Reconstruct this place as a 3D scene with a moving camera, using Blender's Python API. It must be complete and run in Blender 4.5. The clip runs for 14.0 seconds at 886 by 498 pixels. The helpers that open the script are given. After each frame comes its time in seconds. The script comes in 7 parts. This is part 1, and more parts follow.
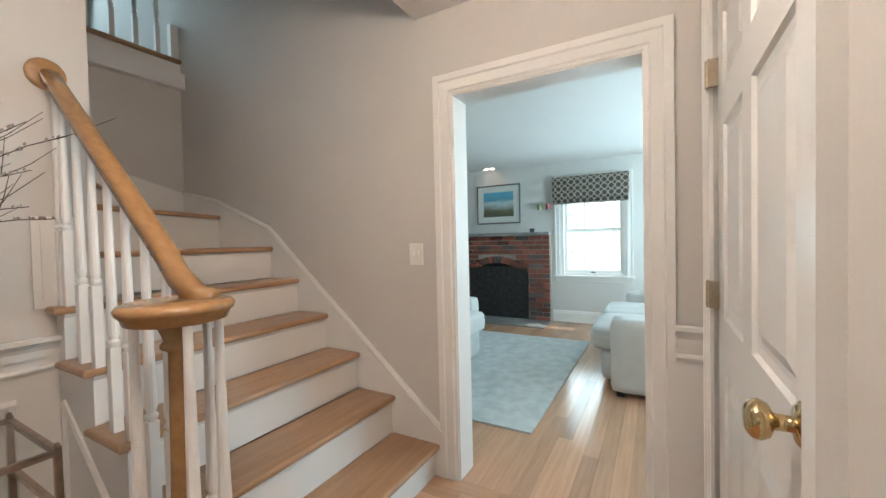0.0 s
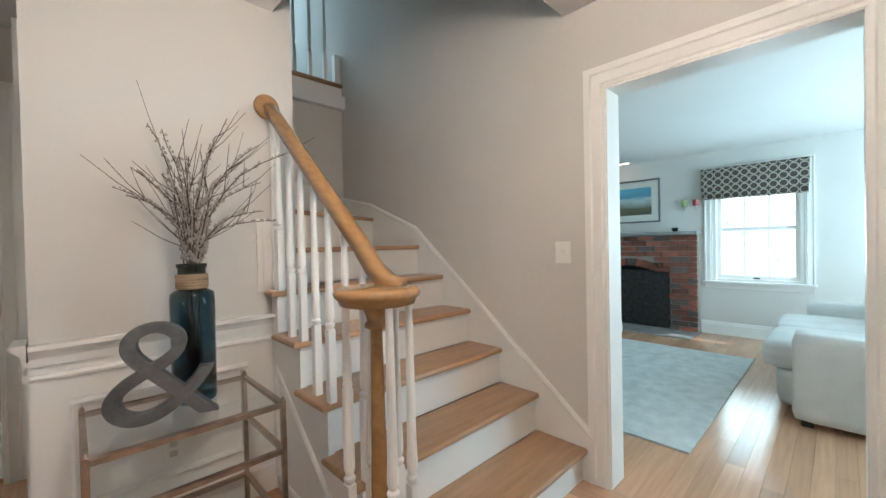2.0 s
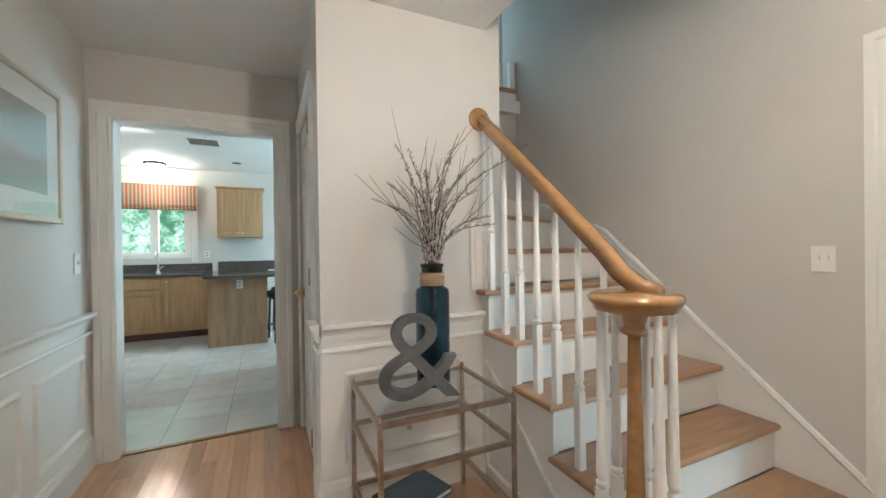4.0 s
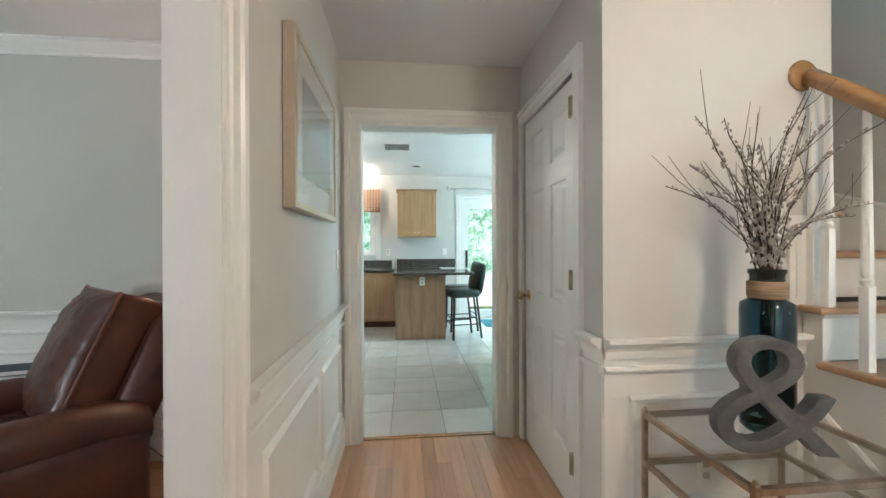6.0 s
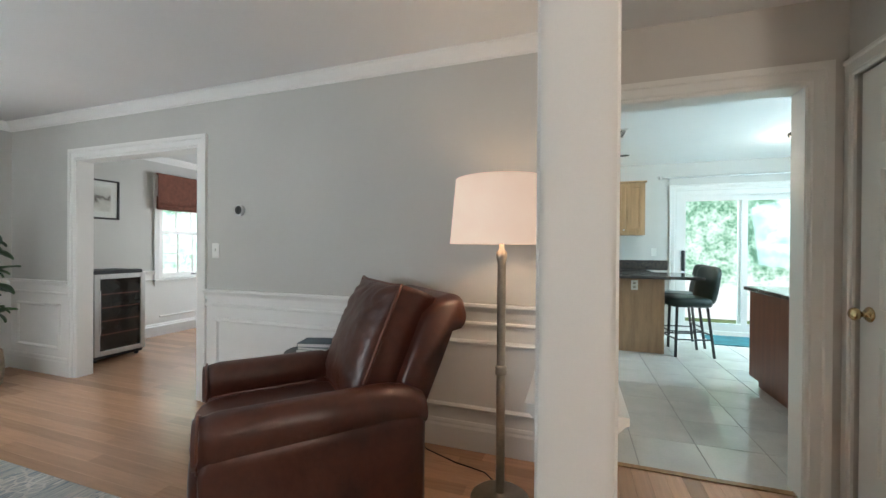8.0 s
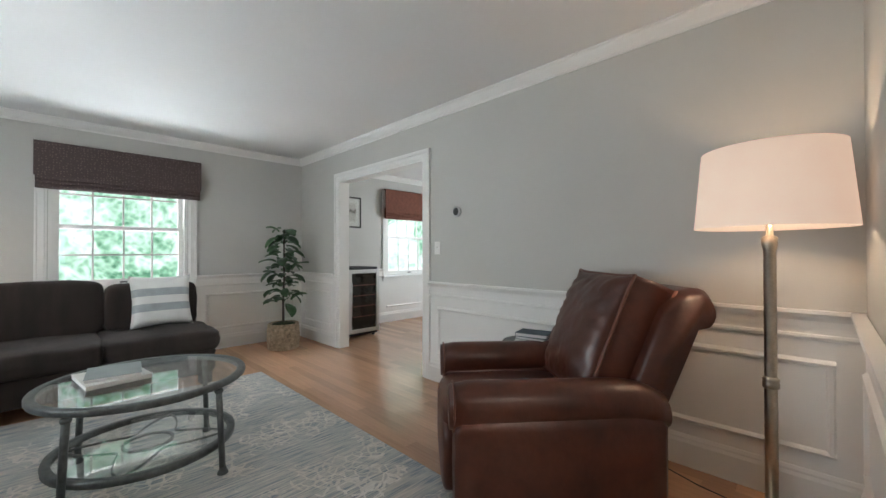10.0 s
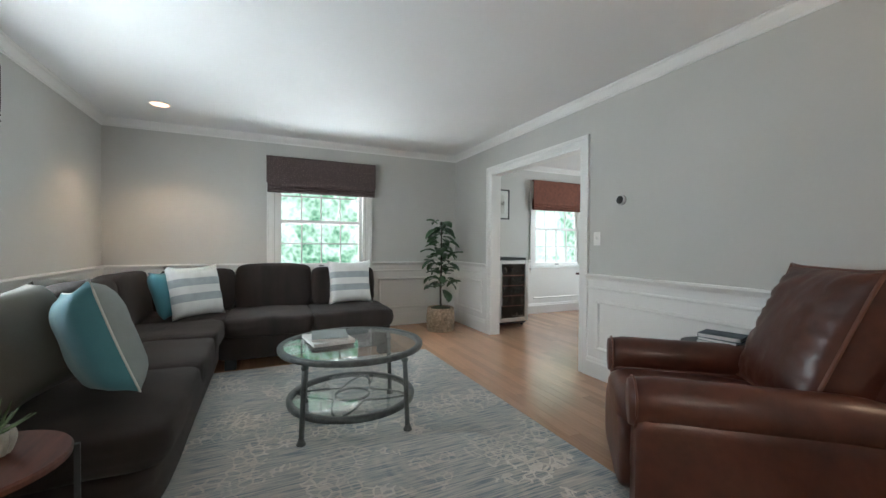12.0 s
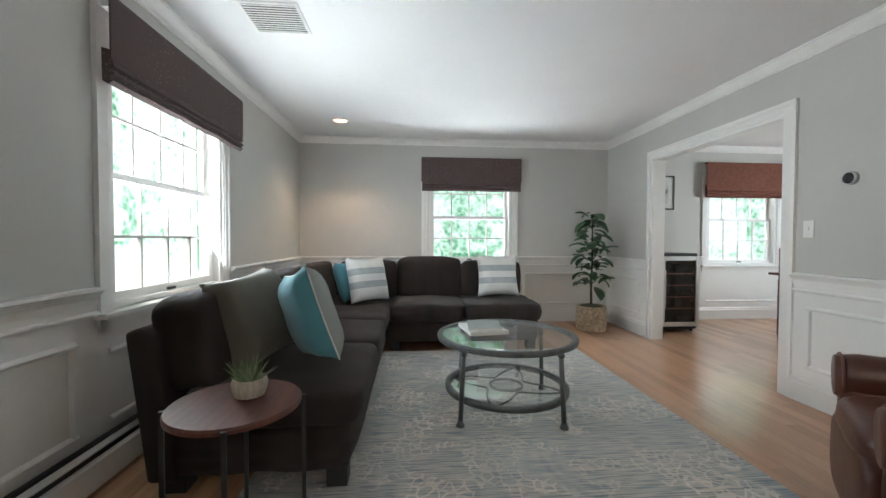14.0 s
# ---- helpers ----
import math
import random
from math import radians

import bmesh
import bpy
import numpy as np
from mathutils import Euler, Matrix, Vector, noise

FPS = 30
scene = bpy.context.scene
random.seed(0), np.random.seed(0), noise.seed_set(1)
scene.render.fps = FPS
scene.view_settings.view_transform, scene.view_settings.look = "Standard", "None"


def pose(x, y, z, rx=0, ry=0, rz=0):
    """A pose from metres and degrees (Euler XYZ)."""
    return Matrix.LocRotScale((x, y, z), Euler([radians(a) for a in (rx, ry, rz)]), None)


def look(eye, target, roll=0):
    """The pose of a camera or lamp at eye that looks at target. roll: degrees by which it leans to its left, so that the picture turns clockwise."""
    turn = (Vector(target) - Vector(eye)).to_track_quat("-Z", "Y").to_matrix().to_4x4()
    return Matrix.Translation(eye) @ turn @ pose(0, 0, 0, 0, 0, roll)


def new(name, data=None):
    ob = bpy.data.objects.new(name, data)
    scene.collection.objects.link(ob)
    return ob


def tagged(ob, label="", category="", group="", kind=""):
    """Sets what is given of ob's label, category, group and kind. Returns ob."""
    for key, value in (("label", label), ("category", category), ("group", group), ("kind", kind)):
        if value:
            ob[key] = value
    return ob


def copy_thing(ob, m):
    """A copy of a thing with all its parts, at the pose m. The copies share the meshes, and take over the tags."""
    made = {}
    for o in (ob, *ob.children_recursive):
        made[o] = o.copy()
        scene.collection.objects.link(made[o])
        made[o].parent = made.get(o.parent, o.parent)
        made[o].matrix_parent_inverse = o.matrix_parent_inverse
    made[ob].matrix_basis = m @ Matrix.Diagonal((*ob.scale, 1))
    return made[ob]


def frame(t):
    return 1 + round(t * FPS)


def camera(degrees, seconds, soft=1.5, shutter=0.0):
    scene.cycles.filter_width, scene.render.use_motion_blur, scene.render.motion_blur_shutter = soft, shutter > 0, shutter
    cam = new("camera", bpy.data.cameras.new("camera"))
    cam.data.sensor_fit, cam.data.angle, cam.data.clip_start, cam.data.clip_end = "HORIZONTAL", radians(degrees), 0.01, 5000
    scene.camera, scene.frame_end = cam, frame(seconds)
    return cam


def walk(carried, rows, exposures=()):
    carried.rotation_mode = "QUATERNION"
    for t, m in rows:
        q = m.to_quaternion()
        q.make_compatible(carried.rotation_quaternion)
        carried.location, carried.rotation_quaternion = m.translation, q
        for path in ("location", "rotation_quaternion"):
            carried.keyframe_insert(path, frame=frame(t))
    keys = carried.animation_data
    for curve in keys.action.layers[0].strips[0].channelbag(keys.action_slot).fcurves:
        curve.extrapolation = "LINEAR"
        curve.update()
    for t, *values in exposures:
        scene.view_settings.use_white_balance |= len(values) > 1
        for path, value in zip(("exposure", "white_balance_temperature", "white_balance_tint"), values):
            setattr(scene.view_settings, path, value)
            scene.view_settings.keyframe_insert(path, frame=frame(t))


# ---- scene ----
cam = camera(98.0, 14.0)

PATH = [
    (0, (1.365, -0.378, 1.232), (3.109, 0.601, 1.184), -1.3),
    (0.5, (1.345, -0.35, 1.232), (3.021, 0.741, 1.188), -1.3),
    (1, (1.307, -0.322, 1.229), (2.902, 0.885, 1.188), -1.3),
    (1.5, (1.263, -0.297, 1.222), (2.764, 1.025, 1.187), -1.2),
    (2, (1.219, -0.266, 1.216), (2.611, 1.17, 1.19), -1.2),
    (2.5, (1.181, -0.252, 1.212), (2.432, 1.309, 1.196), -1.3),
    (2.7, (1.157, -0.238, 1.214), (2.352, 1.365, 1.199), -1.2),
    (4.8, (0.668, 0.069, 1.24), (1.276, 1.974, 1.229), -0.8),
    (5, (0.615, 0.111, 1.24), (1.164, 2.035, 1.229), -0.8),
    (5.5, (0.484, 0.226, 1.243), (0.869, 2.189, 1.235), -0.6),
    (6, (0.35, 0.335, 1.233), (0.543, 2.325, 1.229), -0.2),
    (6.5, (0.206, 0.402, 1.218), (0.161, 2.401, 1.222), 0.0),
    (7, (0.054, 0.442, 1.212), (-0.18, 2.428, 1.217), 0.1),
    (7.5, (-0.028, 0.483, 1.211), (-0.47, 2.434, 1.215), 0.4),
    (8, (-0.115, 0.479, 1.22), (-0.758, 2.373, 1.212), 0.4),
    (8.5, (-0.17, 0.489, 1.189), (-1.049, 2.286, 1.195), 0.5),
    (9, (-0.225, 0.449, 1.173), (-1.308, 2.13, 1.181), 0.6),
    (11.3, (-0.298, 0.21, 1.114), (-1.994, 1.27, 1.107), 0.1),
    (11.5, (-0.294, 0.191, 1.142), (-2.022, 1.198, 1.12), 0.4),
    (12, (-0.318, 0.168, 1.126), (-2.132, 1.01, 1.103), 0.4),
    (12.5, (-0.327, 0.145, 1.121), (-2.212, 0.814, 1.092), 0.3),
    (13, (-0.331, 0.137, 1.106), (-2.27, 0.627, 1.075), 0.5),
    (13.5, (-0.334, 0.122, 1.09), (-2.308, 0.44, 1.057), 0.6),
    (14, (-0.348, 0.069, 1.105), (-2.34, 0.23, 1.057), 0.2),
]
walk(cam, [(t, look(eye, target, roll)) for t, eye, target, roll in PATH], [(0.0, 0.12, 6400, 16), (2.0, 0.22, 6050, 12), (2.7, 0.25, 6050, 11), (4.8, 0.38, 5950, 8), (6.0, 0.42, 6150, 9), (7.5, 0.27, 6250, 11), (9.2, 0.25, 6300, 12), (11.3, 0.18, 6200, 10), (13.2, 0.27, 6100, 9), (14.0, 0.25, 6250, 11)])


# ---- world, sun and lamps ----
world = bpy.data.worlds.new("sky")
scene.world = world
world.use_nodes = True
wn = world.node_tree
sky = wn.nodes.new("ShaderNodeTexSky")
sky.sky_type, sky.sun_disc = "NISHITA", False
sky.sun_elevation, sky.sun_rotation = radians(56), radians(133)
wn.links.new(sky.outputs[0], wn.nodes["Background"].inputs[0])
wn.nodes["Background"].inputs[1].default_value = 0.12


def lamp(name, kind, place, energy, color, target=None, **more):
    data = bpy.data.lights.new(name, kind)
    data.energy, data.color = energy, color
    if "size" in more:
        data.shape, data.size, data.size_y = "RECTANGLE", more["size"][0], more["size"][1]
    if "radius" in more:
        data.shadow_soft_size = more["radius"]
    if "cone" in more:
        data.spot_size, data.spot_blend = radians(more["cone"]), 0.6
    ob = new(name, data)
    ob.matrix_world = look(place, target) if target else Matrix.Translation(place)
    return ob


sun = lamp("sun", "SUN", (5, -4.6, 10), 5.0, (1.0, 0.95, 0.87), (0, 0, 0))
sun.data.angle = radians(0.5)
sun.matrix_world = look((5.0, -4.6, 10.0), (0, 0, 0))
DAY, WARM, COOL, BULB = (0.90, 0.97, 1.0), (1.0, 0.72, 0.47), (0.64, 0.92, 1.0), (1.0, 0.855, 0.70)
lamp("foyer_lamp", "POINT", (1.6, 0.15, 2.17), 42, BULB, radius=0.1)
lamp("floor_lamp_bulb", "POINT", (-0.443, 2.325, 1.40), 11, WARM, radius=0.05)
lamp("downlight_bulb", "SPOT", (-4.72, -0.72, 2.36), 30, WARM, (-4.85, -0.72, 0), radius=0.04, cone=110)
lamp("kitchen_lamp", "POINT", (-0.52, 6.5, 2.3), 18, BULB, radius=0.08)
lamp("kitchen_lamp", "POINT", (-0.5, 4.6, 2.3), 6, BULB, radius=0.08)
lamp("kitchen_lamp", "POINT", (2.2, 5.6, 2.3), 6, BULB, radius=0.08)
# area lamps in place of daylight, in the openings or out of sight outside
lamp("day_family_east", "AREA", (7.30, 0.43, 1.25), 16, COOL, (4, 0.6, 2.0), size=(0.84, 0.9))
# added cool fill behind an unseen south opening
lamp("fill_family_south", "AREA", (5.4, -2.0, 1.4), 98, COOL, (5.4, 2, 2.1), size=(2.4, 1.3))
# added cool fill hanging inside the upper hall, which has no opening
lamp("fill_upper_hall", "AREA", (2.4, 4.5, 4.0), 14, COOL, (2.6, 0, 3.0), size=(1.2, 1.2))
lamp("day_living_south", "AREA", (-2.855, -1.56, 1.43), 74, DAY, (-3.1, 0.4, 2.45), size=(1.06, 1.3))
lamp("day_living_west", "AREA", (-6.0, 0.84, 2.75), 120, DAY, (-3.8, 0.84, 0.6), size=(1.3, 0.8))
# added lamp below the sill, tilted up in place of light off the ground
lamp("ground_light_west", "AREA", (-6.1, 0.84, 0.55), 90, DAY, (-4.2, 0.84, 2.4), size=(1.3, 0.7))
lamp("day_dining_west", "AREA", (-6.0, 4.73, 2.75), 85, DAY, (-4.0, 4.73, 0.6), size=(1.3, 0.8))
# added fill through an unseen opening, to brighten the dining room
lamp("fill_dining_north", "AREA", (-3.6, 6.02, 1.5), 48, DAY, (-3.6, 2, 1.0), size=(1.4, 1.2))
# added cool fill from an unseen east opening, lifts the dim kitchen
lamp("fill_kitchen_east", "AREA", (3.42, 4.9, 1.5), 75, COOL, (0.5, 4.9, 1.2), size=(1.9, 1.2))
lamp("day_kitchen_slider", "AREA", (2.14, 7.6, 2.75), 250, COOL, (1.6, 4.5, 0.4), size=(1.7, 0.8))
lamp("day_kitchen_window", "AREA", (-0.75, 7.5, 2.6), 180, COOL, (-0.5, 4.5, 0.6), size=(1.2, 0.7))

# ---- materials ----
MATS = {}


def mat(name, color, rough=0.5, metal=0.0, var=0.08, scale=6.0, fine=80.0, bump=0.05, rnd=0.0, island=0.0, stretch=None, coat=0.0, emit=None, spec=None, second=None, wave=None, sheen=0.0, trans=0.0, space="Object"):
    m = bpy.data.materials.new(name)
    m.use_nodes = True
    t = m.node_tree
    N, L = t.nodes, t.links
    b = N["Principled BSDF"]
    b.inputs["Roughness"].default_value, b.inputs["Metallic"].default_value = rough, metal
    b.inputs["Coat Weight"].default_value = coat
    b.inputs["Coat Roughness"].default_value = 0.12
    b.inputs["Sheen Weight"].default_value = sheen
    b.inputs["Transmission Weight"].default_value = trans
    if spec is not None:
        b.inputs["Specular IOR Level"].default_value = spec
    tc = N.new("ShaderNodeTexCoord")
    vec = tc.outputs["Object"]
    if space == "World":
        geo = N.new("ShaderNodeNewGeometry")
        vec = geo.outputs["Position"]
    if stretch:
        mp = N.new("ShaderNodeMapping")
        mp.inputs["Scale"].default_value = stretch
        L.new(vec, mp.inputs[0])
        vec = mp.outputs[0]
    big = N.new("ShaderNodeTexNoise")
    big.inputs["Scale"].default_value, big.inputs["Detail"].default_value = scale, 4
    small = N.new("ShaderNodeTexNoise")
    small.inputs["Scale"].default_value, small.inputs["Detail"].default_value = fine, 6
    L.new(vec, big.inputs["Vector"]), L.new(vec, small.inputs["Vector"])
    mix = N.new("ShaderNodeMix")
    mix.data_type = "RGBA"
    c2 = second or tuple(max(0, c * (1 - 3 * var)) for c in color)
    c1 = color if second else tuple(min(1, c * (1 + var)) for c in color)
    mix.inputs[6].default_value, mix.inputs[7].default_value = (*c1, 1), (*c2, 1)
    add = N.new("ShaderNodeMath")
    add.operation = "MULTIPLY_ADD"
    L.new(small.outputs[0], add.inputs[0])
    add.inputs[1].default_value = 0.45
    L.new(big.outputs[0], add.inputs[2])
    ramp = N.new("ShaderNodeMapRange")
    ramp.inputs[1].default_value, ramp.inputs[2].default_value = 0.45, 1.0
    L.new(add.outputs[0], ramp.inputs[0])
    fac = ramp.outputs[0]
    if wave:
        w = N.new("ShaderNodeTexWave")
        w.inputs["Scale"].default_value, w.inputs["Distortion"].default_value = wave
        w.inputs["Detail"].default_value = 3
        L.new(vec, w.inputs["Vector"])
        wm = N.new("ShaderNodeMath")
        wm.operation = "MULTIPLY"
        L.new(w.outputs[0], wm.inputs[0]), L.new(fac, wm.inputs[1])
        fac = wm.outputs[0]
    L.new(fac, mix.inputs[0])
    col = mix.outputs[2]
    if rnd or island:
        hv = N.new("ShaderNodeHueSaturation")
        src = N.new("ShaderNodeObjectInfo").outputs["Random"] if rnd else N.new("ShaderNodeNewGeometry").outputs["Random Per Island"]
        mr = N.new("ShaderNodeMapRange")
        k = rnd or island
        mr.inputs[3].default_value, mr.inputs[4].default_value = 1 - k, 1 + k
        L.new(src, mr.inputs[0]), L.new(mr.outputs[0], hv.inputs["Value"]), L.new(col, hv.inputs["Color"])
        col = hv.outputs[0]
    L.new(col, b.inputs["Base Color"])
    if bump:
        bp = N.new("ShaderNodeBump")
        bp.inputs["Strength"].default_value, bp.inputs["Distance"].default_value = bump, 0.004
        L.new(small.outputs[0], bp.inputs["Height"]), L.new(bp.outputs[0], b.inputs["Normal"])
    if emit:
        b.inputs["Emission Color"].default_value = (*emit[:3], 1)
        b.inputs["Emission Strength"].default_value = emit[3]
    MATS[name] = m
    return m


wall_paint = mat("wall_paint", (0.60, 0.575, 0.54), 0.6, var=0.02, scale=1.5, fine=350, bump=0.06, space="World")
living_paint = mat("living_paint", (0.525, 0.515, 0.48), 0.6, var=0.02, scale=1.5, fine=350, bump=0.06, space="World")
family_paint = mat("family_paint", (0.62, 0.61, 0.58), 0.6, var=0.02, scale=1.5, fine=350, bump=0.06, space="World")
trim_paint = mat("trim_paint", (0.79, 0.78, 0.75), 0.32, var=0.012, scale=3, fine=200, bump=0.02)
ceiling_paint = mat("ceiling_paint", (0.78, 0.78, 0.77), 0.75, var=0.01, scale=2, fine=300, bump=0.08, space="World")
plank_x = mat("oak_plank_x", (0.55, 0.325, 0.20), 0.15, var=0.065, scale=3, fine=30, stretch=(0.9, 16, 16), bump=0.05, rnd=0.2, space="World")
plank_y = mat("oak_plank_y", (0.55, 0.325, 0.20), 0.15, var=0.065, scale=3, fine=30, stretch=(16, 0.9, 16), bump=0.05, rnd=0.2, space="World")
tread_oak = mat("tread_oak", (0.41, 0.24, 0.128), 0.3, var=0.1, scale=2.5, fine=30, stretch=(1.2, 15, 15), bump=0.05, rnd=0.12, space="World")
rail_oak = mat("rail_oak", (0.34, 0.187, 0.074), 0.24, var=0.08, scale=3, fine=30, stretch=(15, 2, 15), bump=0.03, coat=0.3)
tile_mat = mat("floor_tile", (0.58, 0.555, 0.52), 0.1, var=0.05, scale=5, fine=60, bump=0.015, rnd=0.05, space="World")
grout = mat("grout", (0.27, 0.25, 0.23), 0.85, var=0.06, space="World")
cab_oak = mat("cabinet_maple", (0.50, 0.31, 0.16), 0.38, var=0.09, scale=2.2, fine=28, stretch=(12, 12, 0.9), bump=0.03)
isl_oak = mat("island_maple", (0.40, 0.25, 0.145), 0.4, var=0.12, scale=2.2, fine=28, stretch=(10, 10, 0.9), bump=0.03)
granite = mat("granite", (0.035, 0.035, 0.04), 0.12, var=0.3, scale=30, fine=160, second=(0.11, 0.09, 0.075), bump=0.0)
brick_mat = mat("brick", (0.25, 0.085, 0.055), 0.85, var=0.15, scale=14, fine=120, bump=0.5, rnd=0.45, space="World")
brick_dark = mat("brick_grey", (0.13, 0.10, 0.09), 0.85, var=0.15, scale=14, fine=120, bump=0.5, rnd=0.3, space="World")
mortar = mat("mortar", (0.36, 0.32, 0.28), 0.9, var=0.1, fine=150, bump=0.5)
soot = mat("soot_black", (0.014, 0.013, 0.013), 0.7, var=0.3, fine=60, bump=0.1)
screen_mat = mat("fire_screen", (0.045, 0.043, 0.042), 0.5, metal=0.3, var=0.3, scale=20, fine=200, bump=0.1)
stone = mat("mantel_stone", (0.27, 0.27, 0.26), 0.6, var=0.15, scale=8, fine=90, bump=0.1)
leather = mat("brown_leather", (0.085, 0.023, 0.0125), 0.38, var=0.16, scale=5, fine=24, bump=0.45, coat=0.06)
leather_pipe = mat("leather_piping", (0.15, 0.055, 0.033), 0.4, var=0.1, fine=120)
sofa_mat = mat("dark_brown_chenille", (0.026, 0.0165, 0.013), 0.92, var=0.24, scale=1.0, fine=120, bump=0.55, sheen=0.04, stretch=(7, 7, 1.2))
olive = mat("olive_linen", (0.105, 0.10, 0.08), 0.9, var=0.1, scale=6, fine=260, bump=0.4, sheen=0.2)
teal = mat("teal_cotton", (0.075, 0.235, 0.28), 0.85, var=0.06, scale=6, fine=260, bump=0.3, sheen=0.2)
pale = mat("pale_linen", (0.29, 0.325, 0.315), 0.9, var=0.06, scale=6, fine=260, bump=0.3)
white_cloth = mat("white_cotton", (0.66, 0.66, 0.63), 0.9, var=0.05, scale=8, fine=200, bump=0.35)
grey_stripe = mat("grey_stripe_cloth", (0.36, 0.39, 0.40), 0.9, var=0.1, scale=10, fine=200, bump=0.5)
cream_sofa = mat("cream_upholstery", (0.60, 0.61, 0.59), 0.9, var=0.05, scale=5, fine=250, bump=0.3)
pale_rug = mat("pale_rug", (0.53, 0.57, 0.56), 0.95, var=0.09, scale=9, fine=140, bump=0.6)
iron = mat("dark_iron", (0.055, 0.06, 0.06), 0.45, metal=0.7, var=0.15, scale=25, fine=120, bump=0.15)
pewter_iron = mat("pewter_grey_iron", (0.12, 0.13, 0.128), 0.45, metal=0.5, var=0.15, scale=25, fine=120, bump=0.15)
bronze = mat("brushed_bronze", (0.46, 0.37, 0.30), 0.3, metal=1.0, var=0.12, scale=20, fine=150, bump=0.03)
brass = mat("polished_brass", (0.66, 0.5, 0.27), 0.16, metal=1.0, var=0.06, scale=20, fine=90, bump=0.0)
nickel = mat("brushed_nickel", (0.52, 0.46, 0.38), 0.28, metal=1.0, var=0.08, scale=20, fine=150, bump=0.02)
steel = mat("stainless_steel", (0.68, 0.68, 0.67), 0.42, metal=0.75, var=0.06, stretch=(1, 40, 1), bump=0.02)
black = mat("black_plastic", (0.018, 0.018, 0.018), 0.45, var=0.1, bump=0.02)
zinc = mat("weathered_zinc", (0.16, 0.16, 0.163), 0.55, metal=0.6, var=0.16, scale=9, fine=60, bump=0.12)
walnut = mat("walnut_top", (0.115, 0.034, 0.02), 0.48, var=0.2, scale=2.2, fine=28, stretch=(1.5, 16, 1), bump=0.03)
jute = mat("jute_twine", (0.42, 0.30, 0.19), 0.95, var=0.2, scale=4, fine=40, stretch=(1, 1, 40), bump=0.9)
basket_mat = mat("woven_seagrass", (0.50, 0.39, 0.28), 0.9, var=0.2, scale=30, fine=90, bump=0.9)
bark = mat("twig_bark", (0.06, 0.045, 0.038), 0.85, var=0.2, fine=90, bump=0.4)
catkin = mat("catkin_down", (0.36, 0.32, 0.29), 0.95, var=0.1, fine=120, bump=0.5)
leaf_mat = mat("fig_leaf", (0.055, 0.125, 0.05), 0.4, var=0.2, scale=12, fine=60, bump=0.2, rnd=0.3)
succ_mat = mat("succulent_leaf", (0.17, 0.25, 0.12), 0.45, var=0.2, scale=20, fine=60, bump=0.1, rnd=0.2)
soil = mat("moss", (0.05, 0.065, 0.025), 0.95, var=0.3, scale=30, fine=90, bump=0.9)
ceramic = mat("ribbed_ceramic", (0.44, 0.41, 0.35), 0.55, var=0.1, scale=20, fine=90, bump=0.1)
shade_rust = mat("rust_patterned_cloth", (0.20, 0.072, 0.045), 0.9, var=0.2, scale=22, fine=120, bump=0.3, second=(0.12, 0.045, 0.03))
paper = mat("paper", (0.72, 0.71, 0.68), 0.8, var=0.02)
book_blue = mat("book_cloth_blue", (0.07, 0.10, 0.12), 0.7, var=0.1)
plate_white = mat("switch_plate", (0.80, 0.79, 0.75), 0.3, var=0.01)
stool_leather = mat("stool_leather", (0.014, 0.028, 0.024), 0.4, var=0.1, fine=150, bump=0.1)
mat_blue = mat("door_mat_blue", (0.02, 0.13, 0.15), 0.95, var=0.15, fine=120, bump=0.6)
shade_glow = mat("lamp_shade_linen", (0.72, 0.64, 0.54), 0.9, var=0.03, fine=250, bump=0.2, emit=(1.0, 0.68, 0.50, 0.42))
bulb_glow = mat("bulb_glow", (0.9, 0.85, 0.8), 0.5, var=0.0, bump=0, emit=(1.0, 0.8, 0.6, 4.0))
green_yard = mat("lawn", (0.07, 0.12, 0.03), 0.95, var=0.2, scale=1, fine=20, bump=0.5, space="World")


def glass(name, color=(1, 1, 1), rough=0.0):
    m = bpy.data.materials.new(name)
    m.use_nodes = True
    b = m.node_tree.nodes["Principled BSDF"]
    b.inputs["Base Color"].default_value = (*color, 1)
    b.inputs["Roughness"].default_value, b.inputs["Transmission Weight"].default_value, b.inputs["IOR"].default_value = rough, 1.0, 1.45
    return m


def pane_glass(name, tint=0.9):
    """Thin glass: what lies behind, with a fresnel sheen."""
    m = bpy.data.materials.new(name)
    m.use_nodes = True
    N, L = m.node_tree.nodes, m.node_tree.links
    N.remove(N["Principled BSDF"])
    tr, gl, mx, fr = N.new("ShaderNodeBsdfTransparent"), N.new("ShaderNodeBsdfGlossy"), N.new("ShaderNodeMixShader"), N.new("ShaderNodeLayerWeight")
    tr.inputs[0].default_value = (tint, tint * 1.01, tint, 1)
    gl.inputs["Roughness"].default_value = 0.02
    pw = N.new("ShaderNodeMath")
    pw.operation = "POWER"
    pw.inputs[1].default_value = 4.0
    ad = N.new("ShaderNodeMath")
    ad.operation = "MULTIPLY_ADD"
    ad.inputs[1].default_value, ad.inputs[2].default_value = 0.75, 0.03
    L.new(fr.outputs["Facing"], pw.inputs[0]), L.new(pw.outputs[0], ad.inputs[0]), L.new(ad.outputs[0], mx.inputs[0])
    L.new(tr.outputs[0], mx.inputs[1]), L.new(gl.outputs[0], mx.inputs[2])
    L.new(mx.outputs[0], N["Material Output"].inputs[0])
    return m


window_glass, table_glass = pane_glass("window_glass", 0.97), pane_glass("table_glass", 0.985)
picture_glass = pane_glass("picture_glass", 0.97)
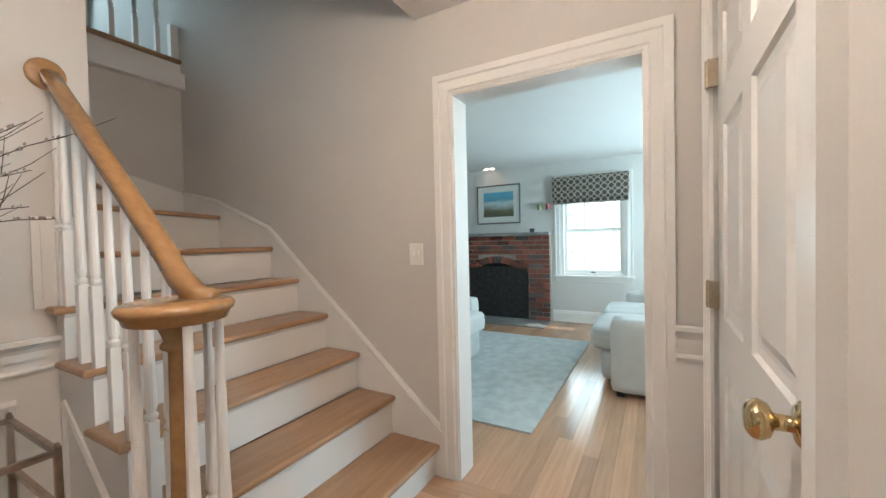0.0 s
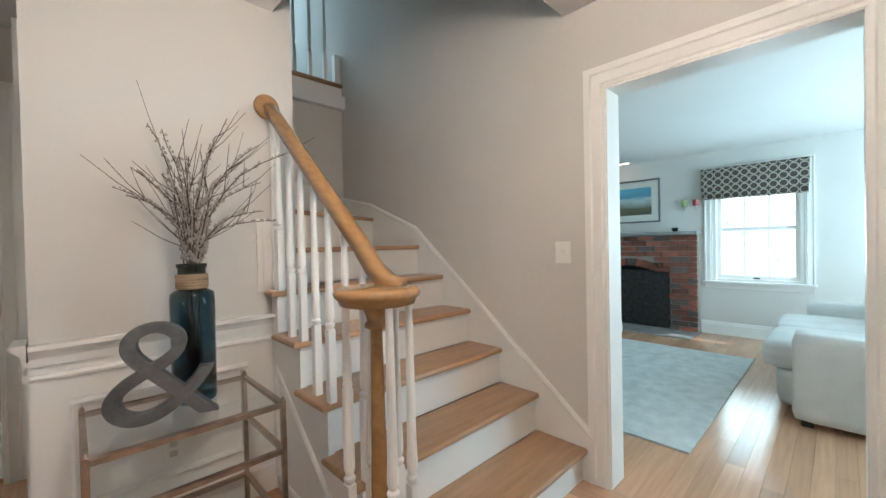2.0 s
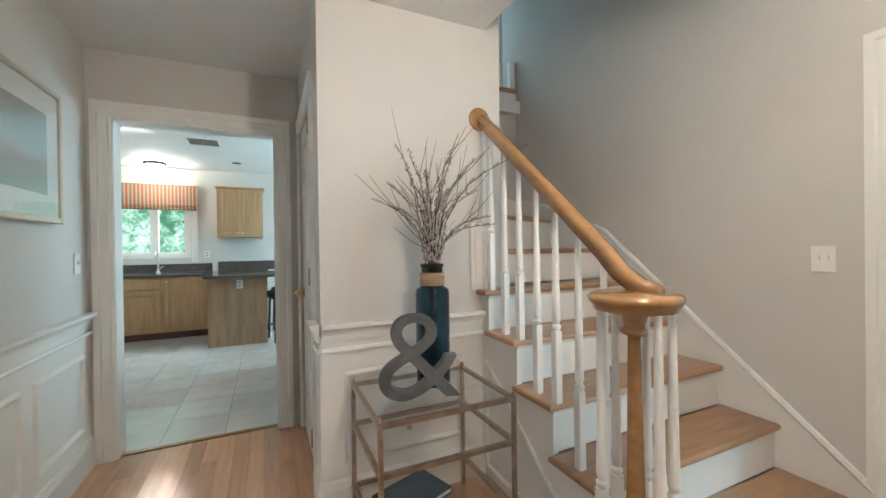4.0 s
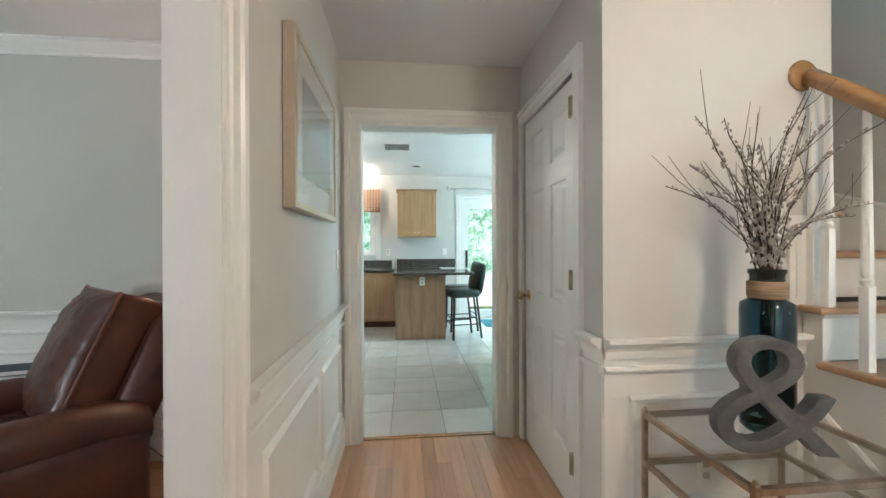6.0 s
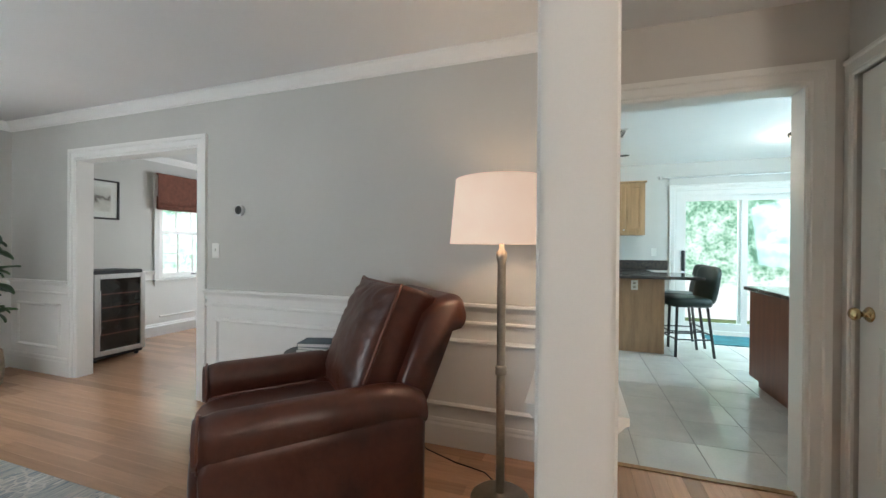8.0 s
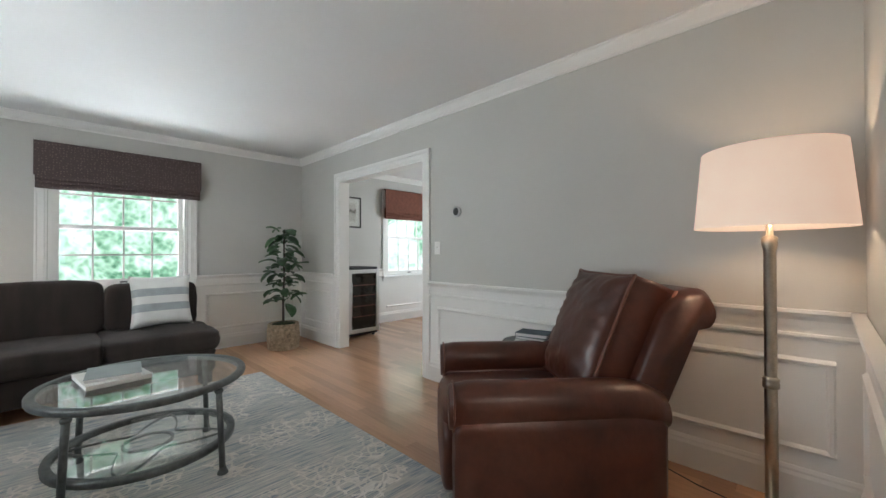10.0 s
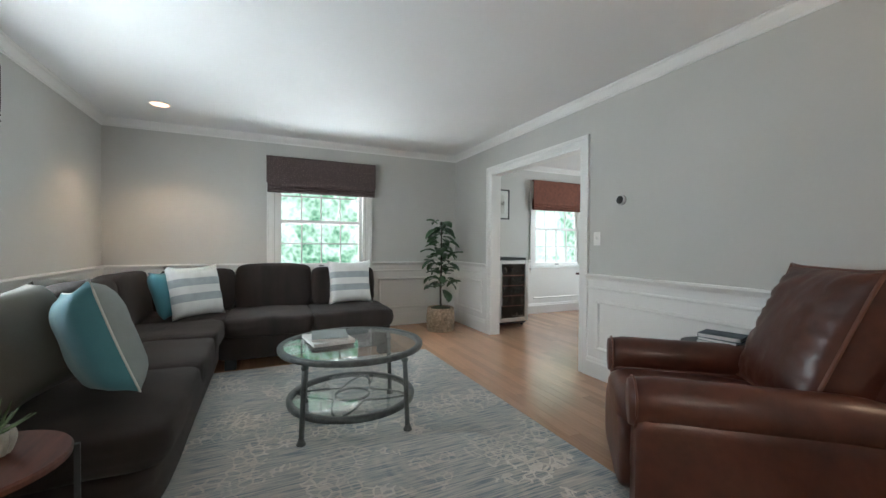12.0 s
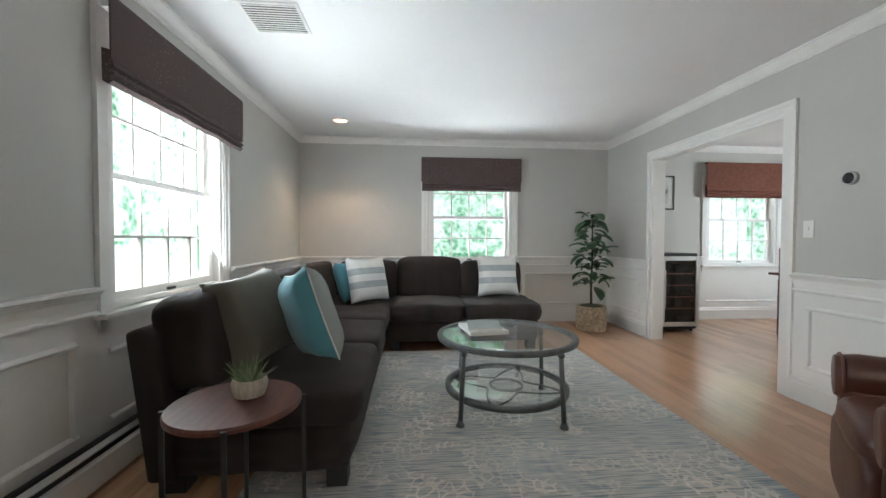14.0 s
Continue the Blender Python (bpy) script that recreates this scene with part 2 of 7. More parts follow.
vase_glass = glass("blue_glass", (0.11, 0.24, 0.31))
dark_glass = mat("smoked_glass", (0.02, 0.017, 0.014), 0.05, var=0.1, bump=0)


def outdoors_glow(name, strength, green=0.5, scale=1.4):
    """Glowing picture of sunlit foliage far off through a window: the wash of light is in the colour, whiter below for
    sunlit ground.
    """
    m = bpy.data.materials.new(name)
    m.use_nodes = True
    N, L = m.node_tree.nodes, m.node_tree.links
    N.remove(N["Principled BSDF"])
    geo, n1, n2, leaf = N.new("ShaderNodeNewGeometry"), N.new("ShaderNodeTexNoise"), N.new("ShaderNodeTexNoise"), N.new("ShaderNodeTexVoronoi")
    n1.inputs["Scale"].default_value, n1.inputs["Detail"].default_value, n1.inputs["Roughness"].default_value = scale * 0.8, 5, 0.6
    n2.inputs["Scale"].default_value, n2.inputs["Detail"].default_value, n2.inputs["Distortion"].default_value = scale * 3.2, 6, 1.2
    leaf.inputs["Scale"].default_value, leaf.inputs["Randomness"].default_value = scale * 9, 1.0
    for n in (n1, n2, leaf):
        L.new(geo.outputs["Position"], n.inputs["Vector"])

    def madd(a, k, b):
        n = N.new("ShaderNodeMath")
        n.operation = "MULTIPLY_ADD"
        L.new(a, n.inputs[0])
        n.inputs[1].default_value = k
        if isinstance(b, (int, float)):
            n.inputs[2].default_value = b
        else:
            L.new(b, n.inputs[2])
        return n.outputs[0]

    val = madd(n2.outputs[0], 0.75, n1.outputs[0])
    val = madd(leaf.outputs["Distance"], 0.22, val)
    # low heights are pushed towards white, painting in brightly lit ground
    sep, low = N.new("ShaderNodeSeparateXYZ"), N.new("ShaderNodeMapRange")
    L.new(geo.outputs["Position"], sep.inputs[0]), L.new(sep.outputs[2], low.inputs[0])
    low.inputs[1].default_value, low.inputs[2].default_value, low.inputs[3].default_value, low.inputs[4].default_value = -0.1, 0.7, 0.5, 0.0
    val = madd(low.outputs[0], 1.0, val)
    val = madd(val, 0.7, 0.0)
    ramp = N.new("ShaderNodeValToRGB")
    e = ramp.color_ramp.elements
    # less green paints in more overexposure
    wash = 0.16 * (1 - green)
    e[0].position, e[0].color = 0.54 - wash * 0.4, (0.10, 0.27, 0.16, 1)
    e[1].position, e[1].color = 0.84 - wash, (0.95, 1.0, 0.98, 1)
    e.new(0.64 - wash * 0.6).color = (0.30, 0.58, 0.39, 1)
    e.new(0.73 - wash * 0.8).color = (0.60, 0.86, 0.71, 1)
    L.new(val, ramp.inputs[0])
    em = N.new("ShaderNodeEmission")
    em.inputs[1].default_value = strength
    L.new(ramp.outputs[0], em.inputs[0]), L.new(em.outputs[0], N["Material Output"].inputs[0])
    return m


# ---- mesh helpers ----
def bm_box(bm, x0, x1, y0, y1, z0, z1, bevel=0.0, seg=1):
    r = bmesh.ops.create_cube(bm, size=1)
    bmesh.ops.scale(bm, vec=(x1 - x0, y1 - y0, z1 - z0), verts=r["verts"])
    bmesh.ops.translate(bm, vec=((x0 + x1) / 2, (y0 + y1) / 2, (z0 + z1) / 2), verts=r["verts"])
    if bevel:
        edges = list({e for v in r["verts"] for e in v.link_edges})
        bmesh.ops.bevel(bm, geom=edges, offset=bevel, segments=seg, profile=0.5, affect="EDGES")
    return bm


def boxes(*specs, bevel=0.0, seg=1):
    bm = bmesh.new()
    for s in specs:
        bm_box(bm, *s, bevel=bevel, seg=seg)
    return bm


def finish(name, bm, material, smooth=False):
    me = bpy.data.meshes.new(name)
    bmesh.ops.recalc_face_normals(bm, faces=bm.faces)
    if smooth:
        for f in bm.faces:
            f.smooth = True
    bm.to_mesh(me)
    bm.free()
    me.materials.append(material)
    return new(name, me)


def thing(name, place=(0, 0, 0), rz=0, label="", category="", group="", kind=""):
    ob = new(name)
    ob.empty_display_size = 0.1
    ob.matrix_world = pose(*place, 0, 0, rz)
    return tagged(ob, label, category, group, kind)


def part(name, bm, material, parent, label="", smooth=False):
    ob = finish(name, bm, material, smooth)
    ob.parent = parent
    if label:
        tagged(ob, label)
    return ob


def solo(name, bm, material, label="", category="", group="", kind="", smooth=False):
    return tagged(finish(name, bm, material, smooth), label, category, group, kind)


def lathe(profile, steps=24, center=(0, 0, 0), bm=None):
    """A body turned from (radius, height) pairs."""
    bm = bm or bmesh.new()
    rings = []
    for r, z in profile:
        rings.append([bm.verts.new((center[0] + r * math.cos(2 * math.pi * k / steps), center[1] + r * math.sin(2 * math.pi * k / steps), center[2] + z)) for k in range(steps)])
    for a, b in zip(rings, rings[1:]):
        for k in range(steps):
            bm.faces.new((a[k], a[(k + 1) % steps], b[(k + 1) % steps], b[k]))
    if profile[0] == profile[-1]:
        return bm
    if profile[0][0] > 1e-5:
        bm.faces.new(rings[0][::-1])
    if profile[-1][0] > 1e-5:
        bm.faces.new(rings[-1])
    return bm


def tube(points, radius, steps=8, bm=None, taper=1.0):
    """A round bar along points; taper: the end's radius over the start's."""
    bm = bm or bmesh.new()
    pts = [Vector(p) for p in points]
    rings = []
    for i, p in enumerate(pts):
        d = (pts[min(i + 1, len(pts) - 1)] - pts[max(i - 1, 0)]).normalized()
        ref = Vector((0, 0, 1)) if abs(d.z) < 0.95 else Vector((1, 0, 0))
        u = d.cross(ref).normalized()
        v = d.cross(u)
        r = radius * (1 + (taper - 1) * i / max(1, len(pts) - 1))
        rings.append([bm.verts.new(p + r * (math.cos(2 * math.pi * k / steps) * u + math.sin(2 * math.pi * k / steps) * v)) for k in range(steps)])
    for a, b in zip(rings, rings[1:]):
        for k in range(steps):
            bm.faces.new((a[k], a[(k + 1) % steps], b[(k + 1) % steps], b[k]))
    bm.faces.new(rings[0][::-1]), bm.faces.new(rings[-1])
    return bm


def sweep(profile, p0, p1, out, bm=None):
    """A moulding from p0 to p1: profile of (out, up) pairs, closed."""
    bm = bm or bmesh.new()
    o, up = Vector(out), Vector((0, 0, 1))
    ends = [[bm.verts.new(Vector(p) + o * a + up * b) for a, b in profile] for p in (p0, p1)]
    n = len(profile)
    for k in range(n):
        bm.faces.new((ends[0][k], ends[0][(k + 1) % n], ends[1][(k + 1) % n], ends[1][k]))
    bm.faces.new(ends[0][::-1]), bm.faces.new(ends[1])
    return bm


def prism(outline, z0, z1, bm=None):
    bm = bm or bmesh.new()
    lo = [bm.verts.new((x, y, z0)) for x, y in outline]
    hi = [bm.verts.new((x, y, z1)) for x, y in outline]
    n = len(outline)
    for k in range(n):
        bm.faces.new((lo[k], lo[(k + 1) % n], hi[(k + 1) % n], hi[k]))
    bm.faces.new(lo[::-1]), bm.faces.new(hi)
    return bm


def soft_box(w, d, h, puff=0.04, n=8, pinch=0.0, power=6.0):
    """A stuffed cushion: a box with rounded, bulging sides, centred, z from 0."""
    bm = bmesh.new()
    bmesh.ops.create_cube(bm, size=2)
    bmesh.ops.subdivide_edges(bm, edges=bm.edges, cuts=n, use_grid_fill=True)
    for v in bm.verts:
        x, y, z = v.co
        r = (abs(x) ** power + abs(y) ** power + abs(z) ** power) ** (1 / power)
        q = Vector((x, y, z)) / r
        bulge = (1 - q.x ** 2) * (1 - q.y ** 2)
        side = 1 + puff * (1 - abs(q.z)) * 1.0
        k = 1 + puff * 2.2 * bulge
        c = 1 + pinch * abs(q.x * q.y) ** 3
        wob = 1 + 0.012 * noise.noise(q * 3.1 + Vector((w, d, h)) * 7)
        v.co = (q.x * w / 2 * side * c * wob, q.y * d / 2 * side * c * wob, (q.z * k * wob * h / 2) + h / 2)
    return bm


def pillow(w, h, t):
    """A throw pillow standing in the xz plane with pinched corners."""
    bm = bmesh.new()
    n = 14
    grid = {}
    for s in (-1, 1):
        for i in range(n + 1):
            for j in range(n + 1):
                u, v = 2 * i / n - 1, 2 * j / n - 1
                edge = i in (0, n) or j in (0, n)
                if edge and s == 1:
                    grid[s, i, j] = grid[-1, i, j]
                    continue
                sx = 1 - 0.10 * (1 - v * v) * abs(u) ** 3
                sz = 1 - 0.10 * (1 - u * u) * abs(v) ** 3
                thick = t / 2 * ((1 - u ** 4) * (1 - v ** 4)) ** 0.55
                thick *= 1 + 0.10 * noise.noise(Vector((u * 2.2, v * 2.2, s + w * 9)))
                grid[s, i, j] = bm.verts.new((u * w / 2 * sx, s * thick, h / 2 + v * h / 2 * sz))
    for s in (-1, 1):
        for i in range(n):
            for j in range(n):
                bm.faces.new([grid[s, a, b] for a, b in ((i, j), (i + 1, j), (i + 1, j + 1), (i, j + 1))])
    return bm


def moved(bm, m):
    bmesh.ops.transform(bm, matrix=m, verts=bm.verts)
    return bm


def cut_wall(name, axis, face, back, a0, a1, z0, z1, holes, material):
    """A wall across axis from face to back, along the other axis a0..a1, with holes (a0, a1, z0, z1) through it."""
    us = sorted({a0, a1, *[h[0] for h in holes], *[h[1] for h in holes]})
    vs = sorted({z0, z1, *[h[2] for h in holes], *[h[3] for h in holes]})
    solid = lambda u, v: a0 < u < a1 and z0 < v < z1 and not any(h[0] < u < h[1] and h[2] < v < h[3] for h in holes)
    bm = bmesh.new()
    verts = {}

    def vert(w, u, v):
        key = (w, u, v)
        if key not in verts:
            verts[key] = bm.verts.new((w, u, v) if axis == "x" else (u, w, v))
        return verts[key]

    for i in range(len(us) - 1):
        for j in range(len(vs) - 1):
            u, v, U, V = us[i], vs[j], us[i + 1], vs[j + 1]
            mu, mv = (u + U) / 2, (v + V) / 2
            if not solid(mu, mv):
                continue
            for w in (face, back):
                bm.faces.new([vert(w, *p) for p in ((u, v), (U, v), (U, V), (u, V))])
            e = 1e-4
            for p, q, outside in (((u, v), (u, V), (u - e, mv)), ((U, v), (U, V), (U + e, mv)), ((u, v), (U, v), (mu, v - e)), ((u, V), (U, V), (mu, V + e))):
                if not solid(*outside):
                    bm.faces.new((vert(face, *p), vert(face, *q), vert(back, *q), vert(back, *p)))
    return solo(name, bm, material, kind="structure")
# ---- setting ----
CEIL = 2.42
HALL_X, HALL_R, CON_Y, KIT_Y, EAST_X = -0.055, 1.105, 1.75, 2.81, 3.09
NORTH_Y, WEST_X, SOUTH_Y = 2.745, -5.45, -1.37
FRONT_Y = -0.54

solo("floor", boxes((-5.6, 7.2, -2.2, 7.1, -0.15, -0.012)), grout, kind="structure")
# foyer and hall
cut_wall("wall_hall", "x", HALL_X, -0.155, FRONT_Y - 0.9, 2.81, 0, CEIL, [(-0.35, 1.24, 0, 2.04)], wall_paint)
cut_wall("wall_kitchen_door", "y", KIT_Y, KIT_Y + 0.12, -1.6, 1.99, 0, 2.6, [(0.055, 0.958, 0, 2.03)], wall_paint)
cut_wall("wall_closet", "x", HALL_R, HALL_R + 0.1, CON_Y + 0.1, KIT_Y, 0, CEIL, [(1.99, 2.755, 0, 2.03)], wall_paint)
cut_wall("wall_console", "y", CON_Y, CON_Y + 0.1, HALL_R, 2.085, 0, 5.0, [], wall_paint)
cut_wall("wall_east", "x", EAST_X, EAST_X + 0.13, FRONT_Y - 0.1, 3.0, 0, 5.0, [(-0.344, 0.53, 0, 1.965)], wall_paint)
cut_wall("wall_stair_end", "y", 3.0, 3.1, 1.3, EAST_X + 0.13, 0, 2.56, [], wall_paint)
cut_wall("wall_front", "y", FRONT_Y, FRONT_Y - 0.12, -0.055, EAST_X, 0, CEIL, [(1.965, 2.965, 0, 2.05)], wall_paint)
solo("closet_back", boxes((1.9, 3.09, -1.2, -1.1, 0, CEIL)), wall_paint, kind="structure")
solo("wall_upper_back", boxes((0.4, 3.3, 5.0, 5.1, 2.6, 5.0)), wall_paint, kind="structure")
solo("wall_upper_west", boxes((0.4, 0.5, 0.73, 5.0, 2.66, 5.0)), wall_paint, kind="structure")
solo("wall_upper_south", boxes((0.4, 3.09, 0.63, 0.73, 2.66, 5.0)), wall_paint, kind="structure")
solo("floor_upper_hall", boxes((0.5, 3.2, 3.012, 5.0, 2.56, 2.69)), trim_paint, kind="structure")
solo("wall_upper_east", boxes((3.1, 3.22, 3.0, 5.0, 2.6, 5.0)), wall_paint, kind="structure")
solo("ceiling_upper", boxes((0.4, 3.3, 0.6, 5.1, 5.0, 5.1)), ceiling_paint, kind="structure")
for spec in ((-0.055, 1.99, FRONT_Y, CON_Y, CEIL, 2.66), (1.99, EAST_X, FRONT_Y, 0.73, 2.385, 2.66), (-0.055, HALL_R, CON_Y, KIT_Y, CEIL, 2.66), (HALL_R, 1.99, CON_Y + 0.1, 1.95, 2.5, 2.66)):
    solo("ceiling_foyer", boxes(spec), ceiling_paint, kind="structure")

# living room
cut_wall("wall_north", "y", NORTH_Y, NORTH_Y + 0.12, WEST_X, -0.155, 0, CEIL, [(-4.44, -2.92, 0, 2.01)], living_paint)
cut_wall("wall_west", "x", WEST_X, WEST_X - 0.15, SOUTH_Y - 0.15, 6.0, 0, 2.6, [(0.285, 1.397, 0.80, 2.1), (4.21, 5.25, 0.76, 2.1)], living_paint)
cut_wall("wall_south", "y", SOUTH_Y, SOUTH_Y - 0.15, WEST_X, -0.155, 0, CEIL, [(-3.40, -2.31, 0.76, 2.1)], living_paint)
solo("wall_living_east", boxes((-0.165, -0.156, FRONT_Y - 0.87, -0.35, 0, CEIL), (-0.165, -0.156, 1.24, NORTH_Y, 0, CEIL), (-0.165, -0.156, -0.35, 1.24, 2.04, CEIL)), living_paint, kind="structure")
solo("ceiling_living", boxes((WEST_X, -0.155, SOUTH_Y, NORTH_Y, CEIL, 2.6)), ceiling_paint, kind="structure")
# dining room
solo("ceiling_dining", boxes((WEST_X, -1.72, NORTH_Y + 0.12, 6.0, CEIL, 2.6)), ceiling_paint, kind="structure")
# this hole is made up for the dining fill lamp
cut_wall("wall_dining_north", "y", 6.0, 6.1, WEST_X, -1.6, 0, 2.6, [(-4.3, -2.9, 0.9, 2.1)], living_paint)
solo("wall_dining_east", boxes((-1.72, -1.6, NORTH_Y + 0.12, 7.1, 0, 2.6)), living_paint, kind="structure")
# kitchen
KY = 6.95
cut_wall("wall_kitchen_north", "y", KY, KY + 0.15, -1.6, 3.4, 0, 2.6, [(-1.35, -0.16, 1.12, 2.1), (1.31, 2.97, 0.0, 2.07)], family_paint)
# the east hole is out of view, added for the kitchen fill lamp
cut_wall("wall_kitchen_east", "x", 3.3, 3.4, 3.1, 6.95, 0, 2.6, [(3.95, 5.85, 0.9, 2.1)], family_paint)
solo("wall_kitchen_south", boxes((1.99, 3.3, 3.1, 3.2, 0, 2.6)), family_paint, kind="structure")
solo("ceiling_kitchen", boxes((-1.6, 3.3, KIT_Y + 0.12, KY, 2.48, 2.6)), ceiling_paint, kind="structure")
# family room
cut_wall("wall_family_east", "x", 7.1, 7.25, -1.9, 4.0, 0, 2.5, [(0.012, 0.859, 0.68, 2.02)], family_paint)
solo("wall_family_north", boxes((EAST_X + 0.13, 7.1, 3.9, 4.0, 0, 2.5)), family_paint, kind="structure")
# unseen opening, there to let the south fill lamp in
cut_wall("wall_family_south", "y", -1.9, -2.05, EAST_X + 0.13, 7.1, 0, 2.5, [(4.2, 6.6, 0.7, 2.05)], family_paint)
cut_wall("wall_family_west", "x", EAST_X + 0.131, EAST_X + 0.136, -1.9, 3.9, 0, 2.31, [(-0.344, 0.53, 0, 1.965)], family_paint)
# unseen block added above the east window to trim the sun patch
solo("eave_family", boxes((7.25, 7.8, -2.3, 4.2, 2.42, 2.5)), trim_paint, kind="structure")
solo("ceiling_family", boxes((EAST_X + 0.13, 7.1, -1.9, 3.9, 2.31, 2.5)), ceiling_paint, kind="structure")

# self-glowing foliage backdrops, and ground outside
solo("ground", boxes((-300, 300, -300, 300, -0.6, -0.4)), green_yard, kind="structure")


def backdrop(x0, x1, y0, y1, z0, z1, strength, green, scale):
    solo("backdrop", boxes((x0, x1, y0, y1, z0, z1)), outdoors_glow("foliage_%g" % (strength + x0), strength, green, scale), kind="structure")


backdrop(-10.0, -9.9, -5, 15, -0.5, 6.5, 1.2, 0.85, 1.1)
# raised far above view so that it blocks the sun from the living room
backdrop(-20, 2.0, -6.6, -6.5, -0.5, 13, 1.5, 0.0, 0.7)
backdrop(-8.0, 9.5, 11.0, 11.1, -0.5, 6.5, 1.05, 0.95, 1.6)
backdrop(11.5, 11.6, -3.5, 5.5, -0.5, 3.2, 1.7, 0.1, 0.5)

# ---- trim ----


def casing(name, axis, face, out, a0, a1, top, bottom=0.0, w=0.085, sill=False):
    """A moulded frame round an opening a0..a1 in a wall face; out is +1 or -1 along axis."""
    a0, a1, top = a0 - 0.006, a1 + 0.006, top + 0.006
    bm = bmesh.new()
    prof = [(0.0, 0.012), (0.014, 0.013), (0.02, 0.019), (0.064, 0.016), (0.07, 0.024), (w, 0.024)]
    pt = lambda a, z, d: (face + out * d, a, z) if axis == "x" else (a, face + out * d, z)
    loop = [(a0, bottom, -1, 0), (a0, top, -1, 1), (a1, top, 1, 1), (a1, bottom, 1, 0)]
    rows = []
    for a, z, sa, sz in loop:
        ring = [bm.verts.new(pt(a + sa * r, z + sz * r, d)) for r, d in prof]
        ring = [bm.verts.new(pt(a, z, 0.0))] + ring + [bm.verts.new(pt(a + sa * w, z + sz * w, 0.0))]
        rows.append(ring)
    for p, q in zip(rows, rows[1:]):
        for k in range(len(p) - 1):
            bm.faces.new((p[k], p[k + 1], q[k + 1], q[k]))
    for ring in (rows[0], rows[-1]):
        bm.faces.new(ring)
    return solo(name, bm, trim_paint, kind="structure")


def lining(name, axis, w0, w1, a0, a1, top, t=0.018):
    """The boards that line an opening through a wall from w0 to w1."""
    e = 0.004
    specs = [(w0 - e, w1 + e, a0 - 0.002, a0 + t, 0, top - t), (w0 - e, w1 + e, a1 - t, a1 + 0.002, 0, top - t), (w0 - e, w1 + e, a0 - 0.002, a1 + 0.002, top - t, top + 0.002)]
    if axis == "y":
        specs = [(s[2], s[3], s[0], s[1], s[4], s[5]) for s in specs]
    return solo(name, boxes(*specs), trim_paint, kind="structure")


casing("trim_kitchen_door", "y", KIT_Y, -1, 0.075, 0.938, 2.01, w=0.1)
lining("trim_kitchen_jamb", "y", KIT_Y, KIT_Y + 0.12, 0.055, 0.958, 2.03)
casing("trim_family_opening", "x", EAST_X, -1, -0.326, 0.512, 1.95, w=0.1)
lining("trim_family_jamb", "x", EAST_X, EAST_X + 0.136, -0.344, 0.53, 1.965)
casing("trim_living_hall_side", "x", HALL_X, 1, -0.332, 1.222, 2.02, w=0.095)
casing("trim_living_room_side", "x", -0.165, -1, -0.332, 1.222, 2.02, w=0.095)
lining("trim_living_jamb", "x", -0.165, HALL_X, -0.35, 1.24, 2.04)
casing("trim_dining_opening", "y", NORTH_Y, -1, -4.42, -2.94, 1.99, w=0.1)
lining("trim_dining_jamb", "y", NORTH_Y, NORTH_Y + 0.12, -4.44, -2.92, 2.01)
casing("trim_closet", "x", HALL_R, -1, 2.0, 2.745, 2.015, w=0.085)
casing("trim_front_door", "y", FRONT_Y, 1, 1.98, 2.95, 2.035, w=0.085)

RAIL = [(0, 0), (0.01, 0), (0.012, 0.03), (0.02, 0.045), (0.034, 0.06), (0.042, 0.064), (0.042, 0.08), (0, 0.08)]
BASE = [(0, 0), (0.018, 0), (0.018, 0.125), (0.012, 0.14), (0.012, 0.15), (0.006, 0.165), (0, 0.165)]
CROWN = [(0, 0), (0.012, 0), (0.014, 0.02), (0.03, 0.032), (0.062, 0.066), (0.072, 0.085), (0.088, 0.09), (0.088, 0.1), (0, 0.1)]
FRIEZE = [(0, 0), (0.012, 0.003), (0.016, 0.014), (0.012, 0.024), (0, 0.026)]
RAIL_Z = 0.805


def wainscot(name, p0, p1, out, panels=(), cap=0.0, white=True):
    """White dado from p0 to p1 (x, y) on a wall whose room lies along out: board, rail, baseboard and raised panel frames (start, end)."""
    a, b, o = Vector((*p0, 0)), Vector((*p1, 0)), Vector((*out, 0))
    d = (b - a).normalized()
    bm = bmesh.new()
    if white:
        sweep([(0, 0.01), (0.006, 0.01), (0.006, RAIL_Z + 0.02), (0, RAIL_Z + 0.02)], a, b, o, bm)
    f = o * 0.006
    sweep(BASE, a + f, b + f, o, bm)
    sweep([(x, z + RAIL_Z) for x, z in RAIL], a - d * 0 + f, b + d * cap + f, o, bm)
    sweep([(x, z + RAIL_Z - 0.055) for x, z in FRIEZE], a + f, b + f, o, bm)
    for s, e in panels:
        z0, z1, w = 0.235, 0.665, 0.032
        q0, q1 = a + d * s + f, a + d * e + f
        up = Vector((0, 0, 1))
        for lo, hi in ((z0, z0 + w), (z1 - w, z1)):
            sweep([(0, lo), (0.012, lo + 0.004), (0.016, (lo + hi) / 2), (0.008, hi - 0.006), (0, hi)], q0, q1, o, bm)
        for q, r in ((q0, q0 + d * w), (q1 - d * w, q1)):
            vs = [bm.verts.new(p + o * k + up * z) for z in (z0 + w * 0.5, z1 - w * 0.5) for p, k in ((q, 0), (q + d * w * 0.3, 0.014), (q + d * w * 0.7, 0.014), (r, 0))]
            for i in range(3):
                bm.faces.new((vs[i], vs[i + 1], vs[i + 5], vs[i + 4]))
    return solo(name, bm, trim_paint, kind="structure")


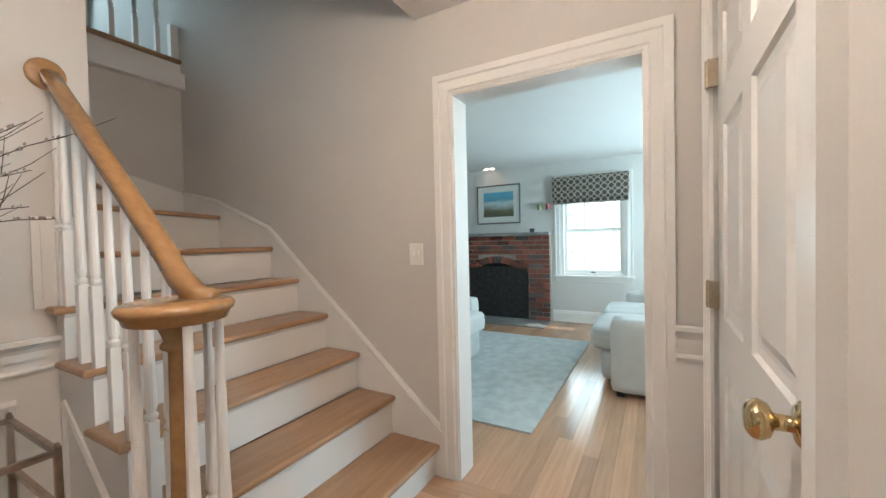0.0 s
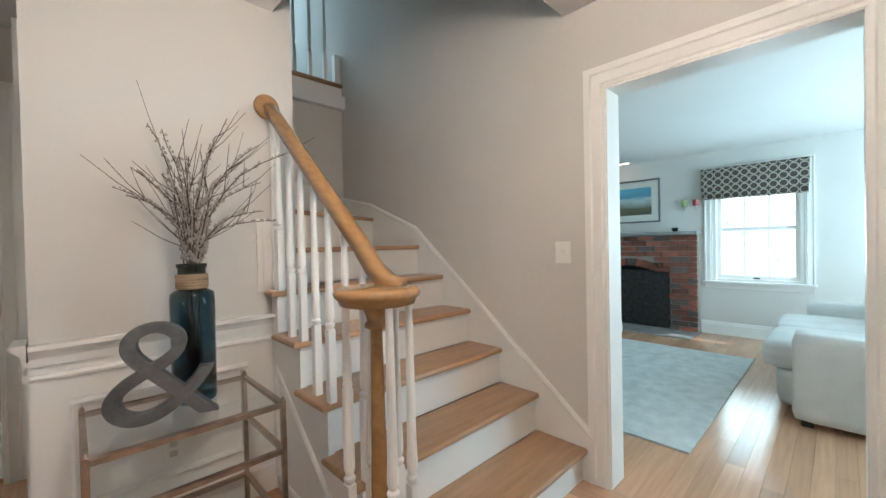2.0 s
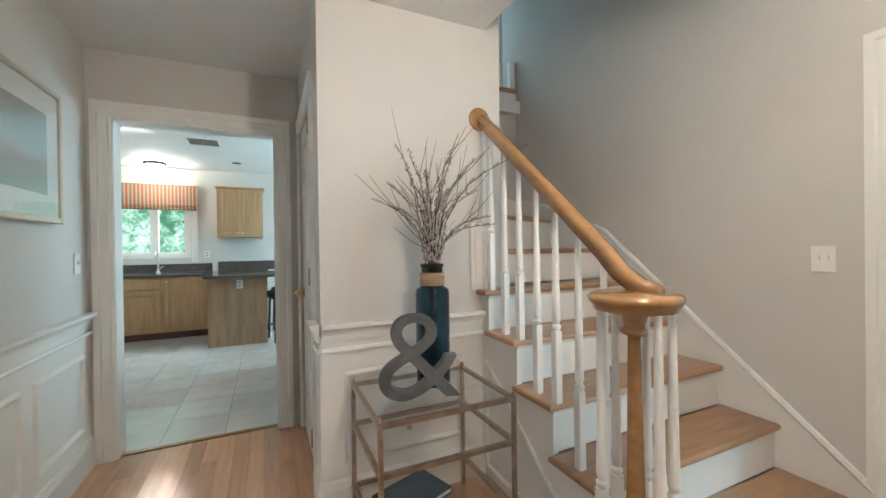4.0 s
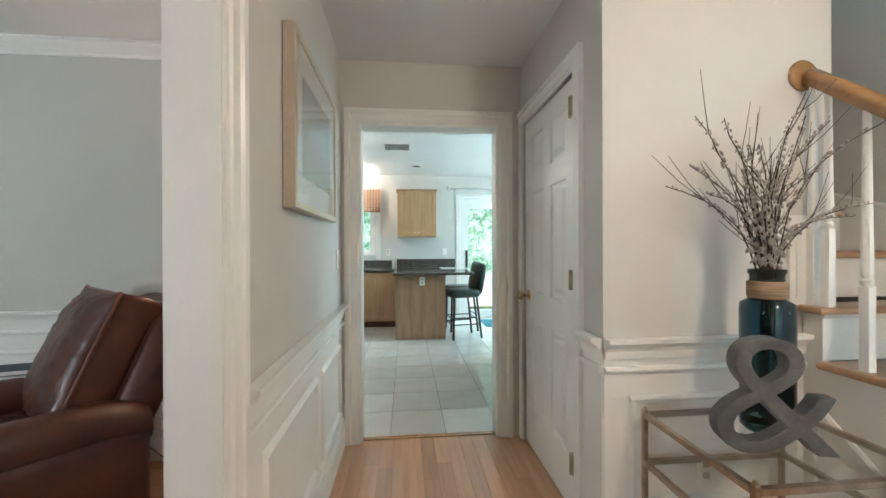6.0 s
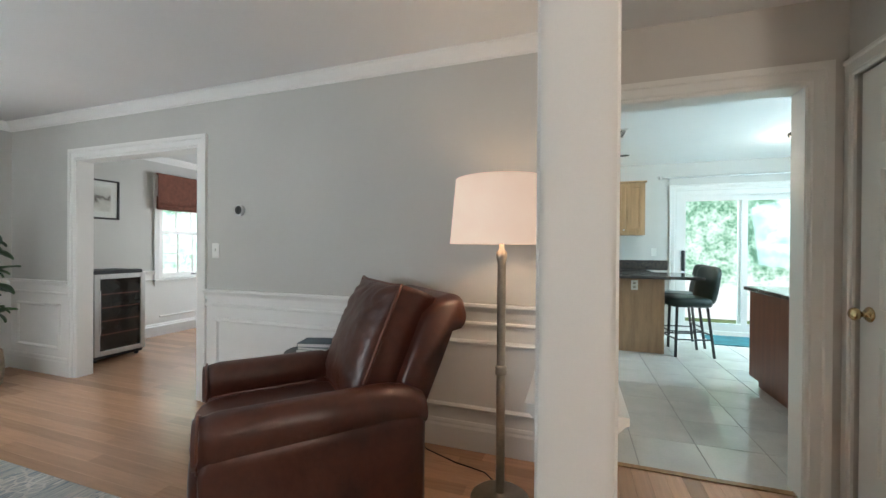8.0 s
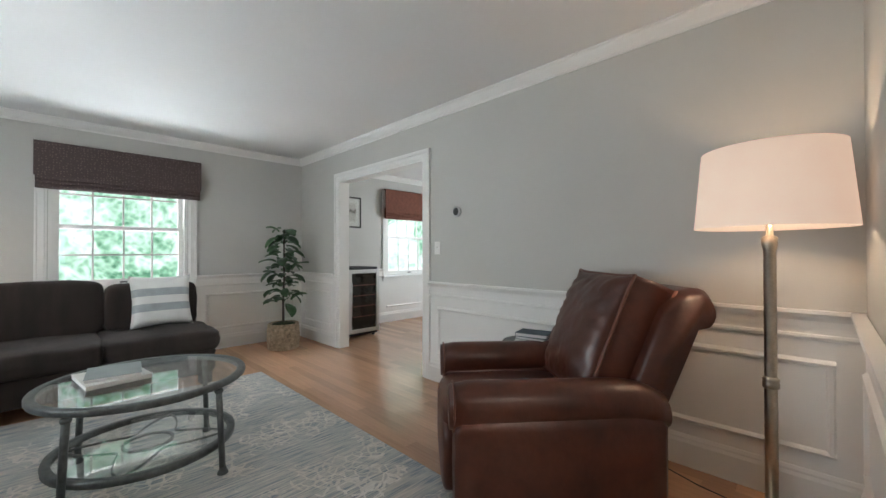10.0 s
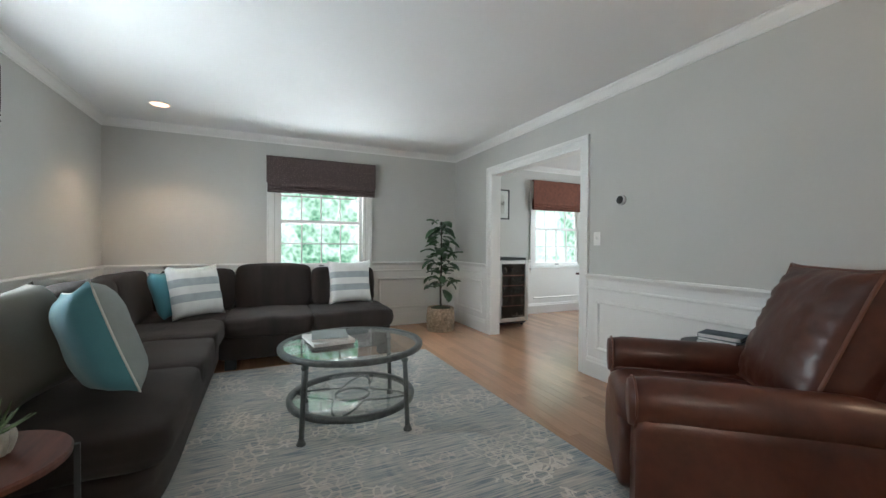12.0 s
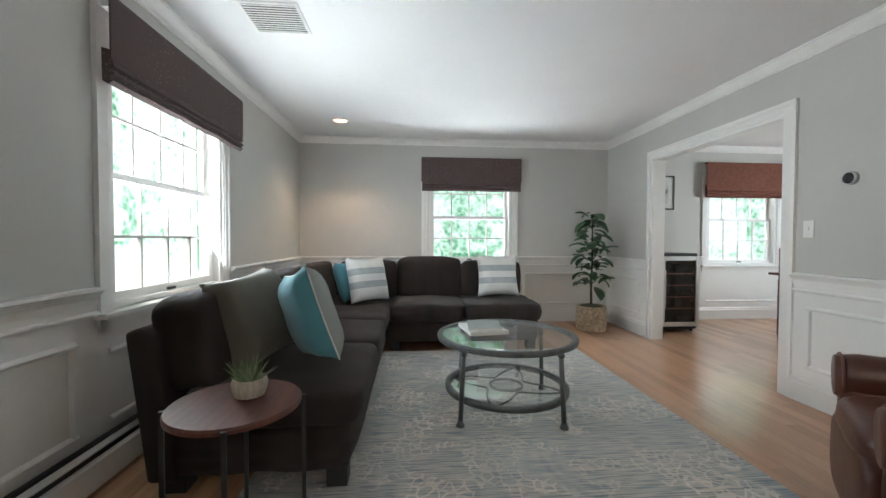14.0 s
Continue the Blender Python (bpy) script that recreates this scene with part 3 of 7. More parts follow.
def crown(name, p0, p1, out):
    bm = sweep([(x * 0.8, z * 0.78 + CEIL - 0.078) for x, z in CROWN], Vector((*p0, 0)), Vector((*p1, 0)), Vector((*out, 0)))
    return solo(name, bm, trim_paint, kind="structure")


wainscot("trim_dado_hall", (HALL_X, 2.81), (HALL_X, 1.318), (1, 0), [(0.12, 0.62), (0.72, 1.36)])
wainscot("trim_dado_closet", (HALL_R, CON_Y), (HALL_R, 1.914), (-1, 0), cap=0.0)
wainscot("trim_dado_console", (HALL_R, CON_Y), (1.975, CON_Y), (0, -1), [(0.1, 0.72)])
wainscot("trim_dado_east", (EAST_X, -0.428), (EAST_X, FRONT_Y), (-1, 0))
wainscot("trim_dado_front", (1.89, FRONT_Y), (0.0, FRONT_Y), (0, 1), [(0.1, 1.0), (1.1, 1.8)])
wainscot("trim_dado_north", (-2.838, NORTH_Y), (-0.165, NORTH_Y), (0, -1), [(0.1, 1.3), (1.42, 2.58)])
wainscot("trim_dado_north_west", (WEST_X, NORTH_Y), (-4.522, NORTH_Y), (0, -1), [(0.12, 0.8)])
wainscot("trim_dado_west", (WEST_X, 1.48), (WEST_X, NORTH_Y), (1, 0), [(0.1, 1.16)])
wainscot("trim_dado_west_corner", (WEST_X, SOUTH_Y), (WEST_X, 0.2), (1, 0), [(0.1, 1.45)])
wainscot("trim_dado_south", (-2.22, SOUTH_Y), (-0.165, SOUTH_Y), (0, 1), [(0.12, 0.98), (1.1, 1.95)])
wainscot("trim_dado_south_corner", (WEST_X, SOUTH_Y), (-3.5, SOUTH_Y), (0, 1), [(0.1, 1.85)])
wainscot("trim_dado_living_east", (-0.165, NORTH_Y), (-0.165, 1.325), (-1, 0), [(0.12, 1.3)])
wainscot("trim_dado_dining", (WEST_X, NORTH_Y + 0.12), (WEST_X, 4.12), (1, 0), [(0.1, 1.15)])
wainscot("trim_dado_dining_north", (WEST_X, 5.34), (WEST_X, 6.0), (1, 0))
for y0, y1 in ((0.2, 1.48),):
    solo("trim_under_window", sweep([(0, 0.01), (0.006, 0.01), (0.006, 0.7), (0, 0.7)], (WEST_X, y0, 0), (WEST_X, y1, 0), (1, 0, 0)), trim_paint, kind="structure")
bm = sweep([(0, 0.01), (0.006, 0.01), (0.006, 0.7), (0, 0.7)], (WEST_X, 4.12, 0), (WEST_X, 5.34, 0), (1, 0, 0))
sweep(BASE, (WEST_X + 0.006, 4.12, 0), (WEST_X + 0.006, 5.34, 0), (1, 0, 0), bm)
sweep([(x, z + 0.24) for x, z in FRIEZE], (WEST_X + 0.006, 4.2, 0), (WEST_X + 0.006, 5.26, 0), (1, 0, 0), bm)
solo("trim_under_dining_window", bm, trim_paint, kind="structure")
bm = sweep([(0, 0.01), (0.006, 0.01), (0.006, 0.68), (0, 0.68)], (-3.5, SOUTH_Y, 0), (-2.22, SOUTH_Y, 0), (0, 1, 0))
sweep([(x, z + 0.56) for x, z in FRIEZE], (-3.42, SOUTH_Y + 0.006, 0), (-2.28, SOUTH_Y + 0.006, 0), (0, 1, 0), bm)
sweep([(x, z + 0.235) for x, z in FRIEZE], (-3.42, SOUTH_Y + 0.006, 0), (-2.28, SOUTH_Y + 0.006, 0), (0, 1, 0), bm)
solo("trim_under_south_window", bm, trim_paint, kind="structure")
crown("trim_crown_north", (WEST_X, NORTH_Y), (-0.165, NORTH_Y), (0, -1))
crown("trim_crown_west", (WEST_X, SOUTH_Y), (WEST_X, NORTH_Y), (1, 0))
crown("trim_crown_south", (WEST_X, SOUTH_Y), (-0.165, SOUTH_Y), (0, 1))
crown("trim_crown_east", (-0.165, SOUTH_Y), (-0.165, NORTH_Y), (-1, 0))
crown("trim_crown_dining", (WEST_X, NORTH_Y + 0.12), (WEST_X, 6.0), (1, 0))
bm = sweep(BASE, (7.1, -1.9, 0), (7.1, 0.99, 0), (-1, 0, 0))
solo("baseboard_family", bm, trim_paint, kind="structure")


# ---- windows ----
def window(name, axis, face, out, a0, a1, z0, z1, cols, rows, meet, case=0.085, casement=False):
    """A double-hung window in a wall opening; out points into the room. Sashes with muntins, casing, sill, panes."""
    w = thing(name, kind="structure", label="white double-hung window with divided panes", category="window")
    flip = (lambda s: (s[2], s[3], s[0], s[1], s[4], s[5])) if axis == "x" else (lambda s: s)

    def bx(*specs):
        res = []
        for u0, u1, d0, d1, q0, q1 in specs:
            lo, hi = sorted((face - out * d0, face - out * d1))
            s = (u0, u1, lo, hi, q0, q1)
            res.append(flip(s))
        return boxes(*res)

    t = 0.045
    part("window_frame", bx((a0, a0 + 0.03, 0.0, 0.15, z0, z1), (a1 - 0.03, a1, 0.0, 0.15, z0, z1), (a0 + 0.03, a1 - 0.03, 0.0, 0.15, z1 - 0.03, z1), (a0 + 0.03, a1 - 0.03, 0.02, 0.15, z0 - 0.005, z0 + 0.03)), trim_paint, w)
    for lo, hi, d, nm in ((z0 + 0.03, meet + 0.02, 0.055, "lower_sash"), (meet - 0.02, z1 - 0.03, 0.095, "upper_sash")):
        u0, u1 = a0 + 0.03, a1 - 0.03
        bars = [(u0, u0 + t, d, d + 0.03, lo, hi), (u1 - t, u1, d, d + 0.03, lo, hi), (u0 + t, u1 - t, d, d + 0.03, lo, lo + t), (u0 + t, u1 - t, d, d + 0.03, hi - t * 0.8, hi)]
        for k in range(1, cols):
            c = u0 + t + (u1 - u0 - 2 * t) * k / cols
            bars.append((c - 0.008, c + 0.008, d + 0.004, d + 0.024, lo + t, hi - t * 0.8))
        for k in range(1, rows):
            c = lo + t + (hi - lo - 2 * t) * k / rows
            bars.append((u0 + t, u1 - t, d + 0.005, d + 0.023, c - 0.008, c + 0.008))
        sash = part(nm, bx(*bars), trim_paint, w)
        p = part("pane", bx((u0 + t * 0.6, u1 - t * 0.6, d + 0.012, d + 0.016, lo + t * 0.6, hi - t * 0.6)), window_glass, sash)
        p.visible_shadow = False
    part("sill", bx((a0 - case - 0.02, a1 + case + 0.02, -0.06, 0.05, z0 - 0.025, z0), (a0 - case, a1 + case, -0.018, 0.0, z0 - 0.09, z0 - 0.025)), trim_paint, w)
    part("sash_lock", bx(((a0 + a1) / 2 - 0.03, (a0 + a1) / 2 + 0.03, 0.035, 0.055, z0 + 0.035, z0 + 0.05)), black, w)
    c = casing("casing", axis, face, out, a0 + 0.0, a1 - 0.0, z1, bottom=z0, w=case)
    c.parent = w
    del c["kind"]
    return w


window("window_1", "x", WEST_X, 1, 0.285, 1.397, 0.80, 2.1, 4, 2, 1.40)
window("window_2", "y", SOUTH_Y, 1, -3.40, -2.31, 0.76, 2.1, 4, 2, 1.42)
window("window_3", "x", WEST_X, 1, 4.21, 5.25, 0.76, 2.1, 4, 2, 1.40)
window("window_4", "x", 7.1, -1, 0.012, 0.859, 0.68, 2.02, 3, 1, 1.32)
# kitchen casements
kw = thing("window_5", kind="structure", label="white kitchen casement window over the sink", category="window")
part("window_frame", boxes((-1.31, -0.2, KY, KY + 0.13, 1.12, 1.16), (-1.31, -0.2, KY, KY + 0.13, 2.06, 2.1), (-1.35, -1.31, KY, KY + 0.13, 1.12, 2.1), (-0.2, -0.16, KY, KY + 0.13, 1.12, 2.1), (-0.68, -0.58, KY + 0.02, KY + 0.1, 1.16, 2.06), (-0.25, -0.2, KY + 0.04, KY + 0.09, 1.16, 2.06), (-1.31, -0.25, KY + 0.042, KY + 0.088, 1.16, 1.21)), trim_paint, kw)
p = part("pane", boxes((-1.31, -0.2, KY + 0.06, KY + 0.064, 1.16, 2.06)), window_glass, kw)
p.visible_shadow = False
c = casing("casing", "y", KY, -1, -1.35, -0.16, 2.1, bottom=1.05, w=0.085)
c.parent = kw
sd = thing("door_2", kind="structure", label="white sliding glass patio door, closed", category="sliding door")
part("door_frame", boxes((1.31, 1.37, KY, KY + 0.13, 0, 2.07), (2.91, 2.97, KY, KY + 0.13, 0, 2.07), (1.37, 2.91, KY, KY + 0.13, 2.0, 2.07), (1.37, 2.91, KY, KY + 0.13, 0.0, 0.05)), trim_paint, sd)
for x0, x1, d in ((1.37, 2.2, 0.03), (2.1, 2.91, 0.07)):
    leaf = part("sliding_panel", boxes((x0, x0 + 0.07, KY + d, KY + d + 0.035, 0.05, 2.0), (x1 - 0.07, x1, KY + d, KY + d + 0.035, 0.05, 2.0), (x0 + 0.07, x1 - 0.07, KY + d, KY + d + 0.035, 1.92, 2.0), (x0 + 0.07, x1 - 0.07, KY + d, KY + d + 0.035, 0.05, 0.16)), trim_paint, sd)
    p = part("pane", boxes((x0 + 0.06, x1 - 0.06, KY + d + 0.015, KY + d + 0.019, 0.15, 1.93)), window_glass, leaf)
    p.visible_shadow = False
part("handle", boxes((1.385, 1.42, KY - 0.02, KY + 0.03, 0.9, 1.2), bevel=0.006), black, sd)
c = casing("casing", "y", KY, -1, 1.31, 2.97, 2.07, w=0.085)
c.parent = sd


# ---- doors ----
def panel_door(name, w, h, label):
    """A six-panel door in the xz plane, hinged at x=0, its face towards -y."""
    d = thing(name, label=label, category="door", kind="structure")
    s, m = 0.115, 0.1
    cols = [(s, (w - m) / 2), ((w + m) / 2, w - s)]
    rows = [(0.24, 0.80), (0.96, 1.56), (1.67, 1.9)]
    us = sorted({0, w, *[c for q in cols for c in q]})
    vs = sorted({0, h, *[r for q in rows for r in q]})
    bm = bmesh.new()
    hole = lambda u, v: any(a < u < b for a, b in cols) and any(a < v < b for a, b in rows)
    for u, U in zip(us, us[1:]):
        for v, V in zip(vs, vs[1:]):
            if not hole((u + U) / 2, (v + V) / 2):
                bm.faces.new([bm.verts.new(p) for p in ((u, 0, v), (U, 0, v), (U, 0, V), (u, 0, V))])
    for a, b in cols:
        for lo, hi in rows:
            rings = []
            for k, y in ((0, 0), (0.006, 0.009), (0.022, 0.012), (0.034, 0.012), (0.06, 0.002)):
                rings.append([bm.verts.new(p) for p in ((a + k, y, lo + k), (b - k, y, lo + k), (b - k, y, hi - k), (a + k, y, hi - k))])
            for r, q in zip(rings, rings[1:]):
                for i in range(4):
                    bm.faces.new((r[i], r[(i + 1) % 4], q[(i + 1) % 4], q[i]))
            bm.faces.new(rings[-1])
    bm_box(bm, 0, w, 0.014, 0.036, 0, h)
    for x0, x1 in ((0, 0.004), (w - 0.004, w)):
        bm_box(bm, x0, x1, 0.0005, 0.0139, 0, h)
    bmesh.ops.remove_doubles(bm, verts=bm.verts, dist=0.0003)
    part("leaf", bm, trim_paint, d)
    return d


def knob(parent, x, z, sign=-1):
    k = part("knob", moved(lathe([(0.0, 0.068), (0.018, 0.067), (0.027, 0.06), (0.029, 0.05), (0.024, 0.04), (0.012, 0.034), (0.011, 0.012), (0.026, 0.010), (0.033, 0.004), (0.034, 0.0)][::-1], 28), pose(x, 0, z, 90 if sign < 0 else -90)), brass, parent, "polished brass knob", True)
    return k


def hinges(parent, zs, x, side):
    for z in zs:
        bm = lathe([(0.006, 0), (0.007, 0.004), (0.0065, 0.085), (0.007, 0.09)], 10, (x, -0.03, z - 0.045))
        bm_box(bm, min(x, x + side * 0.03), max(x, x + side * 0.03), -0.0285, -0.0255, z - 0.045, z + 0.045)
        bm_box(bm, min(x, x - side * 0.02), max(x, x - side * 0.02), -0.03, -0.0005, z - 0.045, z + 0.045)
        part("hinge", bm, hinge_metal, parent, "aged brass butt hinge")


hinge_metal = mat("aged_hinge_metal", (0.38, 0.32, 0.23), 0.42, metal=0.8, var=0.1)
cd = panel_door("door_1", 0.735, 2.01, "white six-panel closet door, closed, brass knob")
cd.matrix_world = pose(HALL_R + 0.012, 2.74, 0.008, 0, 0, -90)
hinges(cd, (0.25, 1.08, 1.86), 0.737, 1)
knob(cd, 0.06, 0.93)
fd = panel_door("door_3", 0.95, 2.02, "white six-panel entry door, closed, brass knob")
fd.matrix_world = pose(2.94, FRONT_Y - 0.012, 0.008, 0, 0, 180)
hinges(fd, (0.25, 1.02, 1.755), -0.002, -1)
knob(fd, 0.875, 0.955)
# ---- staircase ----
RISE, RUN, NOSE0 = 0.209, 0.248, 0.655
tz = lambda i: RISE * i - 0.042
SX0, SX1 = 1.95, 3.085
stair = thing("staircase", (0, 0, 0), label="oak and white painted staircase with winders", category="staircase")


def tread(outline, z):
    bm = prism(outline, z - 0.03, z)
    hor = [e for e in bm.edges if abs(e.verts[0].co.z - e.verts[1].co.z) < 1e-6]
    bmesh.ops.bevel(bm, geom=hor, offset=0.012, segments=3, profile=0.5, affect="EDGES")
    return part("tread", bm, tread_oak, stair)


for i in range(1, 7):
    y, z = NOSE0 + RUN * (i - 1), tz(i)
    x0 = 1.915
    if i == 1:
        arc = [(1.885 + 0.2 * math.cos(a), 0.8 + 0.165 * math.sin(a)) for a in [radians(270 - 12 * k) for k in range(16)]]
        tread([(SX1, y - 0.03), (1.905, y - 0.03)] + arc + [(SX0, y + RUN + 0.02), (SX1, y + RUN + 0.02)], z)
        arc2 = [(1.895 + 0.17 * math.cos(a), 0.8 + 0.135 * math.sin(a)) for a in [radians(270 - 12 * k) for k in range(16)]]
        part("riser", prism([(SX1, y), (1.905, y)] + arc2 + [(SX0, y + RUN)] + [(SX1, y + RUN)], 0, z - 0.03), trim_paint, stair)
        continue
    back = min(y + RUN + 0.02, 1.745) if i == 5 else y + RUN + 0.02
    if i < 6:
        tread([(SX1, y), (x0, y), (x0, back), (SX1, y + RUN + 0.02)], z)
    else:
        tread([(SX1, y), (1.96, y), (2.02, 1.99), (SX1, 2.55)], z)
    lo = z - 0.03 - RISE + 0.03
    part("riser", boxes((SX0, SX1, y + 0.025, y + 0.04, lo, z - 0.03)), trim_paint, stair)
    if i < 6:
        part("scotia", sweep([(0, 0), (0.012, 0.018), (0, 0.018)], (SX0, y + 0.025, z - 0.048), (SX1, y + 0.025, z - 0.048), (0, -1, 0)), trim_paint, stair)
PIV = Vector((2.03, 1.98))
for i, (a, b, c) in enumerate((((3.085, 2.49), (3.085, 2.995), (2.60, 2.995)), ((2.56, 2.995), (2.05, 2.995), None), ((2.0, 2.995), (1.75, 2.995), (1.75, 1.9)))):
    z = tz(7 + i) + 0.03
    pts = [tuple(PIV), a, b] + ([c] if c else [])
    tread(pts, z)
    p, q = PIV, Vector(a)
    d = (q - p).normalized()
    n = Vector((-d.y, d.x)) * 0.022
    part("riser", prism([tuple(p + n), tuple(q + n), tuple(q + n * 1.6), tuple(p + n * 1.6)], z - 0.03 - RISE, z - 0.03), trim_paint, stair)
# open side under the treads
outline = [(NOSE0 + 0.04, 0)]
for i in range(1, 6):
    y = NOSE0 + RUN * (i - 1) + 0.03
    outline += [(y, tz(i) - 0.031), (y + RUN, tz(i) - 0.031)]
outline[-1] = (CON_Y - 0.002, tz(5) - 0.031)
outline.append((CON_Y - 0.002, 0))
bm = bmesh.new()
for x in (SX0, SX0 + 0.03):
    bm.faces.new([bm.verts.new((x, y, z)) for y, z in outline])
n = len(outline)
bm.verts.ensure_lookup_table()
for k in range(n):
    a, b = bm.verts[k], bm.verts[(k + 1) % n]
    bm.faces.new((a, b, bm.verts[n + (k + 1) % n], bm.verts[n + k]))
part("stringer", bm, trim_paint, stair)
bm = bmesh.new()
for (ya, za), (yb, zb) in (((0.98, 0.06), (1.70, 0.62)), ((1.70, 0.62), (1.70, 0.08)), ((0.98, 0.06), (1.70, 0.06))):
    tube([(SX0 - 0.002, ya, za), (SX0 - 0.002, yb, zb)], 0.013, 6, bm)
part("stringer_moulding", bm, trim_paint, stair)
# skirt board on the east wall and round the winders
top = [(0.60, 0.0), (0.60, 0.23), (1.94, 1.335), (2.54, 1.56), (2.995, 1.655), (2.995, 1.2), (1.9, 0.8), (0.9, 0.0)]
bm = bmesh.new()
for x in (EAST_X - 0.02, EAST_X - 0.001):
    bm.faces.new([bm.verts.new((x, y, z)) for y, z in top])
bm.verts.ensure_lookup_table()
for k in range(8):
    bm.faces.new((bm.verts[k], bm.verts[(k + 1) % 8], bm.verts[8 + (k + 1) % 8], bm.verts[8 + k]))
for (y0, z0), (y1, z1) in zip(top[1:4], top[2:5]):
    tube([(EAST_X - 0.012, y0, z0), (EAST_X - 0.012, y1, z1)], 0.017, 6, bm)
part("skirt_board", bm, trim_paint, stair)
bm = bmesh.new()
pts = [(3.07, 1.2), (3.07, 1.655), (2.55, 1.80), (2.0, 2.0), (2.0, 1.4)]
for y in (2.978, 2.999):
    bm.faces.new([bm.verts.new((x, y, z)) for x, z in pts])
bm.verts.ensure_lookup_table()
for k in range(5):
    bm.faces.new((bm.verts[k], bm.verts[(k + 1) % 5], bm.verts[5 + (k + 1) % 5], bm.verts[5 + k]))
part("skirt_board", bm, trim_paint, stair)
# small plinth on the console wall's end beside the stair
part("wall_end_board", boxes((1.885, 2.02, CON_Y - 0.012, CON_Y - 0.001, 0.997, 1.36), (1.91, 1.995, CON_Y - 0.017, CON_Y - 0.012, 1.03, 1.33)), trim_paint, stair)

rail = thing("stair_railing", (0, 0, 0), label="oak handrail with volute on white turned balusters", category="railing")
RX = 1.968
r0, r1 = Vector((1.955, CON_Y - 0.03, 1.915)), Vector((RX, 0.83, 1.135))
path = [r0, r0.lerp(r1, 0.1)]
path += [r0.lerp(r1, k / 10) for k in range(2, 10)]
path += [Vector((RX, 0.85, 1.142)), Vector((RX + 0.004, 0.775, 1.095)), Vector((RX + 0.012, 0.72, 1.082))]


def rail_body(points, w=0.062, h=0.058):
    """A moulded handrail section run along points."""
    sec = [(-0.35, -0.5), (0.35, -0.5), (0.36, -0.25), (0.5, -0.05), (0.5, 0.2), (0.36, 0.42), (0.0, 0.5), (-0.36, 0.42), (-0.5, 0.2), (-0.5, -0.05), (-0.36, -0.25)]
    bm = bmesh.new()
    rows = []
    for i, p in enumerate(points):
        d = (points[min(i + 1, len(points) - 1)] - points[max(i - 1, 0)]).normalized()
        s = d.cross(Vector((0, 0, 1))).normalized()
        u = s.cross(d)
        rows.append([bm.verts.new(p + s * a * w + u * b * h) for a, b in sec])
    for a, b in zip(rows, rows[1:]):
        for k in range(len(sec)):
            bm.faces.new((a[k], a[(k + 1) % len(sec)], b[(k + 1) % len(sec)], b[k]))
    bm.faces.new(rows[0][::-1]), bm.faces.new(rows[-1])
    return bm


part("handrail", rail_body(path), rail_oak, rail, "varnished oak handrail", True)
VC = Vector((1.915, 0.755, 1.055))
part("volute", lathe([(0.0, -0.03), (0.085, -0.03), (0.118, -0.022), (0.124, -0.006), (0.134, 0.004), (0.137, 0.016), (0.130, 0.026), (0.112, 0.031), (0.0, 0.033)], 40, VC), rail_oak, rail, "round oak volute cap", True)
part("rosette", moved(lathe([(0.062, 0), (0.062, 0.008), (0.056, 0.014), (0.046, 0.016), (0.0, 0.017)], 32), pose(1.95, CON_Y - 0.001, 1.925, 90)), rail_oak, rail, "oak wall rosette", True)
part("newel_post", lathe([(0.024, 0.0), (0.027, 0.02), (0.027, 0.30), (0.023, 0.46), (0.0185, 0.77), (0.0185, 0.785), (0.036, 0.795), (0.036, 0.805), (0.028, 0.815), (0.032, 0.83), (0.045, 0.862)], 20, (VC.x - 0.01, VC.y - 0.005, tz(1))), rail_oak, rail, "turned oak newel post", True)


def baluster(x, y, z0, z1):
    bm = bmesh.new()
    s = 0.016
    sq = min(0.30, (z1 - z0) * 0.36)
    bm_box(bm, x - s, x + s, y - s, y + s, z0, z0 + sq, 0.002)
    L = z1 - z0
    prof = [(0.013, sq), (0.019, sq + 0.012), (0.019, sq + 0.02), (0.012, sq + 0.028), (0.0175, sq + 0.045), (0.018, sq + 0.07), (0.0155, sq + 0.25 * (L - sq)), (0.011, L)]
    lathe(prof, 12, (x, y, z0), bm)
    part("baluster", bm, trim_paint, rail, smooth=False)


def rail_z(y):
    k = (r0.y - y) / (r0.y - r1.y)
    return r0.z + (r1.z - r0.z) * k - 0.03


for i in range(2, 6):
    y = NOSE0 + RUN * (i - 1)
    for dy in (0.018, 0.14):
        yy = y + dy
        baluster(RX - 0.002, min(yy, CON_Y - 0.03), tz(i) - 0.001, rail_z(min(yy, CON_Y - 0.03)) + 0.012)
for a in (20, 75, 140, 255, 310):
    baluster(VC.x + 0.1 * math.cos(radians(a)), VC.y + 0.1 * math.sin(radians(a)), tz(1) - 0.002, 1.03)

# upper landing
up = thing("landing_railing", (0, 0, 0), label="upstairs landing edge with oak nosing and white balusters", category="railing")
part("fascia", boxes((1.2, EAST_X - 0.002, 2.985, 3.011, 2.555, 2.69)), trim_paint, up)
part("fascia_moulding", sweep([(0, 0), (0.012, 0.006), (0.016, 0.03), (0, 0.04)], (1.2, 2.985, 2.545), (EAST_X - 0.002, 2.985, 2.545), (0, -1, 0)), trim_paint, up)
bm = boxes((1.2, EAST_X - 0.002, 2.955, 3.10, 2.691, 2.722), bevel=0.008)
part("nosing", bm, tread_oak, up)
for k in range(12):
    x = 1.35 + 0.145 * k
    bm = boxes((x - 0.016, x + 0.016, 3.01, 3.042, 2.723, 2.95))
    lathe([(0.012, 0.227), (0.019, 0.25), (0.012, 0.27), (0.018, 0.32), (0.012, 0.9)], 10, (x, 3.026, 2.723), bm)
    part("baluster", bm, trim_paint, up)
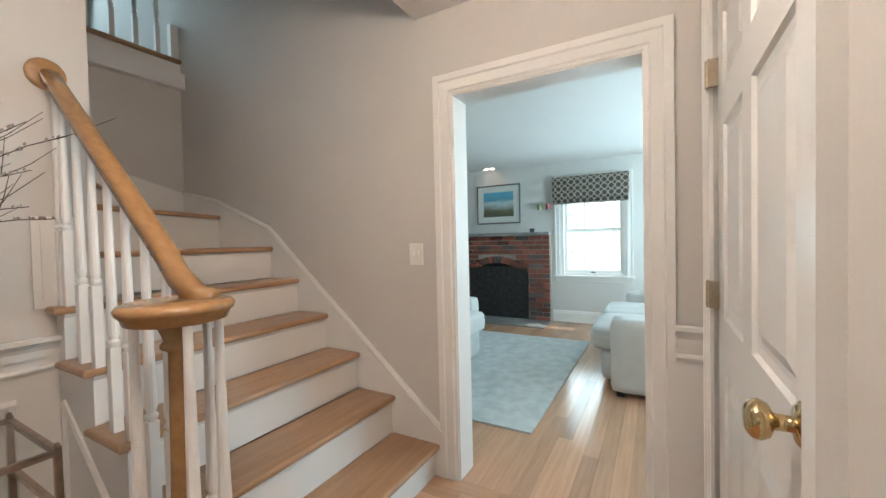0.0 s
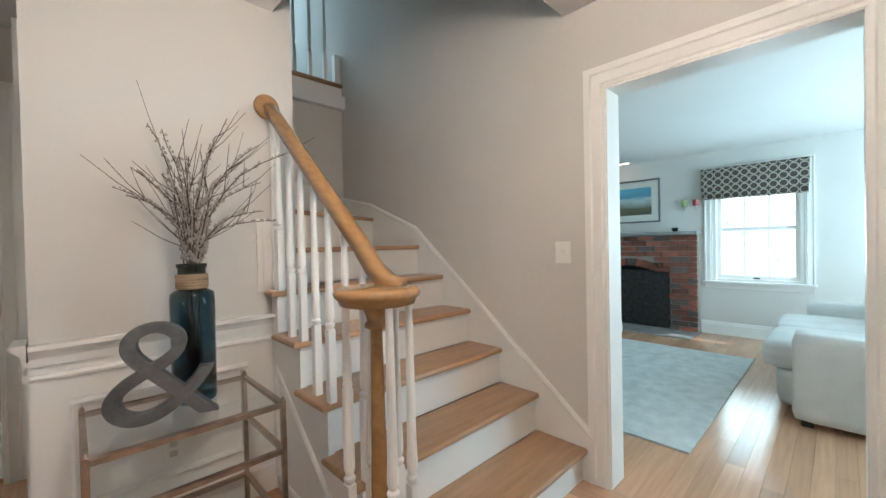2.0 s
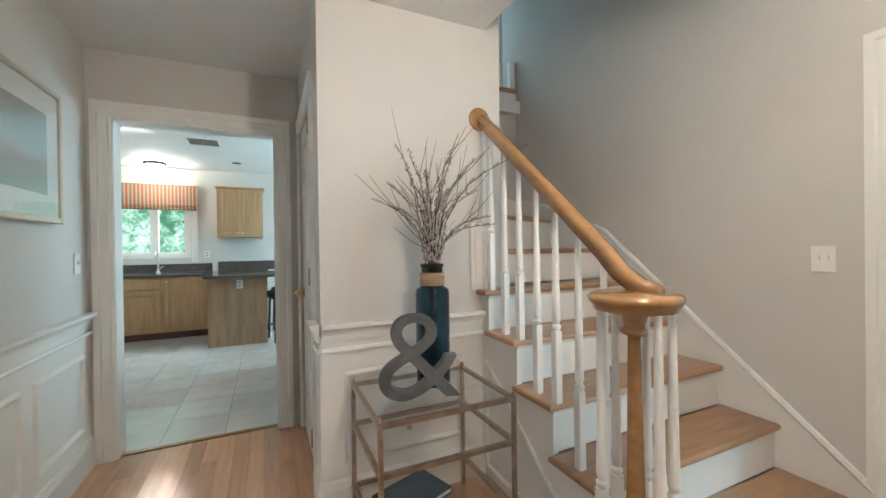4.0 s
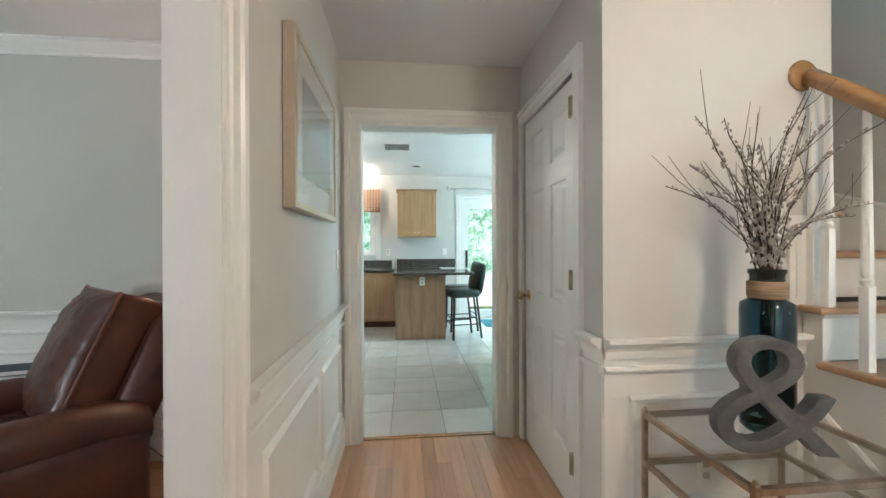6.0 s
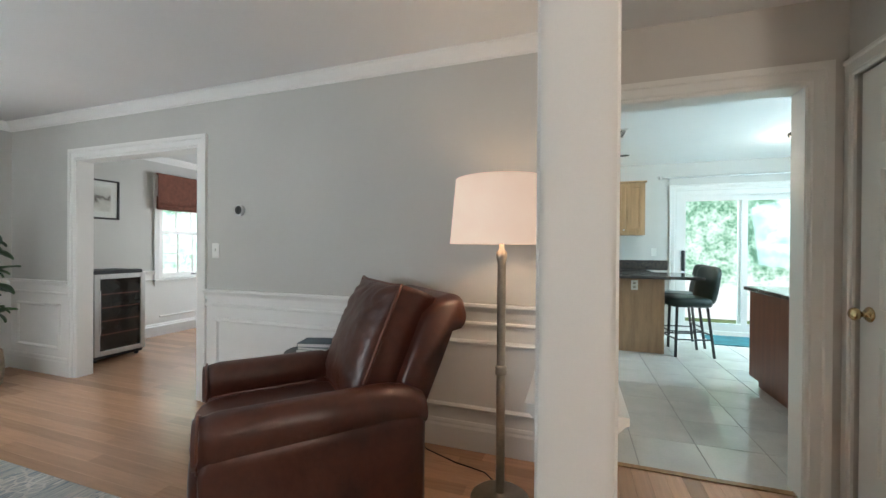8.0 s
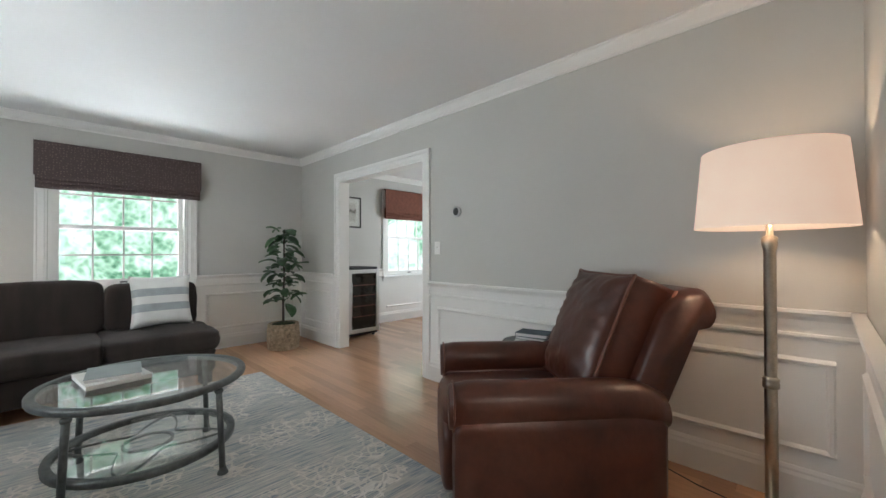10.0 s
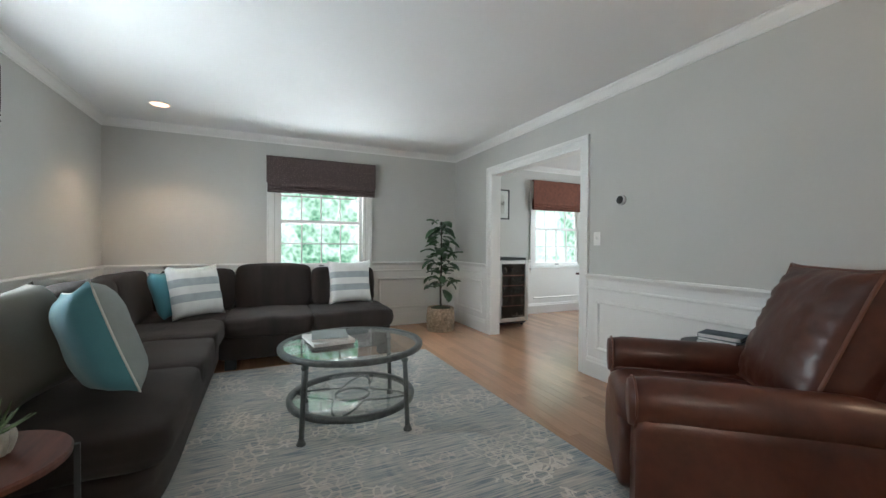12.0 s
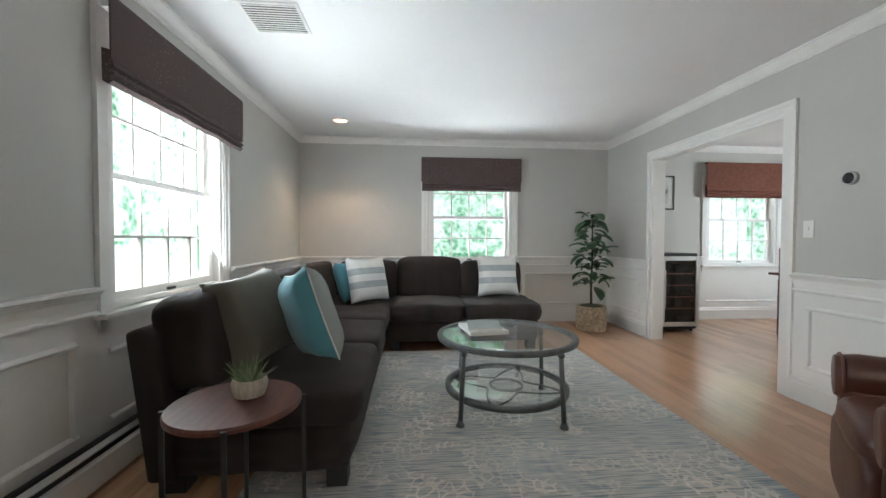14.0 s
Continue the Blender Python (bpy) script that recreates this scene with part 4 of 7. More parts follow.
part("half_newel", boxes((EAST_X - 0.06, EAST_X - 0.003, 3.0, 3.05, 2.723, 3.0)), trim_paint, up)
part("handrail", boxes((1.3, EAST_X - 0.003, 2.995, 3.057, 3.62, 3.67), bevel=0.012), rail_oak, up)


# ---- foyer and hall things ----
def plate(name, axis, face, out, a, z, label, w=0.072, h=0.115, toggles=1):
    sw = thing(name, label=label, category="switch" if toggles else "outlet")
    f = lambda a0, a1, d0, d1, z0, z1: (min(face + out * d0, face + out * d1), max(face + out * d0, face + out * d1), a0, a1, z0, z1) if axis == "x" else (a0, a1, min(face + out * d0, face + out * d1), max(face + out * d0, face + out * d1), z0, z1)
    part("plate", boxes(f(a - w / 2, a + w / 2, 0.0005, 0.007, z - h / 2, z + h / 2), bevel=0.0025), plate_white, sw)
    for k in range(max(1, toggles)):
        c = a + (k - (toggles - 1) / 2) * 0.03 if toggles else a
        if toggles:
            part("toggle", boxes(f(c - 0.005, c + 0.005, 0.007, 0.016, z - 0.004, z + 0.016)), plate_white, sw)
        else:
            for dz in (-0.022, 0.022):
                part("socket", boxes(f(c - 0.014, c + 0.014, 0.007, 0.009, z + dz - 0.012, z + dz + 0.012)), ceramic, sw)
    return sw


plate("light_switch", "x", EAST_X, -1, 0.752, 1.158, "white double toggle light switch on the beige wall", w=0.085, toggles=2)
plate("light_switch", "y", NORTH_Y, -1, -2.745, 1.185, "white toggle light switch beside the dining opening")
plate("light_switch", "x", HALL_X, 1, 2.66, 1.17, "white toggle light switch on the hall wall")
plate("wall_outlet", "y", CON_Y - 0.006, -1, 1.52, 0.36, "white wall outlet on the panelled dado", toggles=0)


def framed_picture(name, axis, face, out, a0, a1, z0, z1, frame_mat, border, matting, art, label, depth=0.022):
    pic = thing(name, label=label, category="picture")
    f = lambda q0, q1, d0, d1, s0, s1: (min(face + out * d0, face + out * d1), max(face + out * d0, face + out * d1), q0, q1, s0, s1) if axis == "x" else (q0, q1, min(face + out * d0, face + out * d1), max(face + out * d0, face + out * d1), s0, s1)
    b = border
    part("frame", boxes(f(a0, a0 + b, 0.002, depth, z0, z1), f(a1 - b, a1, 0.002, depth, z0, z1), f(a0 + b, a1 - b, 0.002, depth, z0, z0 + b), f(a0 + b, a1 - b, 0.002, depth, z1 - b, z1), bevel=0.003), frame_mat, pic)
    part("mat_board", boxes(f(a0 + b, a1 - b, 0.003, depth - 0.012, z0 + b, z1 - b)), paper, pic)
    m = matting
    part("print", boxes(f(a0 + b + m, a1 - b - m, 0.004, depth - 0.011, z0 + b + m, z1 - b - m)), art, pic)
    p = part("glazing", boxes(f(a0 + b, a1 - b, depth - 0.006, depth - 0.005, z0 + b, z1 - b)), picture_glass, pic)
    p.visible_shadow = False
    return pic


def art_bands(name, bands, z0, z1, warp=0.05, scale=3.0):
    """A painted scene: colour bands by height with soft wavering edges."""
    m = bpy.data.materials.new(name)
    m.use_nodes = True
    N, L = m.node_tree.nodes, m.node_tree.links
    geo, sep, nz, ramp = N.new("ShaderNodeNewGeometry"), N.new("ShaderNodeSeparateXYZ"), N.new("ShaderNodeTexNoise"), N.new("ShaderNodeValToRGB")
    nz.inputs["Scale"].default_value, nz.inputs["Detail"].default_value = scale, 6
    L.new(geo.outputs["Position"], sep.inputs[0]), L.new(geo.outputs["Position"], nz.inputs["Vector"])
    mr, ad = N.new("ShaderNodeMapRange"), N.new("ShaderNodeMath")
    mr.inputs[1].default_value, mr.inputs[2].default_value = z0, z1
    ad.operation = "MULTIPLY_ADD"
    ad.inputs[1].default_value = warp * 8
    L.new(nz.outputs[0], ad.inputs[0]), L.new(sep.outputs[2], mr.inputs[0]), L.new(mr.outputs[0], ad.inputs[2])
    sb = N.new("ShaderNodeMath")
    sb.operation = "SUBTRACT"
    sb.inputs[1].default_value = warp * 4
    L.new(ad.outputs[0], sb.inputs[0]), L.new(sb.outputs[0], ramp.inputs[0])
    e = ramp.color_ramp.elements
    e[0].position, e[0].color = bands[0][0], (*bands[0][1], 1)
    e[1].position, e[1].color = bands[-1][0], (*bands[-1][1], 1)
    for p, c in bands[1:-1]:
        e.new(p).color = (*c, 1)
    L.new(ramp.outputs[0], N["Principled BSDF"].inputs["Base Color"])
    N["Principled BSDF"].inputs["Roughness"].default_value = 0.7
    return m


champagne = mat("champagne_frame", (0.55, 0.47, 0.37), 0.35, metal=0.5, var=0.05)
black_frame = mat("black_wood_frame", (0.02, 0.018, 0.016), 0.4, var=0.1)
pewter = mat("pewter_frame", (0.18, 0.18, 0.18), 0.4, metal=0.5, var=0.05)
sea_art = art_bands("pastel_landscape", [(0.05, (0.30, 0.36, 0.28)), (0.35, (0.36, 0.30, 0.27)), (0.5, (0.40, 0.45, 0.46)), (0.75, (0.34, 0.40, 0.42)), (0.95, (0.24, 0.25, 0.26))], 1.5, 1.87, 0.06, 4)
shore_art = art_bands("shore_photograph", [(0.05, (0.09, 0.10, 0.05)), (0.3, (0.16, 0.15, 0.09)), (0.42, (0.34, 0.40, 0.38)), (0.55, (0.5, 0.6, 0.62)), (0.66, (0.10, 0.32, 0.48)), (0.95, (0.12, 0.45, 0.62))], 1.53, 2.0, 0.05, 6)
line_art = art_bands("ink_drawing", [(0.05, (0.66, 0.64, 0.6)), (0.4, (0.45, 0.42, 0.38)), (0.5, (0.12, 0.10, 0.09)), (0.6, (0.55, 0.52, 0.48)), (0.95, (0.66, 0.64, 0.6))], 1.6, 1.95, 0.12, 9)
framed_picture("hall_picture", "x", HALL_X, 1, 1.65, 2.41, 1.37, 1.99, champagne, 0.026, 0.1, sea_art, "framed pastel landscape under glass, champagne frame", 0.045)
framed_picture("mantel_picture", "x", 7.098, -1, 1.46, 2.18, 1.46, 2.07, pewter, 0.022, 0.09, shore_art, "framed shore photograph above the brick fireplace")
framed_picture("dining_picture", "x", WEST_X, 1, 3.10, 3.70, 1.53, 2.0, black_frame, 0.02, 0.07, line_art, "black-framed drawing on the dining room wall")

ct = thing("console_table", (0, 0, 0), label="two-tier bronze metal console table with glass tops", category="table")
TX0, TX1, TY0, TY1 = 1.236, 1.796, 1.235, 1.692
b = 0.009
for x, y in ((TX0, TY0), (TX1, TY0), (TX0, TY1), (TX1, TY1)):
    part("leg", boxes((x - b, x + b, y - b, y + b, 0.001, 0.628), bevel=0.002), bronze, ct)
    part("finial", lathe([(0.008, 0), (0.008, 0.004), (0.005, 0.01), (0.0, 0.012)], 10, (x, y, 0.628)), bronze, ct)
for z in (0.609, 0.432, 0.15):
    bm = boxes((TX0 + b, TX1 - b, TY0 - b, TY0 + b, z - b, z + b), (TX0 + b, TX1 - b, TY1 - b, TY1 + b, z - b, z + b), (TX0 - b, TX0 + b, TY0 + b, TY1 - b, z - b, z + b), (TX1 - b, TX1 + b, TY0 + b, TY1 - b, z - b, z + b))
    part("shelf_frame", bm, bronze, ct)
    part("glass_shelf", boxes((TX0 + b, TX1 - b, TY0 + b, TY1 - b, z + 0.002, z + 0.009)), table_glass, ct).visible_shadow = False
bk = thing("shelf_book", (1.44, 1.48, 0.1597), 20, "closed pale book lying on the lower glass shelf", "book")
part("cover", boxes((-0.14, 0.14, -0.1, 0.1, 0, 0.004), (-0.14, 0.14, -0.1, 0.1, 0.024, 0.028), (-0.14, -0.136, -0.1, 0.1, 0, 0.028)), book_blue, bk)
part("page_block", boxes((-0.135, 0.135, -0.095, 0.095, 0.0042, 0.0238)), paper, bk)

VX, VY, VZ = 1.565, 1.525, 0.619
vase = thing("glass_vase", (VX, VY, VZ), label="tall blue glass bottle vase with twine collar", category="vase")
part("bottle", lathe([(0.0, 0.0), (0.070, 0.0), (0.076, 0.01), (0.077, 0.40), (0.074, 0.425), (0.058, 0.436), (0.05, 0.44), (0.048, 0.52), (0.053, 0.527), (0.053, 0.54), (0.045, 0.54), (0.043, 0.44), (0.068, 0.42), (0.070, 0.02), (0.0, 0.012)], 36), vase_glass, vase, "", True)
part("twine_collar", lathe([(0.052, 0.442), (0.056, 0.445), (0.056, 0.497), (0.052, 0.50)], 30), jute, vase, "natural jute twine wrap", True)
rng = random.Random(5)
tips = [(-0.14, 0.08, 1.12), (-0.29, 0.09, 0.85), (0.36, -0.02, 1.02), (-0.09, 0.02, 1.08), (0.14, 0.0, 1.14), (0.22, 0.04, 0.98), (0.28, 0.02, 1.06), (0.24, -0.08, 0.75), (0.02, 0.05, 0.98), (0.08, -0.04, 1.04), (-0.05, -0.05, 0.96), (-0.2, 0.05, 0.92), (0.17, 0.06, 0.92), (0.3, 0.05, 0.9), (-0.12, -0.06, 0.88), (0.04, 0.08, 0.9), (0.11, 0.05, 0.86), (-0.02, 0.0, 0.86), (0.33, 0.0, 0.72), (-0.24, -0.02, 0.8)]
tw = thing("willow_branches", (VX, VY, VZ), label="dry pussy willow branches in the blue vase", category="branches")
for tx, ty, tz in tips:
    base = Vector((rng.uniform(-0.03, 0.03), rng.uniform(-0.03, 0.03), 0.04))
    neck = Vector((tx * 0.07, ty * 0.2, 0.53))
    tip = Vector((tx, ty * 1.6, tz)) if tx > 0 else Vector((tx * 0.78, min(ty * 1.6 + 0.07, 0.2), tz))
    pts = []
    for k in range(11):
        t = k / 10
        p = base.lerp(neck, min(1, t / 0.4)) if t < 0.4 else neck.lerp(tip, (t - 0.4) / 0.6)
        if t > 0.4:
            q = (t - 0.4) / 0.6
            p += Vector((-tx * 0.22 * math.sin(math.pi * q), 0, 0.05 * math.sin(math.pi * q)))
        p += Vector((rng.uniform(-1, 1), rng.uniform(-1, 1), 0)) * 0.007
        pts.append(p)
    bm = tube(pts, 0.0038, 5, taper=0.4)
    for s in range(3):
        k = rng.randint(5, 9)
        d = Vector((tx * 0.4 + rng.uniform(-0.12, 0.12), rng.uniform(-0.06, 0.06), rng.uniform(0.08, 0.2)))
        tube([pts[k], pts[k] + d * 0.5, pts[k] + d + Vector((0, 0, 0.02))], 0.0018, 4, bm, 0.5)
    part("branch", bm, bark, tw)
    bm = bmesh.new()
    for k in range(58):
        t = 0.42 + 0.57 * rng.random() ** 1.15
        i = int(t * 10)
        p = pts[i].lerp(pts[min(10, i + 1)], t * 10 - i)
        sc = rng.uniform(0.5, 1.0) * (1.15 - 0.6 * t)
        a = rng.uniform(0, 6.28)
        c = p + Vector((math.cos(a), math.sin(a), 0.6)) * 0.008
        r = bmesh.ops.create_icosphere(bm, subdivisions=1, radius=1)
        bmesh.ops.transform(bm, matrix=Matrix.Translation(c) @ Matrix.Rotation(0.5, 4, Vector((math.sin(a), -math.cos(a), 0))) @ Matrix.Diagonal((0.0085 * sc, 0.0085 * sc, 0.0145 * sc, 1)), verts=r["verts"])
    tagged(part("catkin_cluster", bm, catkin, tw), kind="stuff")


def ampersand():
    """A thick zinc ampersand, drawn by the built-in font, standing up."""
    cu = bpy.data.curves.new("ampersand", "FONT")
    cu.body, cu.size, cu.extrude, cu.bevel_depth, cu.resolution_u, cu.offset = "&", 0.44, 0.022, 0.003, 6, -0.007
    tmp = new("ampersand_curve", cu)
    me = bpy.data.meshes.new_from_object(tmp.evaluated_get(bpy.context.evaluated_depsgraph_get()))
    bpy.data.objects.remove(tmp)
    me.materials.clear()
    me.materials.append(zinc)
    xs, ys = [v.co.x for v in me.vertices], [v.co.y for v in me.vertices]
    w, h = max(xs) - min(xs), max(ys) - min(ys)
    for v in me.vertices:
        v.co.x = (v.co.x - min(xs)) / w * 0.33
        v.co.y = (v.co.y - min(ys)) / h * 0.345
    return me


amp = new("ampersand_ornament", ampersand())
amp.matrix_world = pose(1.285, 1.43, 0.6195, 90, 0, -14)
tagged(amp, "weathered zinc ampersand ornament on the glass table", "ornament")

fl = thing("foyer_ceiling_lamp", (1.6, 0.15, CEIL - 0.11), label="flush opal glass ceiling lamp in the foyer", category="ceiling lamp")
part("canopy", lathe([(0.0, 0.11), (0.16, 0.11), (0.165, 0.10), (0.165, 0.085)], 32), nickel, fl)
part("diffuser", lathe([(0.158, 0.084), (0.14, 0.03), (0.09, -0.01), (0.0, -0.025)], 32), bulb_glow, fl, "glowing opal glass bowl", True)

# ---- fireplace and family room ----
FX = 6.985
fp = thing("fireplace", (0, 0, 0), label="red brick fireplace with arched opening and stone mantel", category="fireplace")
FY0, FY1, FZ = 1.01, 2.95, 1.27
OY0, OY1 = 1.33, 2.32
oc = (OY0 + OY1) / 2
part("backing", boxes((FX + 0.006, 7.099, FY0 + 0.004, OY0 - 0.005, 0, FZ), (FX + 0.006, 7.099, OY1 + 0.005, FY1, 0, FZ), (FX + 0.006, 7.099, OY0 - 0.005, OY1 + 0.005, 0.9, FZ)), mortar, fp)
part("firebox", boxes((7.08, 7.098, OY0 - 0.004, OY1 + 0.004, 0.0, 0.9)), soot, fp)
part("mantel_shelf", boxes((FX - 0.14, 7.099, FY0 - 0.03, FY1 + 0.03, FZ + 0.002, FZ + 0.045), bevel=0.004), stone, fp)
part("hearth", boxes((FX - 0.46, 7.098, FY0 - 0.02, FY1, 0.001, 0.012)), stone, fp)
part("fire_screen", boxes((FX + 0.02, FX + 0.035, OY0 + 0.002, OY1 - 0.002, 0.013, 0.79), (FX + 0.005, FX + 0.02, OY0 + 0.002, OY0 + 0.03, 0.013, 0.79), (FX + 0.005, FX + 0.02, OY1 - 0.03, OY1 - 0.002, 0.013, 0.79), (FX + 0.005, FX + 0.02, OY0 + 0.03, OY1 - 0.03, 0.765, 0.79)), screen_mat, fp, "black metal fire screen")
me_brick = {}
brng = random.Random(8)


def brick(y0, y1, z0, z1, x=0.0, material=None):
    ln, ht = y1 - y0, z1 - z0
    key = "brick"
    if key not in me_brick:
        bmk = boxes((-0.5, 0.5, -0.5, 0.5, -0.5, 0.5), bevel=0.03)
        mm = bpy.data.meshes.new("brick")
        bmk.to_mesh(mm)
        bmk.free()
        mm.materials.append(brick_mat)
        me_brick[key] = mm
        m2 = mm.copy()
        m2.materials[0] = brick_dark
        me_brick["dark"] = m2
    ob = new("brick", me_brick["dark" if brng.random() < 0.22 else "brick"])
    ob.parent = fp
    ob.matrix_basis = Matrix.Translation((FX + 0.004 + x, (y0 + y1) / 2, (z0 + z1) / 2)) @ Matrix.Diagonal((0.03 + brng.uniform(0, 0.004), ln, ht, 1))
    return ob


def bricks():
    course, bl, j = 0.0705, 0.205, 0.011
    for r in range(18):
        z0 = 0.002 + r * course
        y = FY0 - (bl / 2 if r % 2 else 0)
        while y < FY1 - 0.02:
            a, c = max(y, FY0), min(y + bl - j, FY1)
            y += bl
            if c - a < 0.03:
                continue
            z1 = z0 + course - j
            if z1 < 0.80:
                for s, e in ((a, min(c, OY0)), (max(a, OY1), c)):
                    if e - s > 0.025:
                        brick(s, e, z0, z1)
                continue
            mid = (a + c) / 2
            if abs(mid - oc) < 0.36 and z0 < 0.95:
                for s, e in ((a, min(c, oc - 0.36)), (max(a, oc + 0.36), c)):
                    if e - s > 0.025:
                        brick(s, e, z0, z1)
                continue
            brick(a, c, z0, z1)
    n = 15
    for k in range(n):
        ang = math.pi * (0.10 + 0.80 * (k + 0.5) / n)
        cy, cz = oc + 0.32 * math.cos(ang), 0.78 + 0.125 * math.sin(ang)
        ob = brick(-0.02, 0.02, -0.05, 0.05)
        ob.matrix_basis = Matrix.Translation((FX + 0.003, cy, cz)) @ Matrix.Rotation(ang - math.pi / 2, 4, "X") @ Matrix.Diagonal((0.036, 0.044, 0.10, 1))


for nm, y, label in (("glass_ornament", 1.24, "small green glass ornament on the mantel"),):
    g = thing(nm, (FX - 0.07, y, FZ + 0.046), label=label, category="ornament")
    part("bowl", lathe([(0.0, 0), (0.025, 0), (0.034, 0.012), (0.04, 0.05), (0.036, 0.05), (0.028, 0.014), (0, 0.008)], 20), vase_glass, g, "", True)
for y, c in ((1.16, (0.20, 0.30, 0.10)), (1.03, (0.38, 0.06, 0.06))):
    cs = thing("wall_candle_holder", (7.099, y, 1.66), label="small wall candle holder with coloured glass cup", category="candle holder", group="candle holders by the fireplace")
    part("bracket", tube([(0, 0, -0.06), (-0.03, 0, -0.07), (-0.06, 0, -0.02)], 0.004, 6), nickel, cs)
    part("cup", lathe([(0.0, 0), (0.03, 0), (0.036, 0.08), (0.032, 0.08), (0.026, 0.006), (0, 0.005)], 16, (-0.06, 0, -0.02)), mat("candle_glass_%g" % y, c, 0.2, var=0.1), cs)


def roman_blind(name, axis, face, out, a0, a1, z0, z1, material, label, ends=0.06):
    """A roman blind: valance over gathered folds, hung clear of the wall."""
    rb = thing(name, label=label, category="blind")
    flip = lambda p: p if axis == "y" else (p[1], p[0], p[2])

    def shaped(u0, u1, prof, wob, seed):
        bm = bmesh.new()
        n = 24
        rows = []
        for k in range(n + 1):
            u = u0 + (u1 - u0) * k / n
            w = noise.noise(Vector((u * 4, seed, 0))) * wob
            rows.append([bm.verts.new(flip((u, face + out * (d + w * (0.4 if i < 2 else 1)), z + w * 0.6 * (1 if i > 1 else 0)))) for i, (d, z) in enumerate(prof)])
        for a, b in zip(rows, rows[1:]):
            for k in range(len(prof)):
                bm.faces.new((a[k], a[(k + 1) % len(prof)], b[(k + 1) % len(prof)], b[k]))
        bm.faces.new(rows[0]), bm.faces.new(rows[-1][::-1])
        return bm

    H = z1 - z0
    vz = z0 + H * 0.26
    part("valance", shaped(a0, a1, [(0.028, z1), (0.075, z1), (0.08, z1 - 0.02), (0.08, vz + 0.05), (0.078, vz), (0.072, vz), (0.07, z1 - 0.02), (0.028, z1 - 0.02)], 0.006, 1.3), material, rb)
    part("folds", shaped(a0 + 0.01, a1 - 0.01, [(0.032, vz + 0.06), (0.066, vz + 0.05), (0.085, vz - H * 0.06), (0.07, vz - H * 0.09), (0.088, vz - H * 0.14), (0.07, vz - H * 0.17), (0.082, vz - H * 0.22), (0.06, vz - H * 0.26), (0.034, vz - H * 0.22)], 0.01, 4.1), material, rb)
    part("head_rail", boxes(((a0 + 0.02, a1 - 0.02, min(face + out * 0.026, face + out * 0.066), max(face + out * 0.026, face + out * 0.066), z1 - 0.05, z1 - 0.022) if axis == "y" else (min(face + out * 0.026, face + out * 0.066), max(face + out * 0.026, face + out * 0.066), a0 + 0.02, a1 - 0.02, z1 - 0.05, z1 - 0.022))), trim_paint, rb)
    return rb


def hex_cloth():
    """Brown blind cloth with rows of pale rings."""
    m = bpy.data.materials.new("ringed_blind_cloth")
    m.use_nodes = True
    N, L = m.node_tree.nodes, m.node_tree.links
    geo, sep, comb = N.new("ShaderNodeNewGeometry"), N.new("ShaderNodeSeparateXYZ"), N.new("ShaderNodeCombineXYZ")
    L.new(geo.outputs["Position"], sep.inputs[0])
    L.new(sep.outputs[1], comb.inputs[0]), L.new(sep.outputs[2], comb.inputs[1])
    vor = N.new("ShaderNodeTexVoronoi")
    vor.voronoi_dimensions = "2D"
    vor.inputs["Scale"].default_value, vor.inputs["Randomness"].default_value = 11.5, 0.0
    L.new(comb.outputs[0], vor.inputs["Vector"])
    ramp = N.new("ShaderNodeValToRGB")
    ramp.color_ramp.interpolation = "CONSTANT"
    e = ramp.color_ramp.elements
    e[0].position, e[0].color = 0.0, (0.07, 0.05, 0.05, 1)
    e[1].position, e[1].color = 0.5, (0.07, 0.05, 0.05, 1)
    e.new(0.36).color = (0.34, 0.33, 0.26, 1)
    L.new(vor.outputs["Distance"], ramp.inputs[0])
    L.new(ramp.outputs[0], N["Principled BSDF"].inputs["Base Color"])
    N["Principled BSDF"].inputs["Roughness"].default_value = 0.9
    return m


def dotted_cloth(name, ground, dot, scale):
    """Woven blind cloth with small scattered dots."""
    m = bpy.data.materials.new(name)
    m.use_nodes = True
    N, L = m.node_tree.nodes, m.node_tree.links
    geo, vor, weave, ramp = N.new("ShaderNodeNewGeometry"), N.new("ShaderNodeTexVoronoi"), N.new("ShaderNodeTexNoise"), N.new("ShaderNodeValToRGB")
    vor.inputs["Scale"].default_value, vor.inputs["Randomness"].default_value = scale, 0.55
    weave.inputs["Scale"].default_value, weave.inputs["Detail"].default_value = 160, 3
    L.new(geo.outputs["Position"], vor.inputs["Vector"]), L.new(geo.outputs["Position"], weave.inputs["Vector"])
    e = ramp.color_ramp.elements
    e[0].position, e[0].color = 0.2, (*dot, 1)
    e[1].position, e[1].color = 0.27, (*ground, 1)
    L.new(vor.outputs["Distance"], ramp.inputs[0])
    mix = N.new("ShaderNodeMix")
    mix.data_type, mix.blend_type = "RGBA", "MULTIPLY"
    mix.inputs[0].default_value = 0.6
    L.new(ramp.outputs[0], mix.inputs[6]), L.new(weave.outputs[0], mix.inputs[7])
    b = N["Principled BSDF"]
    L.new(mix.outputs[2], b.inputs["Base Color"])
    b.inputs["Roughness"].default_value = 0.9
    bp = N.new("ShaderNodeBump")
    bp.inputs["Strength"].default_value, bp.inputs["Distance"].default_value = 0.3, 0.003
    L.new(weave.outputs[0], bp.inputs["Height"]), L.new(bp.outputs[0], b.inputs["Normal"])
    return m


